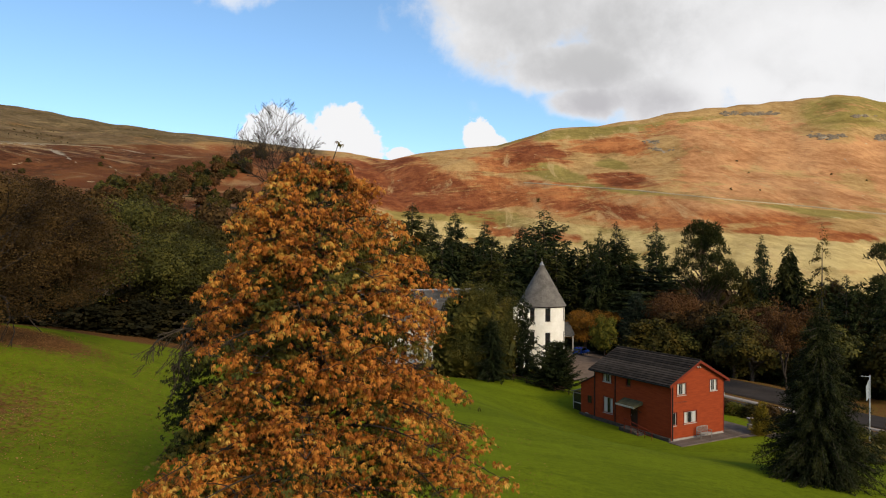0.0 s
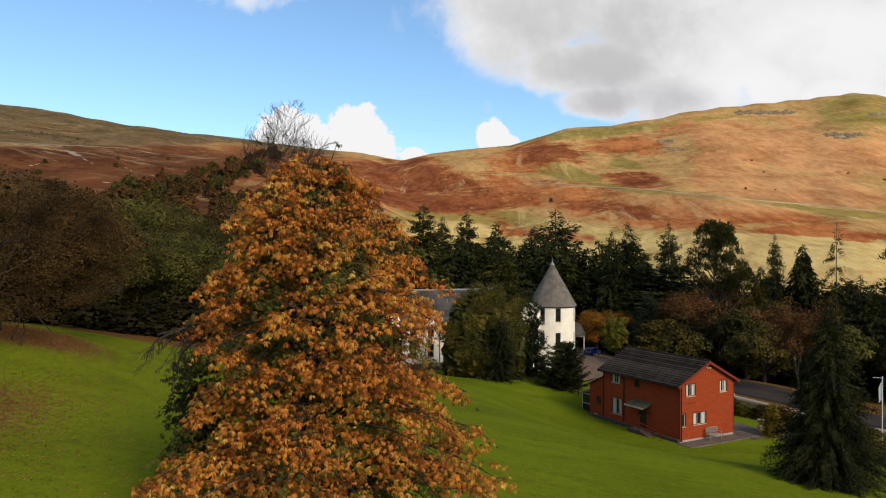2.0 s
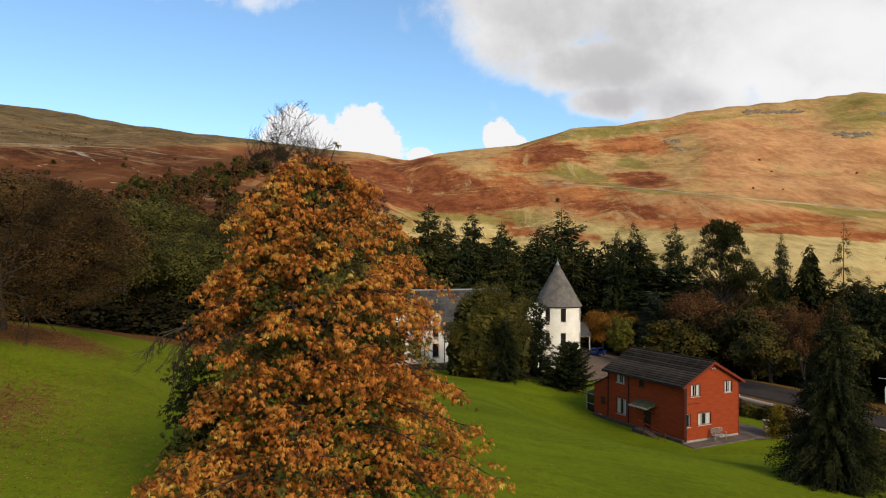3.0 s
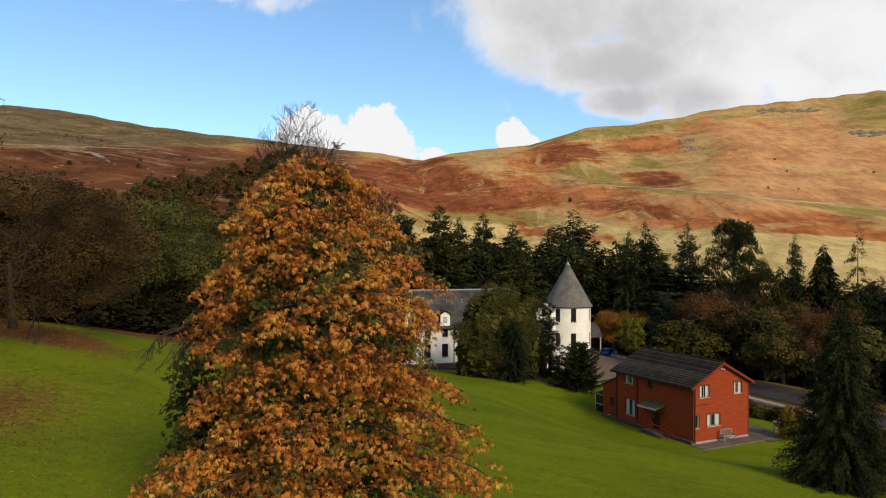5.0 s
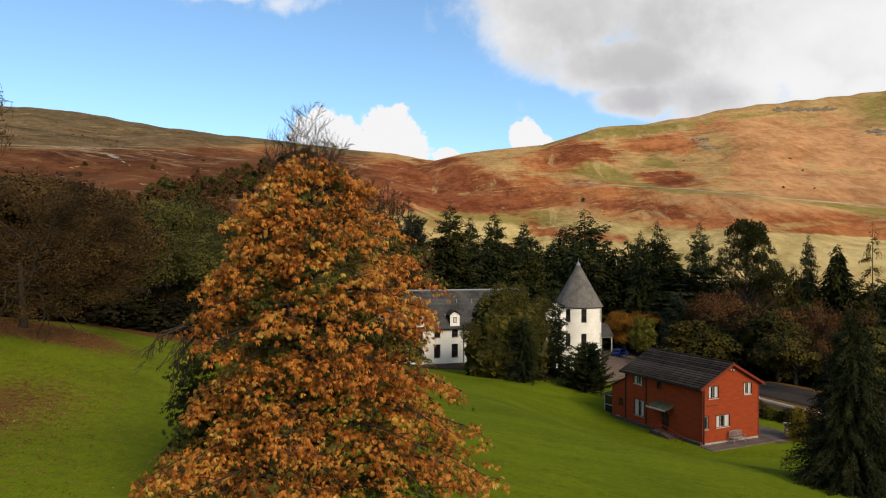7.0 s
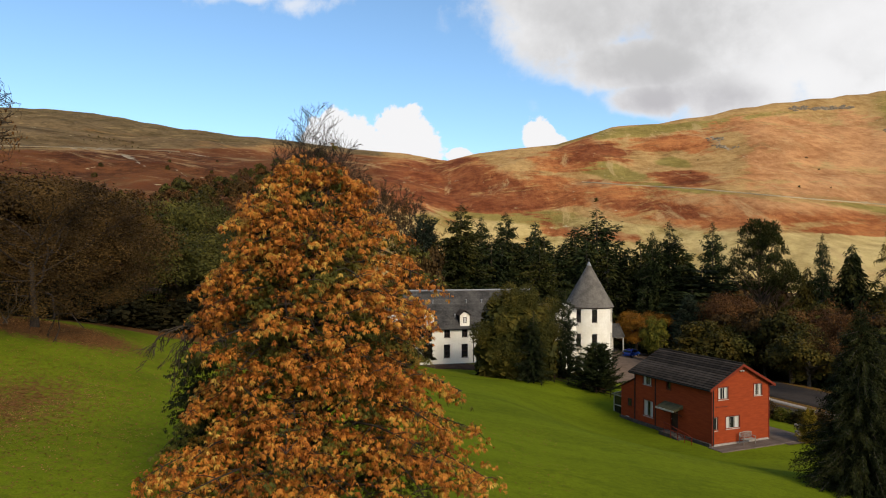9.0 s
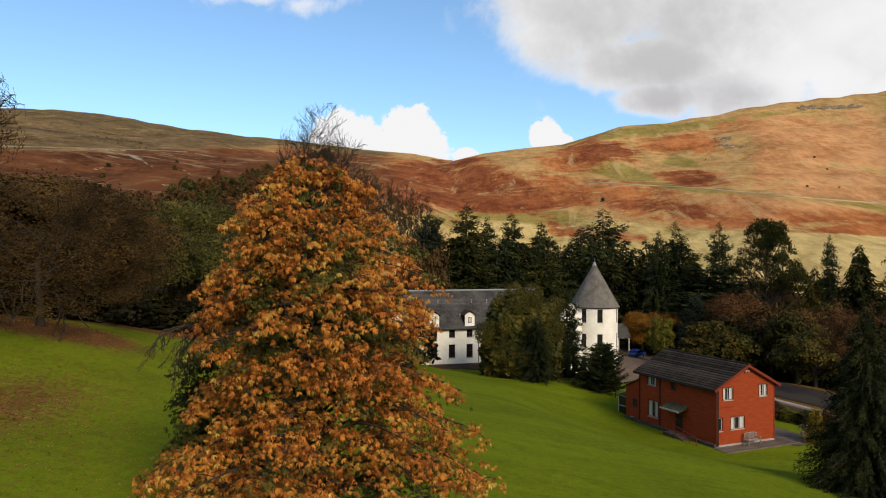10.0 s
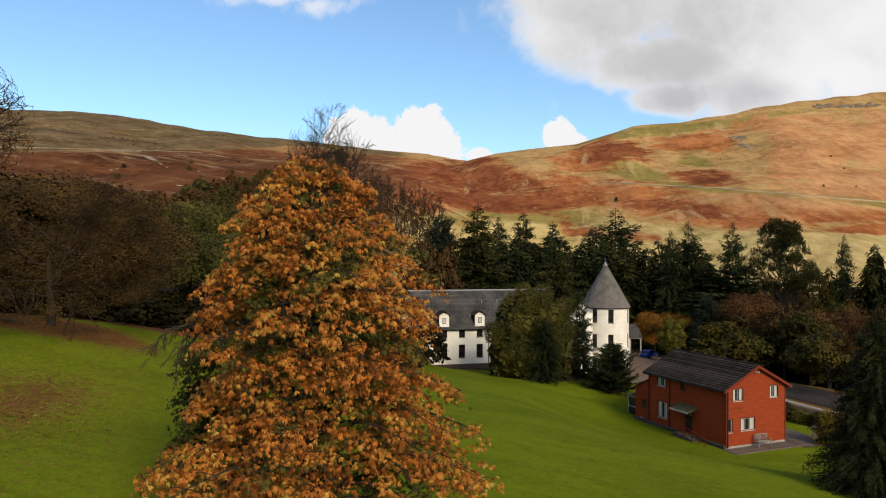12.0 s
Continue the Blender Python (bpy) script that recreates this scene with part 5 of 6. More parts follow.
    for start, way, length, rad, depth in (((-2.8, -0.3, 7.3), (-1, -0.2, 0.45), 0.78, 0.085, 3), ((-3.4, -0.5, 7.9), (-1, -0.3, -0.15), 0.90, 0.050, 4), ((-3.7, -0.5, 7.7), (-0.9, -0.3, -0.8), 0.94, 0.045, 4),
                                           ((-3.5, -0.2, 8.1), (-0.35, -0.2, 1), 0.57, 0.055, 3)):
        branching(gen, start, way, length, rad, depth, dead, 0.62, 3, -0.15, 0.24, 0.74)
    dead = [(p, np.maximum(r, 0.009)) for p, r in dead]
    v, f = tubes(dead, 5)
    under("dead_branch", mesh_of("dead_branch", v, f, M["dead_bark"], True), root, "bleached dead branches")


horse_chestnut()

# ---------------------------------------------------------------- buildings


def cells(lo, hi, cuts):
    return sorted({lo, hi, *[c for c in cuts if lo < c < hi]})


def pierced_wall(width, tall, holes, thick, bm=None):
    """A slab in the x-z plane, its outer face at y = 0, with rectangular openings right through."""
    bm = bm or bmesh.new()
    xs = cells(0, width, [c for h in holes for c in h[:2]])
    zs = cells(0, tall, [c for h in holes for c in h[2:4]])
    for x0, x1 in zip(xs, xs[1:]):
        run = None
        for z0, z1 in zip(zs, zs[1:]):
            cx, cz = (x0 + x1) / 2, (z0 + z1) / 2
            if any(h[0] < cx < h[1] and h[2] < cz < h[3] for h in holes):
                if run:
                    block(bm, x0, 0, run[0], x1, thick, run[1])
                run = None
            else:
                run = (run[0] if run else z0, z1)
        if run:
            block(bm, x0, 0, run[0], x1, thick, run[1])
    bmesh.ops.remove_doubles(bm, verts=bm.verts, dist=0.0005)
    return bm


def boards(width_at, tall, holes, pitch=0.155, proud=0.022, z_from=0.0):
    """Lapped weatherboards over the slab's outer face; width_at gives the run at a height."""
    bm = bmesh.new()
    z = z_from
    while z < tall - 0.02:
        top = min(z + pitch, tall)
        x0, x1 = width_at((z + top) / 2)
        runs = [(x0, x1)]
        for h in holes:
            if h[2] - 0.01 < (z + top) / 2 < h[3] + 0.01:
                cut = []
                for a, b in runs:
                    if h[1] <= a or h[0] >= b:
                        cut.append((a, b))
                    else:
                        cut += [(a, h[0])] if h[0] > a else []
                        cut += [(h[1], b)] if h[1] < b else []
                runs = cut
        for a, b in runs:
            if b - a > 0.03:
                p = [(a, -0.003, z), (a, -proud - 0.006, z), (a, -0.006, top + 0.02), (a, -0.003, top + 0.02)]
                f0 = [bm.verts.new(q) for q in p]
                f1 = [bm.verts.new((b, q[1], q[2])) for q in p]
                bm.faces.new(f0), bm.faces.new(f1[::-1])
                for i in range(4):
                    j = (i + 1) % 4
                    bm.faces.new((f0[i], f1[i], f1[j], f0[j]))
        z = top
    return bm


def window(house, m, x0, x1, z0, z1, lights=2, frame_mat="white", sill=True, curtain=None, depth=0.10, bars=0):
    """A framed window set back in its opening, under the house; m places the wall's face."""
    bm = bmesh.new()
    w = 0.065
    y0, y1 = depth - 0.05, depth + 0.03
    for a, b, c, d in ((x0, x0 + w, z0, z1), (x1 - w, x1, z0, z1), (x0 + w, x1 - w, z0, z0 + w), (x0 + w, x1 - w, z1 - w, z1)):
        block(bm, a, y0, c, b, y1, d)
    panes = []
    for k in range(lights):
        a = x0 + w + (x1 - x0 - 2 * w) * k / lights
        b = x0 + w + (x1 - x0 - 2 * w) * (k + 1) / lights
        if k:
            block(bm, a - w * 0.4, y0 + 0.003, z0 + w, a + w * 0.4, y1 - 0.003, z1 - w)
        panes.append((a, b))
    for k in range(bars):
        zc = z0 + (z1 - z0) * (k + 1) / (bars + 1)
        block(bm, x0 + w, y0 + 0.006, zc - 0.025, x1 - w, y1 - 0.006, zc + 0.025)
    frame_ob = part("window", bm, M[frame_mat], house, at=m)
    for a, b in panes:
        part("pane", box(a, depth - 0.01, z0 + w, b, depth, z1 - w), M["glass"], frame_ob)
    if sill:
        part("sill", box(x0 - 0.06, -0.07, z0 - 0.06, x1 + 0.06, depth - 0.052, z0 - 0.004, 0.01), M[frame_mat], frame_ob)
    if curtain:
        for side in (0, 1):
            span = (x1 - x0) * 0.24
            a = x0 + 0.07 if side == 0 else x1 - 0.07 - span
            pts = []
            for k in range(13):
                pts.append((a + span * k / 12, depth - 0.016 + 0.003 * (k % 2)))
            cb = bmesh.new()
            zt, zb = z1 - 0.07, z0 + 0.07
            for (xa, ya), (xb, yb) in zip(pts, pts[1:]):
                cb.faces.new([cb.verts.new(q) for q in ((xa, ya, zb), (xb, yb, zb), (xb, yb, zt), (xa, ya, zt))])
            part("curtain", cb, M["curtain"], frame_ob)
    return frame_ob


def tile_courses(house, name, width, length, material, m, pitch=0.30, thick=0.045, label=""):
    """Courses of tiles on a slope lying in x-y, eave at y = 0; each course laps the one below and is a part of its own."""
    deck = part(name, box(0.02, 0.02, -0.06, width - 0.02, length - 0.02, -0.004), material, house, label, at=m)
    n = max(1, round(length / pitch))
    step = length / n
    bm = bmesh.new()
    p = [(0.0, 0.0), (0.0, thick + 0.012), (step + 0.06, thick * 0.35), (step + 0.06, 0.0)]
    f0 = [bm.verts.new((0, y, z)) for y, z in p]
    f1 = [bm.verts.new((width, y, z)) for y, z in p]
    bm.faces.new(f0), bm.faces.new(f1[::-1])
    for i in range(4):
        j = (i + 1) % 4
        bm.faces.new((f0[i], f1[i], f1[j], f0[j]))
    bmesh.ops.recalc_face_normals(bm, faces=bm.faces)
    me = bpy.data.meshes.new("tile_course")
    bm.to_mesh(me), bm.free()
    me.materials.append(material)
    for k in range(n):
        under("tile_course", me, deck, at=Matrix.Translation((0, step * k, 0.001 * (k % 2))))
    return deck


def slope_pose(base, along, up):
    """Pose whose x runs along the eave, y up the slope."""
    x = Vector(along).normalized()
    y = Vector(up).normalized()
    z = x.cross(y)
    m = Matrix((x, y, z)).transposed().to_4x4()
    return Matrix.Translation(base) @ m


def red_house():
    W, L, H, RISE, OV, OG = 6.84, 10.17, 5.30, 1.75, 0.50, 0.32
    house = empty("red_house", pose(20.49, 62.96, 0.0, 0, 0, 29.06), "two-storey red timber-clad house with a dark tiled roof", "house")
    slope = RISE / (W / 2)
    front = Matrix.Identity(4)
    left = Matrix.Translation((0, L, 0)) @ Matrix.Rotation(radians(-90), 4, "Z")
    g_holes = [(0.72, 1.86, 4.05, 5.12), (5.0, 5.96, 4.1, 5.15), (1.62, 3.22, 1.42, 2.50), (0.14, 0.66, 1.40, 2.55)]
    # along the long wall x runs from the back corner to the front one
    l_holes = [(L - 8.9, L - 7.7, 4.0, 5.05), (L - 8.8, L - 7.45, 0.95, 2.5), (L - 5.6, L - 5.05, 4.1, 4.85), (L - 5.1, L - 4.1, 0.35, 2.35)]
    part("wall", pierced_wall(W, H, g_holes, 0.25), M["red"], house, "red boarded gable wall")
    part("gable", prism([(0.0, 0.0, H), (W, 0.0, H), (W / 2, 0.0, H + RISE)], (0, 0.25, 0)), M["red"], house)
    part("cladding", boards(lambda z: (0.0, W) if z < H else ((z - H) / slope, W - (z - H) / slope), H + RISE - 0.1, g_holes, z_from=0.22), M["red"], house, "horizontal red boards")
    part("wall", pierced_wall(L - 0.5, H, [(h[0] - 0.25, h[1] - 0.25, h[2], h[3]) for h in l_holes], 0.25), M["red"], house, "red boarded long wall", at=left @ Matrix.Translation((0.25, 0, 0)))
    part("cladding", boards(lambda z: (0.0, L), H, l_holes, z_from=0.22), M["red"], house, "horizontal red boards", at=left)
    part("wall", pierced_wall(L - 0.5, H, [], 0.25), M["red"], house, at=Matrix.Translation((W, 0.25, 0)) @ Matrix.Rotation(radians(90), 4, "Z"))
    part("wall", prism([(0, L - 0.25, 0), (W, L - 0.25, 0), (W, L - 0.25, H), (W / 2, L - 0.25, H + RISE), (0, L - 0.25, H)], (0, 0.25, 0)), M["red"], house)
    part("floor", box(0.26, 0.26, 2.65, W - 0.26, L - 0.26, 2.8), M["room"], house)
    part("floor", box(0.26, 0.26, -0.3, W - 0.26, L - 0.26, 0.05), M["room"], house)
    part("plinth", box(-0.05, -0.05, -1.2, W + 0.05, L + 0.05, 0.2), M["plinth"], house, "pale rendered plinth")
    part("border_wall", box(-0.30, -0.02, -1.0, -0.056, L + 2.0, 0.30, 0.02), M["dark_stone"], house, "dark stone border at the wall's foot")
    # roof
    run = W / 2 + OV
    slant = math.hypot(run, run * slope)
    z_eave = H - OV * slope
    width = L + 2 * OG
    for side in (0, 1):
        if side == 0:
            m = slope_pose((-OV, L + OG, z_eave), (0, -1, 0), (run, 0, run * slope))
        else:
            m = slope_pose((W + OV, -OG, z_eave), (0, 1, 0), (-run, 0, run * slope))
        tile_courses(house, "roof_slope", width, slant, M["tile"], m, 0.34, 0.075, "dark brown concrete tiles in courses")
        part("fascia", box(-OV if side == 0 else W + OV - 0.03, -OG, z_eave - 0.16, -OV + 0.03 if side == 0 else W + OV, L + OG, z_eave - 0.005), M["brown_trim"], house)
        gut = bmesh.new()
        xg = -OV - 0.055 if side == 0 else W + OV + 0.055
        rod(gut, (xg, -OG, z_eave - 0.05), (xg, L + OG, z_eave - 0.05), 0.055)
        part("gutter", gut, M["black"], house)
        part("soffit", box(-OV + 0.035 if side == 0 else W + 0.004, -OG, z_eave - 0.12, -0.035 if side == 0 else W + OV - 0.035, L + OG, z_eave - 0.09), M["red_trim"], house)
        for yy in (-OG - 0.035, L + OG + 0.003):
            a = (-OV, yy, z_eave) if side == 0 else (W + OV, yy, z_eave)
            b = (W / 2, yy, H + RISE)
            part("bargeboard", prism([(a[0], yy, a[2] - 0.20), (b[0], yy, b[2] - 0.20), (b[0], yy, b[2] + 0.04), (a[0], yy, a[2] + 0.04)], (0, 0.032, 0)), M["red_trim"], house)
    rb = bmesh.new()
    n = 26
    for k in range(n):
        y0 = -OG + (L + 2 * OG) * k / n
        rod(rb, (W / 2, y0, H + RISE + 0.035), (W / 2, y0 + (L + 2 * OG) / n - 0.012, H + RISE + 0.045), 0.11, 0.105, 10)
    part("ridge_tiles", rb, M["tile"], house)
    # windows
    for k, h in enumerate(g_holes):
        window(house, front, *h, lights=(2, 2, 3, 1)[k], curtain="tied" if k in (0, 2) else "straight" if k == 1 else None)
    for k, h in enumerate(l_holes[:3]):
        window(house, left, *h, lights=(2, 3, 1)[k], curtain="straight" if k < 2 else None, frame_mat=("white", "white", "brown_trim")[k])
    for m, holes in ((front, g_holes), (left, l_holes[:3])):
        for h in holes:
            tb = bmesh.new()
            for a, b, c, d in ((h[0] - 0.09, h[0], h[2] - 0.1, h[3] + 0.09), (h[1], h[1] + 0.09, h[2] - 0.1, h[3] + 0.09), (h[0], h[1], h[3], h[3] + 0.09)):
                block(tb, a, -0.045, c, b, 0.03, d)
            part("window_trim", tb, M["red_trim"], house, at=m)
    # door with canopy, steps and hand rail on the long wall
    d0, d1, dz0, dz1 = l_holes[3]
    door = part("door", box(d0 + 0.01, 0.10, dz0, d1 - 0.01, 0.15, dz1 - 0.01, 0.005), M["brown_trim"], house, "dark brown panelled door", at=left)
    for k in range(2):
        part("door_panel", box(d0 + 0.16, 0.085, dz0 + 0.2 + k * 0.95, d1 - 0.16, 0.105, dz0 + 0.95 + k * 0.9, 0.01), M["brown_trim"], door)
    part("handle", box(d0 + 0.08, 0.05, dz0 + 1.0, d0 + 0.11, 0.10, dz0 + 1.12, 0.006), M["steel"], door)
    c0, c1 = d0 - 0.75, d1 + 0.65
    part("door_canopy", prism([(c0, 0.0, 2.95), (c0, -1.15, 2.50), (c0, -1.15, 2.40), (c0, 0.0, 2.62)], (c1 - c0, 0, 0)), M["canopy"], house, "mossy sloping door canopy", at=left)
    part("canopy_edge", box(c0 - 0.03, -1.19, 2.37, c1 + 0.03, -1.152, 2.53, 0.008), M["white"], house, at=left)
    for x in (c0 + 0.1, c1 - 0.16):
        bb = bmesh.new()
        rod(bb, (x, -0.02, 1.9), (x, -0.95, 2.42), 0.035, sides=6)
        part("canopy_bracket", bb, M["brown_trim"], house, at=left)
    part("landing", box(d0 - 0.3, -1.15, -0.8, d1 + 0.3, -0.055, 0.33, 0.02), M["dark_stone"], house, at=left)
    for k in range(4):
        part("step", box(d1 + 0.3 + 0.32 * k, -1.10, -0.8, d1 + 0.615 + 0.32 * k, -0.06, 0.26 - 0.09 * k, 0.01), M["dark_stone"], house, at=left)
    rail = bmesh.new()
    for z in (0.95, 0.55):
        rod(rail, (d0 + 0.4, -1.12, 0.33 + z), (d1 + 2.9, -1.12, z - 0.25), 0.035, sides=6)
    for k in range(5):
        t = k / 4
        rod(rail, (d0 + 0.4 + (2.5 + d1 - d0) * t, -1.12, -0.5), (d0 + 0.4 + (2.5 + d1 - d0) * t, -1.12, 1.28 - 0.58 * t), 0.035, sides=6)
    part("hand_rail", rail, M["red_trim"], house, "dark red timber hand rail", at=left)
    # pipes, lamps
    for x, y in ((-0.07, 7.1), (-0.07, L - 0.1), (0.10, -0.09)):
        pb = bmesh.new()
        rod(pb, (x, y, 0.1), (x, y, H - 0.25), 0.055)
        rod(pb, (x, y, H - 0.25), (x - (0.4 if x < 0 else 0.45), y + (0 if x < 0 else 0.1), H - 0.28), 0.05)
        part("downpipe", pb, M["black"], house)
    part("corner_board", box(-0.05, -0.055, 0.1, 0.045, 0.045, H - 0.1), M["red_trim"], house)
    part("corner_board", box(W - 0.05, -0.055, 0.1, W + 0.045, 0.045, H - 0.1), M["red_trim"], house)
    for x in (W / 2 - 0.13, W / 2 + 0.16):
        lb = bmesh.new()
        bmesh.ops.create_uvsphere(lb, u_segments=10, v_segments=6, radius=0.085, matrix=Matrix.Translation((x, -0.14, H + RISE - 0.62)))
        rod(lb, (x, 0.0, H + RISE - 0.55), (x, -0.10, H + RISE - 0.6), 0.035)
        part("flood_lamp", lb, M["white"], house)
    lb = box(W + 0.03, -0.02, 3.55, W + 0.19, 0.14, 3.80, 0.03)
    part("wall_lamp", lb, M["white"], house)
    part("cable", box(0.4, -0.05, 3.42, 1.9, -0.031, 3.45), M["black"], house)
    # low back annexe under a single slope
    x0, x1, y0, y1 = 0.06, W - 0.5, L + 0.004, L + 2.15
    part("annexe", prism([(x0, y0, -0.9), (x0, y1, -0.9), (x0, y1, 3.2), (x0, y0, 4.25)], (x1 - x0, 0, 0)), M["red"], house, "red boarded lean-to annexe")
    ab = boards(lambda z: (0.0, (y1 - y0) if z < 3.2 else max(0.1, (y1 - y0) * (4.25 - z) / 1.05)), 4.2, [], z_from=-0.3)
    bmesh.ops.transform(ab, matrix=Matrix.Scale(-1, 4, (1, 0, 0)), verts=ab.verts)
    part("cladding", ab, M["red"], house, at=Matrix.Translation((x0, y0, 0)) @ Matrix.Rotation(radians(-90), 4, "Z"))
    part("annexe_roof", prism([(x0 - 0.18, y1 + 0.2, 3.12), (x0 - 0.18, y0, 4.27), (x0 - 0.18, y0, 4.37), (x0 - 0.18, y1 + 0.2, 3.22)], (x1 - x0 + 0.3, 0, 0)), M["brown_trim"], house)
    window(house, Matrix.Translation((x0 - 0.16, y1, 0)) @ Matrix.Rotation(radians(-90), 4, "Z"), 1.15, 1.7, 1.45, 2.2, 1, "brown_trim", False, depth=0.10)
    part("vent_box", box(x0 - 0.16, L + 0.9, 0.05, x0 - 0.03, L + 1.3, 0.35, 0.01), M["white"], house)
    # glazed porch behind the annexe
    gx0, gy0 = 0.5, L + 2.2
    fb = bmesh.new()
    for x in (gx0, gx0 + 1.0, gx0 + 2.0):
        for y in (gy0, gy0 + 1.7):
            block(fb, x, y, -0.9, x + 0.08, y + 0.08, 2.0)
    for z in (-0.1, 0.9, 1.92):
        block(fb, gx0 + 0.003, gy0 + 0.003, z, gx0 + 2.077, gy0 + 0.077, z + 0.08)
        block(fb, gx0 + 0.003, gy0 + 1.703, z, gx0 + 2.077, gy0 + 1.777, z + 0.08)
        block(fb, gx0 + 0.006, gy0 + 0.08, z + 0.003, gx0 + 0.074, gy0 + 1.7, z + 0.077)
    porch = part("glazed_porch", fb, M["white"], house, "white-framed glazed back porch")
    part("pane", box(gx0 + 0.03, gy0 + 0.08, -0.8, gx0 + 0.045, gy0 + 1.7, 1.9), M["glass"], porch)
    part("pane", box(gx0 + 0.08, gy0 + 1.73, -0.8, gx0 + 2.0, gy0 + 1.745, 1.9), M["glass"], porch)
    part("porch_roof", prism([(gx0 - 0.15, gy0 - 0.02, 2.62), (gx0 - 0.15, gy0 + 1.95, 1.98), (gx0 - 0.15, gy0 + 1.95, 2.06), (gx0 - 0.15, gy0 - 0.02, 2.72)], (2.6, 0, 0)), M["lead"], porch, "grey sheet roof")
    # paved strip along the foot of the gable
    H0 = house.matrix_basis
    path = empty("paved_path", H0 @ pose(0, 0, 0), "worn paving slabs along the gable's foot", "path", kind="structure")
    gen = random.Random(3)
    slab = []
    for s in range(3):
        bm = box(0.008, 0.008, -0.30, 0.742, 0.742, 0.0, 0.008)
        me = bpy.data.meshes.new("slab")
        bm.to_mesh(me), bm.free()
        me.materials.append(M["paving"])
        slab.append(me)
    for i in range(15):
        for j in range(1, 3):
            under("slab", slab[gen.randrange(3)], path, at=pose(-0.5 + 0.75 * i, -0.85 - 0.75 * (2 - j), 0.06 + gen.uniform(-0.008, 0.008), 0, 0, 0))
    edge = bmesh.new()
    block(edge, -0.6, -1.75, -0.4, 10.7, -1.63, 0.09, 0.01)
    part("edging", edge, M["paving"], path)
    return house


RED = red_house()


def bench(m):
    b = empty("garden_bench", m, "weathered grey wooden garden bench against the gable", "bench")
    for k in range(4):
        part("seat_slat", box(-0.75, -0.06 - 0.115 * k - 0.09, 0.42, 0.75, -0.06 - 0.115 * k, 0.45, 0.006), M["bench"], b)
    for k in range(11):
        x = -0.66 + 0.132 * k
        part("back_slat", box(x - 0.03, -0.02, 0.50, x + 0.03, 0.005, 0.86 + 0.08 * math.cos((k - 5) / 5 * 1.4), 0.005), M["bench"], b)
    top = bmesh.new()
    for k in range(12):
        xa, xb = -0.75 + 1.5 * k / 12, -0.75 + 1.5 * (k + 1) / 12
        z = 0.88 + 0.10 * math.cos(((k + 0.5) / 12 * 2 - 1) * 1.4)
        block(top, xa, -0.03, z, xb, 0.015, z + 0.07)
    part("top_rail", top, M["bench"], b)
    for x in (-0.73, 0.68):
        part("leg", box(x, -0.03, 0.0, x + 0.06, 0.03, 0.92, 0.006), M["bench"], b)
        part("leg", box(x, -0.52, 0.0, x + 0.06, -0.46, 0.64, 0.006), M["bench"], b)
        part("armrest", box(x - 0.01, -0.55, 0.642, x + 0.07, -0.031, 0.68, 0.008), M["bench"], b)
    return b


bench(RED.matrix_basis @ pose(3.65, -0.28, 0.065))


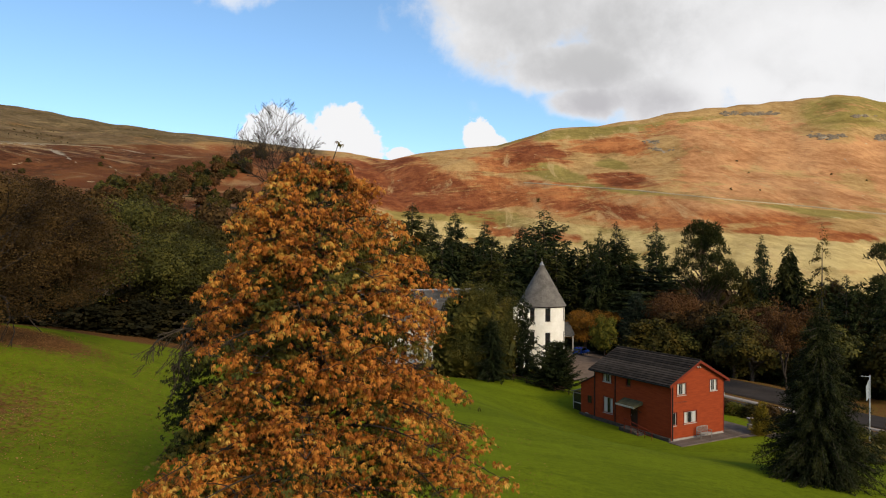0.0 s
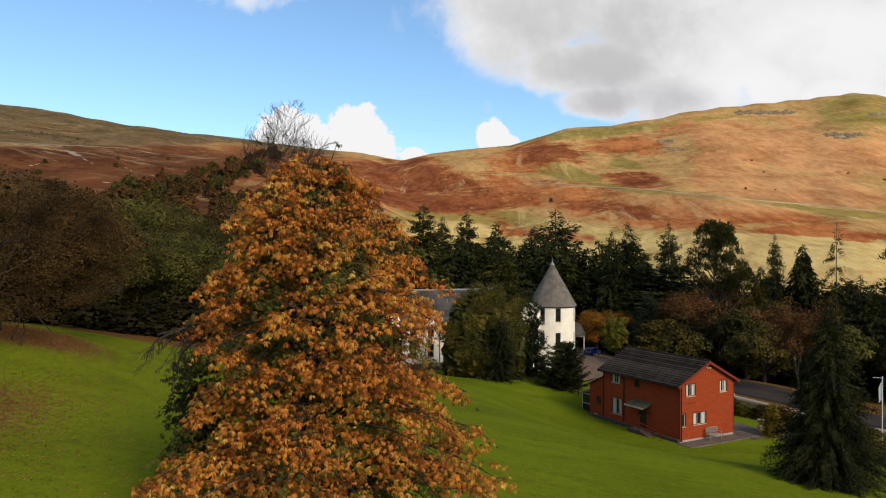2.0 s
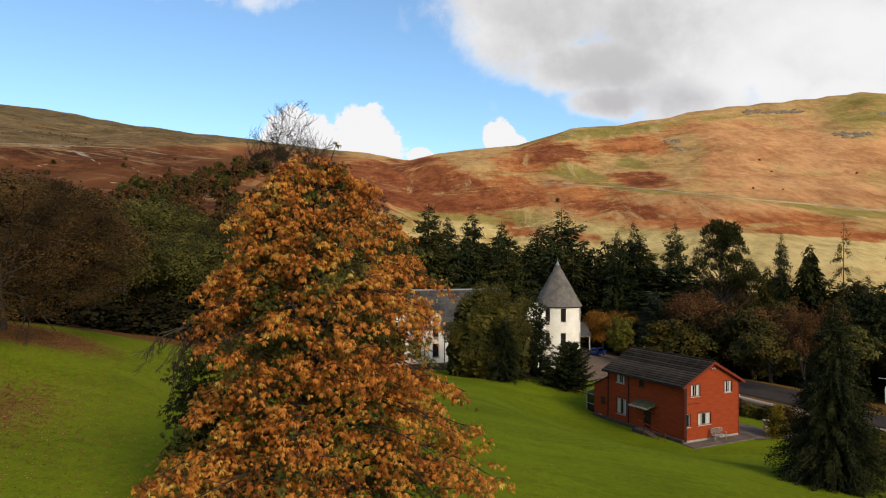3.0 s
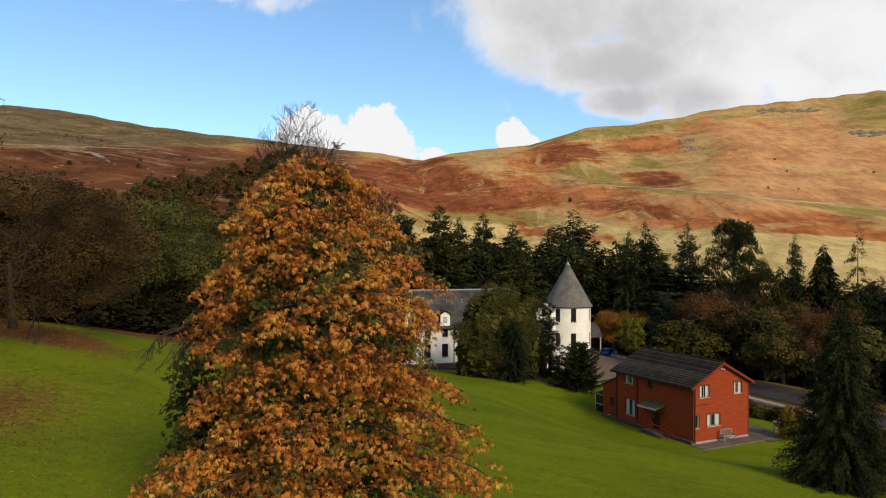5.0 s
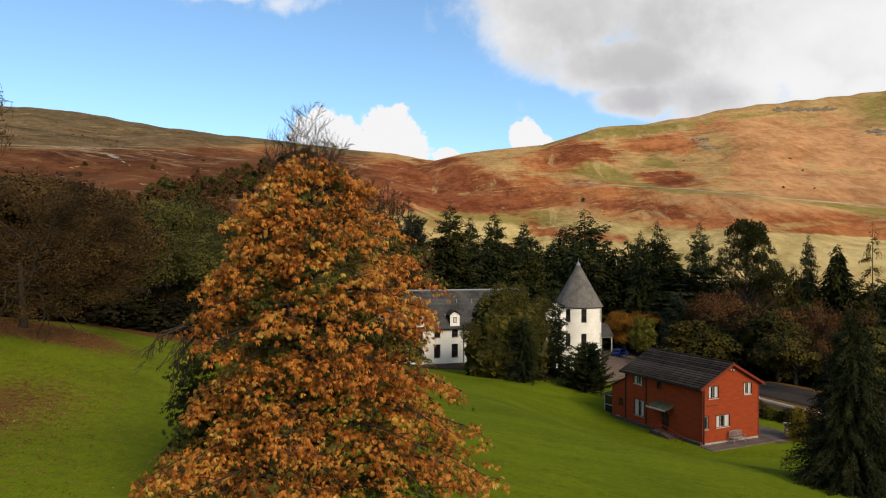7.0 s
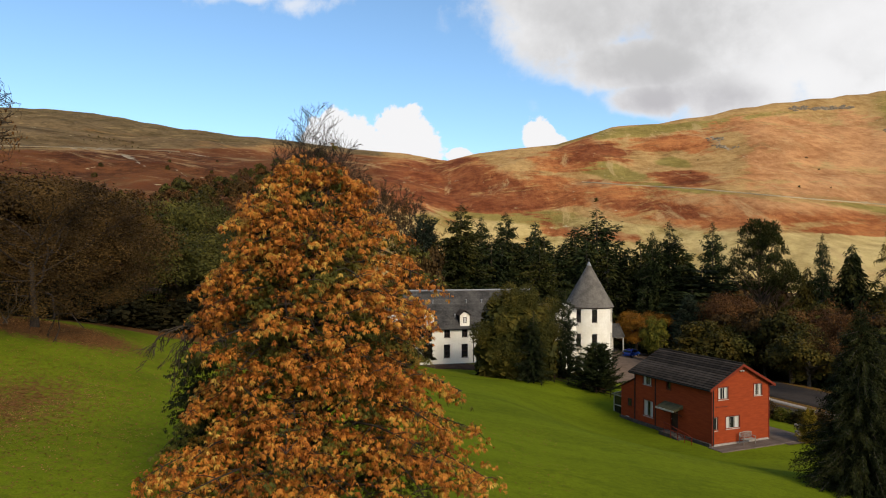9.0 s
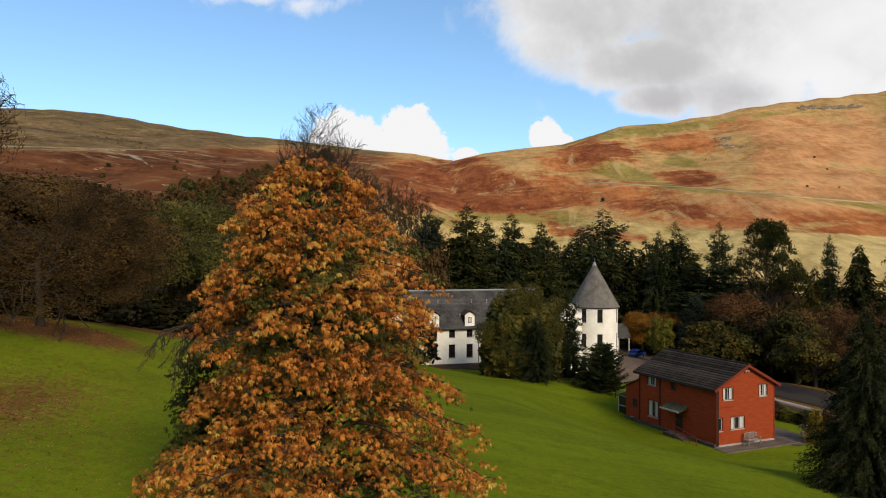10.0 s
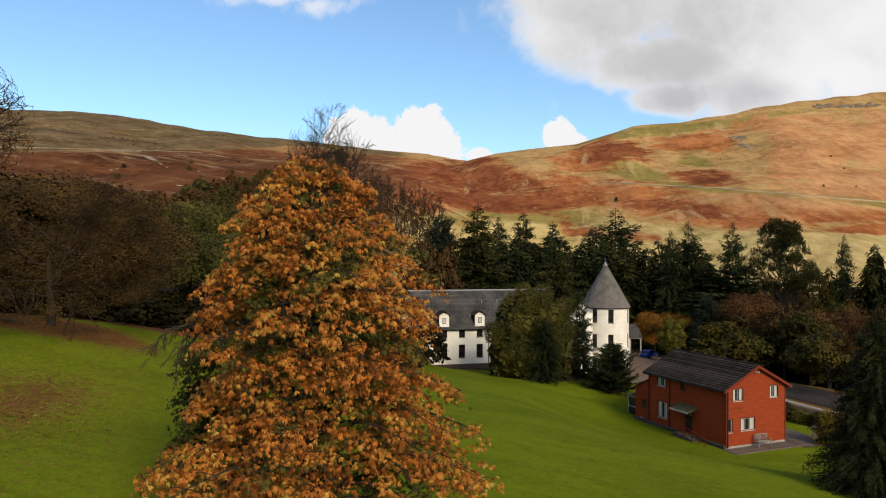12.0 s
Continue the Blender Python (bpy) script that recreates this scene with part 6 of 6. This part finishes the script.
def white_house():
    L0, L1, H, D, RISE = -7.5, 19.5, 5.15, 9.6, 4.9
    O = pose(-9.84, 98.2, 1.0, 0, 0, 22.3)
    house = empty("white_house", O, "long white harled house with slate roof and dormers", "house")
    W = L1 - L0
    m = Matrix.Translation((L0, 0, 0))
    cols = [-0.67 + 2.66 * k for k in range(-2, 7)]
    holes = []
    for k, c in enumerate(cols):
        x = c - L0
        holes.append((x - 0.45, x + 0.45, 3.75, 4.95))
        if abs(c - 9.97) > 0.1:
            holes.append((x - 0.48, x + 0.48, 0.85, 2.75))
        else:
            holes.append((x - 0.75, x + 0.55, 0.06, 2.5))
    part("wall", pierced_wall(W, H, holes, 0.45), M["harl"], house, "white harled front wall", at=m)
    part("wall", prism([(L0, 0.45, 0), (L0, D, 0), (L0, D, H), (L0, D / 2, H + RISE - 0.15), (L0, 0.45, H + 0.3)], (0.4, 0, 0)), M["harl"], house)
    part("wall", prism([(L1 - 0.4, 0.45, 0), (L1 - 0.4, D, 0), (L1 - 0.4, D, H), (L1 - 0.4, D / 2, H + RISE - 0.15), (L1 - 0.4, 0.45, H + 0.3)], (0.4, 0, 0)), M["harl"], house)
    part("wall", box(L0 + 0.4, D - 0.4, 0, L1 - 0.4, D, H), M["harl"], house)
    part("plinth", box(L0 - 0.06, -0.06, -2.5, L1 + 0.06, D + 0.06, 0.0), M["dark_stone"], house, "dark stone plinth")
    part("floor", box(L0 + 0.41, 0.46, 2.9, L1 - 0.41, D - 0.41, 3.15), M["room"], house)
    part("floor", box(L0 + 0.41, 0.46, 0.004, L1 - 0.41, D - 0.41, 0.05), M["room"], house)
    slant = math.hypot(D / 2 + 0.3, RISE + 0.3)
    k = RISE / (D / 2)
    for side in (0, 1):
        run = D / 2 + 0.28
        mm = slope_pose((L0 - 0.15, -0.28, H - 0.28 * k + 0.12), (1, 0, 0), (0, run, run * k)) if side == 0 else slope_pose((L1 + 0.15, D + 0.28, H - 0.28 * k + 0.12), (-1, 0, 0), (0, -run, run * k))
        tile_courses(house, "roof_slope", W + 0.3, math.hypot(run, run * k), M["slate"], mm, 0.27, 0.018, "grey slates in courses")
    gb = bmesh.new()
    rod(gb, (L0 - 0.1, -0.36, H - 0.22), (L1 + 0.1, -0.36, H - 0.22), 0.07)
    part("gutter", gb, M["black"], house)
    part("fascia", box(L0, -0.28, H - 0.34, L1, -0.004, H - 0.16), M["brown_trim"], house)
    rb = bmesh.new()
    rod(rb, (L0 - 0.15, D / 2, H + RISE + 0.16), (L1 + 0.15, D / 2, H + RISE + 0.16), 0.13, sides=8)
    part("ridge", rb, M["lead"], house)
    for h in holes:
        if h[2] > 0.5:
            f = window(house, m, *h, lights=2 if h[2] > 3 else 1, frame_mat="brown_trim", sill=True, depth=0.16, bars=1)
    for h in holes:
        if h[2] < 0.5:
            part("door", box(h[0] + 0.05, 0.20, 0.06, h[1] - 0.05, 0.26, h[3], 0.01), M["brown_trim"], house, "dark timber door", at=m)
    for x in (7.95 + 0.7, -5.0):
        pb = bmesh.new()
        rod(pb, (x, -0.08, 0.05), (x, -0.08, H - 0.25), 0.06)
        part("downpipe", pb, M["black"], house)
    # dormers: white round-headed fronts under little slate roofs
    for c in (cols[3], cols[5], cols[1], cols[7]):
        w, tall = 1.45, 2.25
        z0 = H - 0.10
        pts = [(c - w / 2, 0.02, z0), (c + w / 2, 0.02, z0), (c + w / 2, 0.02, z0 + tall - 0.55)]
        for q in range(1, 8):
            a = math.pi * q / 8
            pts.append((c + w / 2 * math.cos(a), 0.02, z0 + tall - 0.55 + 0.5 * math.sin(a)))
        pts.append((c - w / 2, 0.02, z0 + tall - 0.55))
        dormer = part("dormer", prism(pts, (0, 2.1, 0)), M["harl"], house, "white round-headed dormer")
        pane = part("dormer_window", box(c - 0.27, -0.03, z0 + 0.72, c + 0.27, 0.015, z0 + 1.55, 0.01), M["brown_trim"], dormer, "small window with a pale blind")
        part("blind", box(c - 0.20, -0.045, z0 + 0.79, c + 0.20, -0.031, z0 + 1.48), M["curtain"], pane)
        for sgn in (-1, 1):
            part("dormer_cheek", box(c + sgn * (w / 2 + 0.035) - 0.03, 0.12, z0, c + sgn * (w / 2 + 0.035) + 0.03, 2.05, z0 + tall - 0.5), M["tile"], dormer, "dark slate-hung cheek")
        rf = bmesh.new()
        for sgn in (-1, 1):
            p0, p1 = Vector((c, -0.25, z0 + tall + 0.22)), Vector((c + sgn * (w / 2 + 0.22), -0.25, z0 + tall - 0.48))
            q = [p0, p1, p1 + Vector((0, 0, 0.09)), p0 + Vector((0, 0, 0.09))]
            f0 = [rf.verts.new(p) for p in q]
            f1 = [rf.verts.new(p + Vector((0, 2.7, 0))) for p in q]
            rf.faces.new(f0), rf.faces.new(f1[::-1])
            for i in range(4):
                rf.faces.new((f0[i], f1[i], f1[(i + 1) % 4], f0[(i + 1) % 4]))
        part("dormer_roof", rf, M["tile"], dormer)
    for x in (3.4, 8.6, 11.0, 6.2, 14.5):
        y = 3.1 if x != 6.2 else 1.2
        z = H + y * k
        vb = bmesh.new()
        rod(vb, (x, y, z), (x, y, z + 0.5), 0.08)
        rod(vb, (x, y, z + 0.5), (x, y, z + 0.6), 0.13)
        part("roof_vent", vb, M["lead"], house)
    # link block towards the tower, with a stepped white gable
    part("link_wall", box(L1 + 0.07, 2.4, -3.2, L1 + 7.0, 8.4, H + 0.6), M["harl"], house, "white link block beside the tower")
    x = L1 + 3.6
    part("link_gable", prism([(x, 2.3, H + 0.602), (x + 3.3, 2.3, H + 0.602), (x + 3.3, 2.3, H + 1.5), (x + 2.7, 2.3, H + 1.5), (x + 2.7, 2.3, H + 2.2), (x + 2.1, 2.3, H + 2.2), (x + 2.1, 2.3, H + 2.9),
                              (x + 1.2, 2.3, H + 2.9), (x + 1.2, 2.3, H + 2.2), (x + 0.6, 2.3, H + 2.2), (x + 0.6, 2.3, H + 1.5), (x, 2.3, H + 1.5)], (0, 0.5, 0)), M["harl"], house, "stepped white gable")
    part("link_roof", prism([(L1 + 0.2, 2.2, H + 0.604), (L1 + 0.2, 8.6, H + 0.604), (L1 + 0.2, 5.4, H + 2.8)], (3.3, 0, 0)), M["slate"], house)
    return house


white_house()


def tower():
    cx, cy, base, eave, apex, R = 16.2, 115.0, -2.1, 8.4, 15.45, 3.68
    t = empty("round_tower", pose(cx, cy, 0), "round white tower under a conical slate roof", "tower")
    n = 54
    a0 = math.atan2(0 - cy, 3 - cx)          # bearing that faces the lawn
    starts = [a0 - radians(26 + 6.667), a0 + radians(7.33)]
    rows = [(6.05, 8.1), (2.15, 4.25), (-1.7, 0.4)]
    step = 2 * math.pi / n
    off = starts[0]
    zs = sorted({base - 2.0, eave, *[z for r in rows for z in r]})
    bm = bmesh.new()
    cols = {0, 1, 6, 7, 15, 16, 24, 25, 45, 46}
    for k in range(n):
        a, b = off + step * k, off + step * (k + 1)
        for z0, z1 in zip(zs, zs[1:]):
            if k in cols and (z0, z1) in rows:
                continue
            v = []
            for ang, z in ((a, z0), (b, z0), (b, z1), (a, z1)):
                v.append([(r * math.cos(ang), r * math.sin(ang), z) for r in (R, R - 0.5)])
            out = [bm.verts.new(p[0]) for p in v]
            inn = [bm.verts.new(p[1]) for p in v]
            bm.faces.new(out), bm.faces.new(inn[::-1])
            for i in range(4):
                j = (i + 1) % 4
                bm.faces.new((out[j], out[i], inn[i], inn[j]))
    bmesh.ops.remove_doubles(bm, verts=bm.verts, dist=0.001)
    part("wall", bm, M["harl"], t, "white harled curved wall")
    core = bmesh.new()
    rod(core, (0, 0, base), (0, 0, eave - 0.1), R - 1.2, sides=24)
    part("inner_wall", core, M["room"], t)
    for k in (0, 6, 15, 24, 45):
        mid = off + step * (k + 1)
        face = Matrix.Rotation(mid + math.pi / 2, 4, "Z") @ Matrix.Translation((0, -R, 0))
        for z0, z1 in rows:
            window(t, face, -0.41, 0.41, z0, z1, 1, "brown_trim", True, depth=0.2, bars=1)
    roof = bmesh.new()
    courses = 30
    seg = 48
    rings = []
    for k in range(courses):
        for s, extra, dz in ((k / courses, 0.045, 0.0), ((k + 1) / courses, 0.006, 0.012)):
            r, z = (R + 0.28) * (1 - s) + extra, eave - 0.05 + (apex - eave) * s + dz
            rings.append([roof.verts.new(((r + 0.01 * math.sin(j * 12.9 + k * 78.2)) * math.cos(6.28319 * j / seg), (r + 0.01 * math.sin(j * 12.9 + k * 78.2)) * math.sin(6.28319 * j / seg), z)) for j in range(seg)])
    for lo, hi in zip(rings, rings[1:]):
        for j in range(seg):
            roof.faces.new((lo[j], lo[(j + 1) % seg], hi[(j + 1) % seg], hi[j]))
    roof.faces.new(rings[0][::-1])
    roof.faces.new(rings[-1])
    part("cone_roof", roof, M["cone_slate"], t, "conical roof of weathered grey slates")
    eb = bmesh.new()
    rod(eb, (0, 0, eave - 0.22), (0, 0, eave - 0.06), R + 0.12, sides=54)
    part("eave_band", eb, M["brown_trim"], t)
    fb = bmesh.new()
    rod(fb, (0, 0, apex - 0.55), (0, 0, apex + 0.1), 0.40, 0.05, 14)
    rod(fb, (0, 0, apex + 0.1), (0, 0, apex + 0.75), 0.035, 0.015, 6)
    part("finial", fb, M["lead"], t, "pale lead cap and finial")
    return t


tower()


def outbuilding():
    o = empty("outbuilding", pose(20.3, 134.5, hz(24, 134), 0, 0, 14), "low white outbuilding with a slate roof beside the tower", "outbuilding")
    part("wall", box(-2, 0.1, -1, 3.0, 5.0, 3.1), M["harl"], o)
    part("roof", prism([(-2.3, -0.4, 3.1), (-2.3, 5.4, 3.1), (-2.3, 2.5, 5.4)], (7.6, 0, 0)), M["slate"], o)
    for x, y in ((5.0, 0.0), (5.0, 4.8)):
        part("post", box(x - 0.1, y - 0.1, -1, x + 0.1, y + 0.1, 3.098), M["white"], o)
    part("beam", box(3.002, -0.1, 2.85, 4.898, 0.1, 3.098), M["white"], o)


outbuilding()


def car(m):
    c = empty("car", m, "small blue hatchback parked on the gravel", "car")
    side = [(-1.85, 0.42), (-1.9, 0.75), (-1.72, 0.95), (-1.35, 1.36), (-0.9, 1.46), (0.2, 1.45), (0.75, 1.18), (1.05, 0.95), (1.75, 0.82), (1.9, 0.62), (1.88, 0.36), (-1.8, 0.32)]
    bm = prism([(x, -0.8, z) for x, z in side], (0, 1.6, 0))
    bmesh.ops.bevel(bm, geom=[e for e in bm.edges], offset=0.05, segments=2, affect="EDGES")
    part("body", bm, M["car_paint"], c, smooth=False)
    for y in (-0.806, 0.79):
        part("side_window", prism([(-1.35, y, 0.98), (-1.15, y, 1.30), (-0.85, y, 1.38), (0.18, y, 1.37), (0.66, y, 1.12), (0.85, y, 0.98)], (0, 0.016, 0)), M["glass"], c)
    part("windscreen", prism([(0.27, -0.66, 1.435), (0.79, -0.7, 1.172), (0.79, 0.7, 1.172), (0.27, 0.66, 1.435)], (0.02, 0, 0.035)), M["glass"], c)
    part("rear_window", prism([(-1.42, -0.64, 1.30), (-1.70, -0.68, 0.99), (-1.70, 0.68, 0.99), (-1.42, 0.64, 1.30)], (-0.03, 0, 0.03)), M["glass"], c)
    for x in (-1.2, 1.2):
        for y in (-0.74, 0.74):
            wb = bmesh.new()
            rod(wb, (x, y - 0.09, 0.31), (x, y + 0.09, 0.31), 0.31, sides=18)
            tyre = part("wheel", wb, M["rubber"], c)
            rb = bmesh.new()
            rod(rb, (x, y - 0.098, 0.31), (x, y + 0.098, 0.31), 0.19, sides=12)
            part("rim", rb, M["steel"], tyre)
    for y in (-0.58, 0.58):
        part("headlight", box(1.80, y - 0.15, 0.62, 1.905, y + 0.15, 0.74, 0.02), M["white"], c)
        part("tail_light", box(-1.905, y - 0.12, 0.7, -1.82, y + 0.12, 0.86, 0.02), M["red_trim"], c)


car(pose(25.9, 131.3, hz(25.9, 131.3) + 0.07, 0, 0, 52))

# ---------------------------------------------------------------- garden and small things


def shrub(name, x, y, tall, wide, material, label, kind="bush"):
    return tree(name, kind, x, y, tall, wide, material, label, "shrub", sink=0.1)


# hedge and shrubs beside the drive
for k in range(9):
    a = k / 8
    shrub("hedge_shrub", 28.6 + 9.5 * a, 77.5 - 13.0 * a, 1.7 + 0.3 * math.sin(k * 2.1), 3.0, ("olive", "russet", "lime")[k % 3], "clipped mixed hedge shrub by the drive")
shrub("gold_conifer", 29.8, 65.6, 3.3, 2.3, "gold", "golden upright conifer bush", "column")
for x, y, h, w, mat in ((36.5, 57.5, 2.2, 3.6, "yew"), (39.5, 60, 2.6, 4.0, "olive"), (34.0, 54.5, 1.6, 3.2, "yew"), (42, 64, 2.4, 4, "russet"), (38, 53, 1.4, 3, "lime"), (44.5, 58, 2.8, 4.5, "olive")):
    shrub("garden_shrub", x, y, h, w, mat, "rounded garden shrub beside the path")
strip_along("garden_path", [(30.5, 66.5), (33.5, 60), (37.0, 54.5), (42, 48)], 2.0, M["paving"], "worn paved garden path", 0.05, category="path")
for k in range(6):
    shrub("foundation_shrub", 6.6 + 1.7 * k, 90.5 - 0.9 * k, 1.2, 2.2, ("yew", "olive")[k % 2], "low shrub at the lawn's edge")


def lamp_post():
    z = hz(33.4, 116)
    p = empty("lamp_post", pose(33.4, 116, z), "thin grey lamp post beside the drive", "lamp post")
    bm = bmesh.new()
    rod(bm, (0, 0, -0.2), (0, 0, 5.9), 0.07, 0.045)
    part("pole", bm, M["steel"], p)
    part("lamp_head", box(-0.35, -0.08, 5.9, 0.15, 0.08, 6.0, 0.02), M["lead"], p)


def banner_post():
    z = hz(38.9, 64)
    p = empty("banner_post", pose(38.9, 64, z, 0, 0, -25), "white post with a hanging white banner", "sign post")
    bm = bmesh.new()
    rod(bm, (0, 0, -0.2), (0, 0, 6.0), 0.055, 0.045)
    part("post", bm, M["sign_white"], p)
    ab = bmesh.new()
    rod(ab, (0.05, 0, 5.85), (-0.75, 0, 5.85), 0.025, sides=6)
    part("arm", ab, M["sign_white"], p)
    part("banner", prism([(-0.06, -0.01, 5.6), (-0.30, -0.01, 4.9), (-0.26, -0.01, 3.6), (-0.06, -0.01, 3.9)], (0, 0.02, 0)), M["sign_white"], p)


def stone_urn():
    x, y = 29.6, 67.6
    u = empty("stone_urn", pose(x, y, hz(x, y)), "small grey stone urn on a pedestal", "urn")
    part("pedestal", box(-0.22, -0.22, -0.1, 0.22, 0.22, 0.55, 0.03), M["kerb"], u)
    bm = bmesh.new()
    rod(bm, (0, 0, 0.55), (0, 0, 0.68), 0.14, 0.10, 14)
    rod(bm, (0, 0, 0.68), (0, 0, 1.05), 0.12, 0.30, 14)
    rod(bm, (0, 0, 1.05), (0, 0, 1.12), 0.33, 0.33, 14)
    part("bowl", bm, M["kerb"], u)


lamp_post()
banner_post()
stone_urn()


def low_fence():
    f = empty("low_fence", pose(0, 0, 0), "low dark timber fence at the lawn's edge", "fence")
    line = [(8.5, 84.5), (11.5, 82.0), (14.5, 80.5), (17.0, 77.5)]
    for (x0, y0), (x1, y1) in zip(line, line[1:]):
        for k in range(2):
            x, y = x0 + (x1 - x0) * k / 2, y0 + (y1 - y0) * k / 2
            part("post", box(x - 0.05, y - 0.05, hz(x, y) - 0.2, x + 0.05, y + 0.05, hz(x, y) + 0.75, 0.008), M["brown_trim"], f)
        for z in (0.35, 0.65):
            bm = bmesh.new()
            rod(bm, (x0, y0, hz(x0, y0) + z), (x1, y1, hz(x1, y1) + z), 0.045, sides=4)
            part("rail", bm, M["brown_trim"], f)


low_fence()


def scatter_leaves():
    """Fallen leaves lying on the grass."""
    gen = np.random.default_rng(9)
    x = np.concatenate([gen.normal(-22.3, 3.6, 7500), gen.uniform(-40, 6, 4600), gen.normal(-31, 6, 2400), gen.normal(-4.5, 4.5, 1500)])
    y = np.concatenate([gen.normal(33, 4.5, 7500), gen.uniform(15, 50, 4600), gen.normal(46.5, 1.8, 2400), gen.normal(23, 4.5, 1500)])
    P = np.c_[x, y, height(x, y) + 0.03]
    q = leaf_quads(P, np.c_[gen.normal(0, 1, (len(x), 2)), np.zeros(len(x))], 0.085, 0.065, 0.0, 0.25, gen)
    ob = new("fallen_leaves", mesh_of("fallen_leaves", q, 4, M["fallen"]))
    tagged(ob, "brown and yellow fallen leaves strewn on the lawn", "leaves", kind="stuff")


M["fallen"] = foliage("fallen_leaves", [(0.12, 0.055, 0.03), (0.24, 0.12, 0.06), (0.34, 0.19, 0.08), (0.46, 0.31, 0.16)], 0.7, 0.1, 0.0, 0.5)
scatter_leaves()


def fallen_boughs():
    """Grey dead boughs lying about the foot of the big tree on the bank."""
    gen = np.random.default_rng(15)
    x, y = -31.0, 44.2
    root = empty("fallen_bough", pose(x, y, hz(x, y)), "bleached fallen boughs on the leaf-strewn bank", "fallen branch")
    for k, way in enumerate(((-1, 0.1, 0.15), (-0.9, -0.2, 0.5), (0.6, 0.1, 0.6), (-0.6, 0.3, 0.9))):
        limbs = []
        branching(gen, (0.3 * k - 0.5, 0.0, 0.25), way, 1.6, 0.075, 2, limbs, 0.6, 3, -0.05, 0.18, 0.7)
        v, f = tubes(limbs, 5)
        v[:, 2] = np.maximum(v[:, 2], -0.1)
        under("bough", mesh_of("bough", v, f, M["dead_bark"], True), root)


fallen_boughs()


def crags():
    gen = np.random.default_rng(17)
    root = empty("crag", pose(0, 0, 0), "broken grey crag on the hillside", "rock", kind="structure")
    for cu, cv, su, sv, n, big in ((0.44, 0.2005, 0.045, 0.0025, 80, 8.0), (0.545, 0.169, 0.026, 0.0035, 46, 8.5), (0.60, 0.198, 0.018, 0.002, 18, 6.5), (0.628, 0.167, 0.012, 0.005, 20, 8.0), (0.295, 0.160, 0.012, 0.003, 24, 5.0), (0.31, 0.149, 0.018, 0.003, 20, 4.0)):
        for k in range(n):
            u, v = cu + gen.uniform(-1, 1) * su, cv + gen.normal(0, 0.5) * sv
            d = np.linspace(350, 1000, 900)
            over = (height(u * d, d) - EYE_Z) / d >= v
            if not over.any():
                continue
            y = d[over.argmax()]
            bm = bmesh.new()
            bmesh.ops.create_icosphere(bm, subdivisions=1, radius=1.0)
            for w in bm.verts:
                w.co *= 1 + 0.35 * noise.noise(w.co * 1.7 + Vector((k * 3.1, cu * 50, 0)))
            s = big * gen.uniform(0.15, 0.45)
            part("rock", bm, M["rock"], root, at=Matrix.Translation((u * y, y, hz(u * y, y) - 0.3 * s)) @ Matrix.Diagonal((s * 1.3, s, s * 0.8, 1)))


crags()


def hill_bushes():
    """Scattered dark bushes and a young plantation on the hills."""
    gen = np.random.default_rng(19)
    spots = [(0.135, 0.073, 3.5)] + [(gen.uniform(-0.62, -0.30), gen.uniform(0.10, 0.135), gen.uniform(1.8, 3.6)) for _ in range(9)]
    spots += [(gen.uniform(0.25, 0.62), gen.uniform(0.085, 0.14), gen.uniform(1.2, 2.2)) for _ in range(8)]
    for i in range(34):
        spots.append((-0.615 + 0.075 * (i % 12) / 11 + gen.normal(0, 0.002), 0.166 + 0.007 * (i // 12) - 0.012 * (i % 12) / 11, gen.uniform(0.8, 1.3)))
    for u, v, s in spots:
        d = np.linspace(240, 1240, 900)
        over = (height(u * d, d) - EYE_Z) / d >= v
        if over.any():
            y = d[over.argmax()]
            tree("hill_bush", "tuft", u * y, y, s * 0.9, s * 1.2, "olive", "dark gorse bush on the open hillside", "bush", group="bushes on the hillside")


hill_bushes()
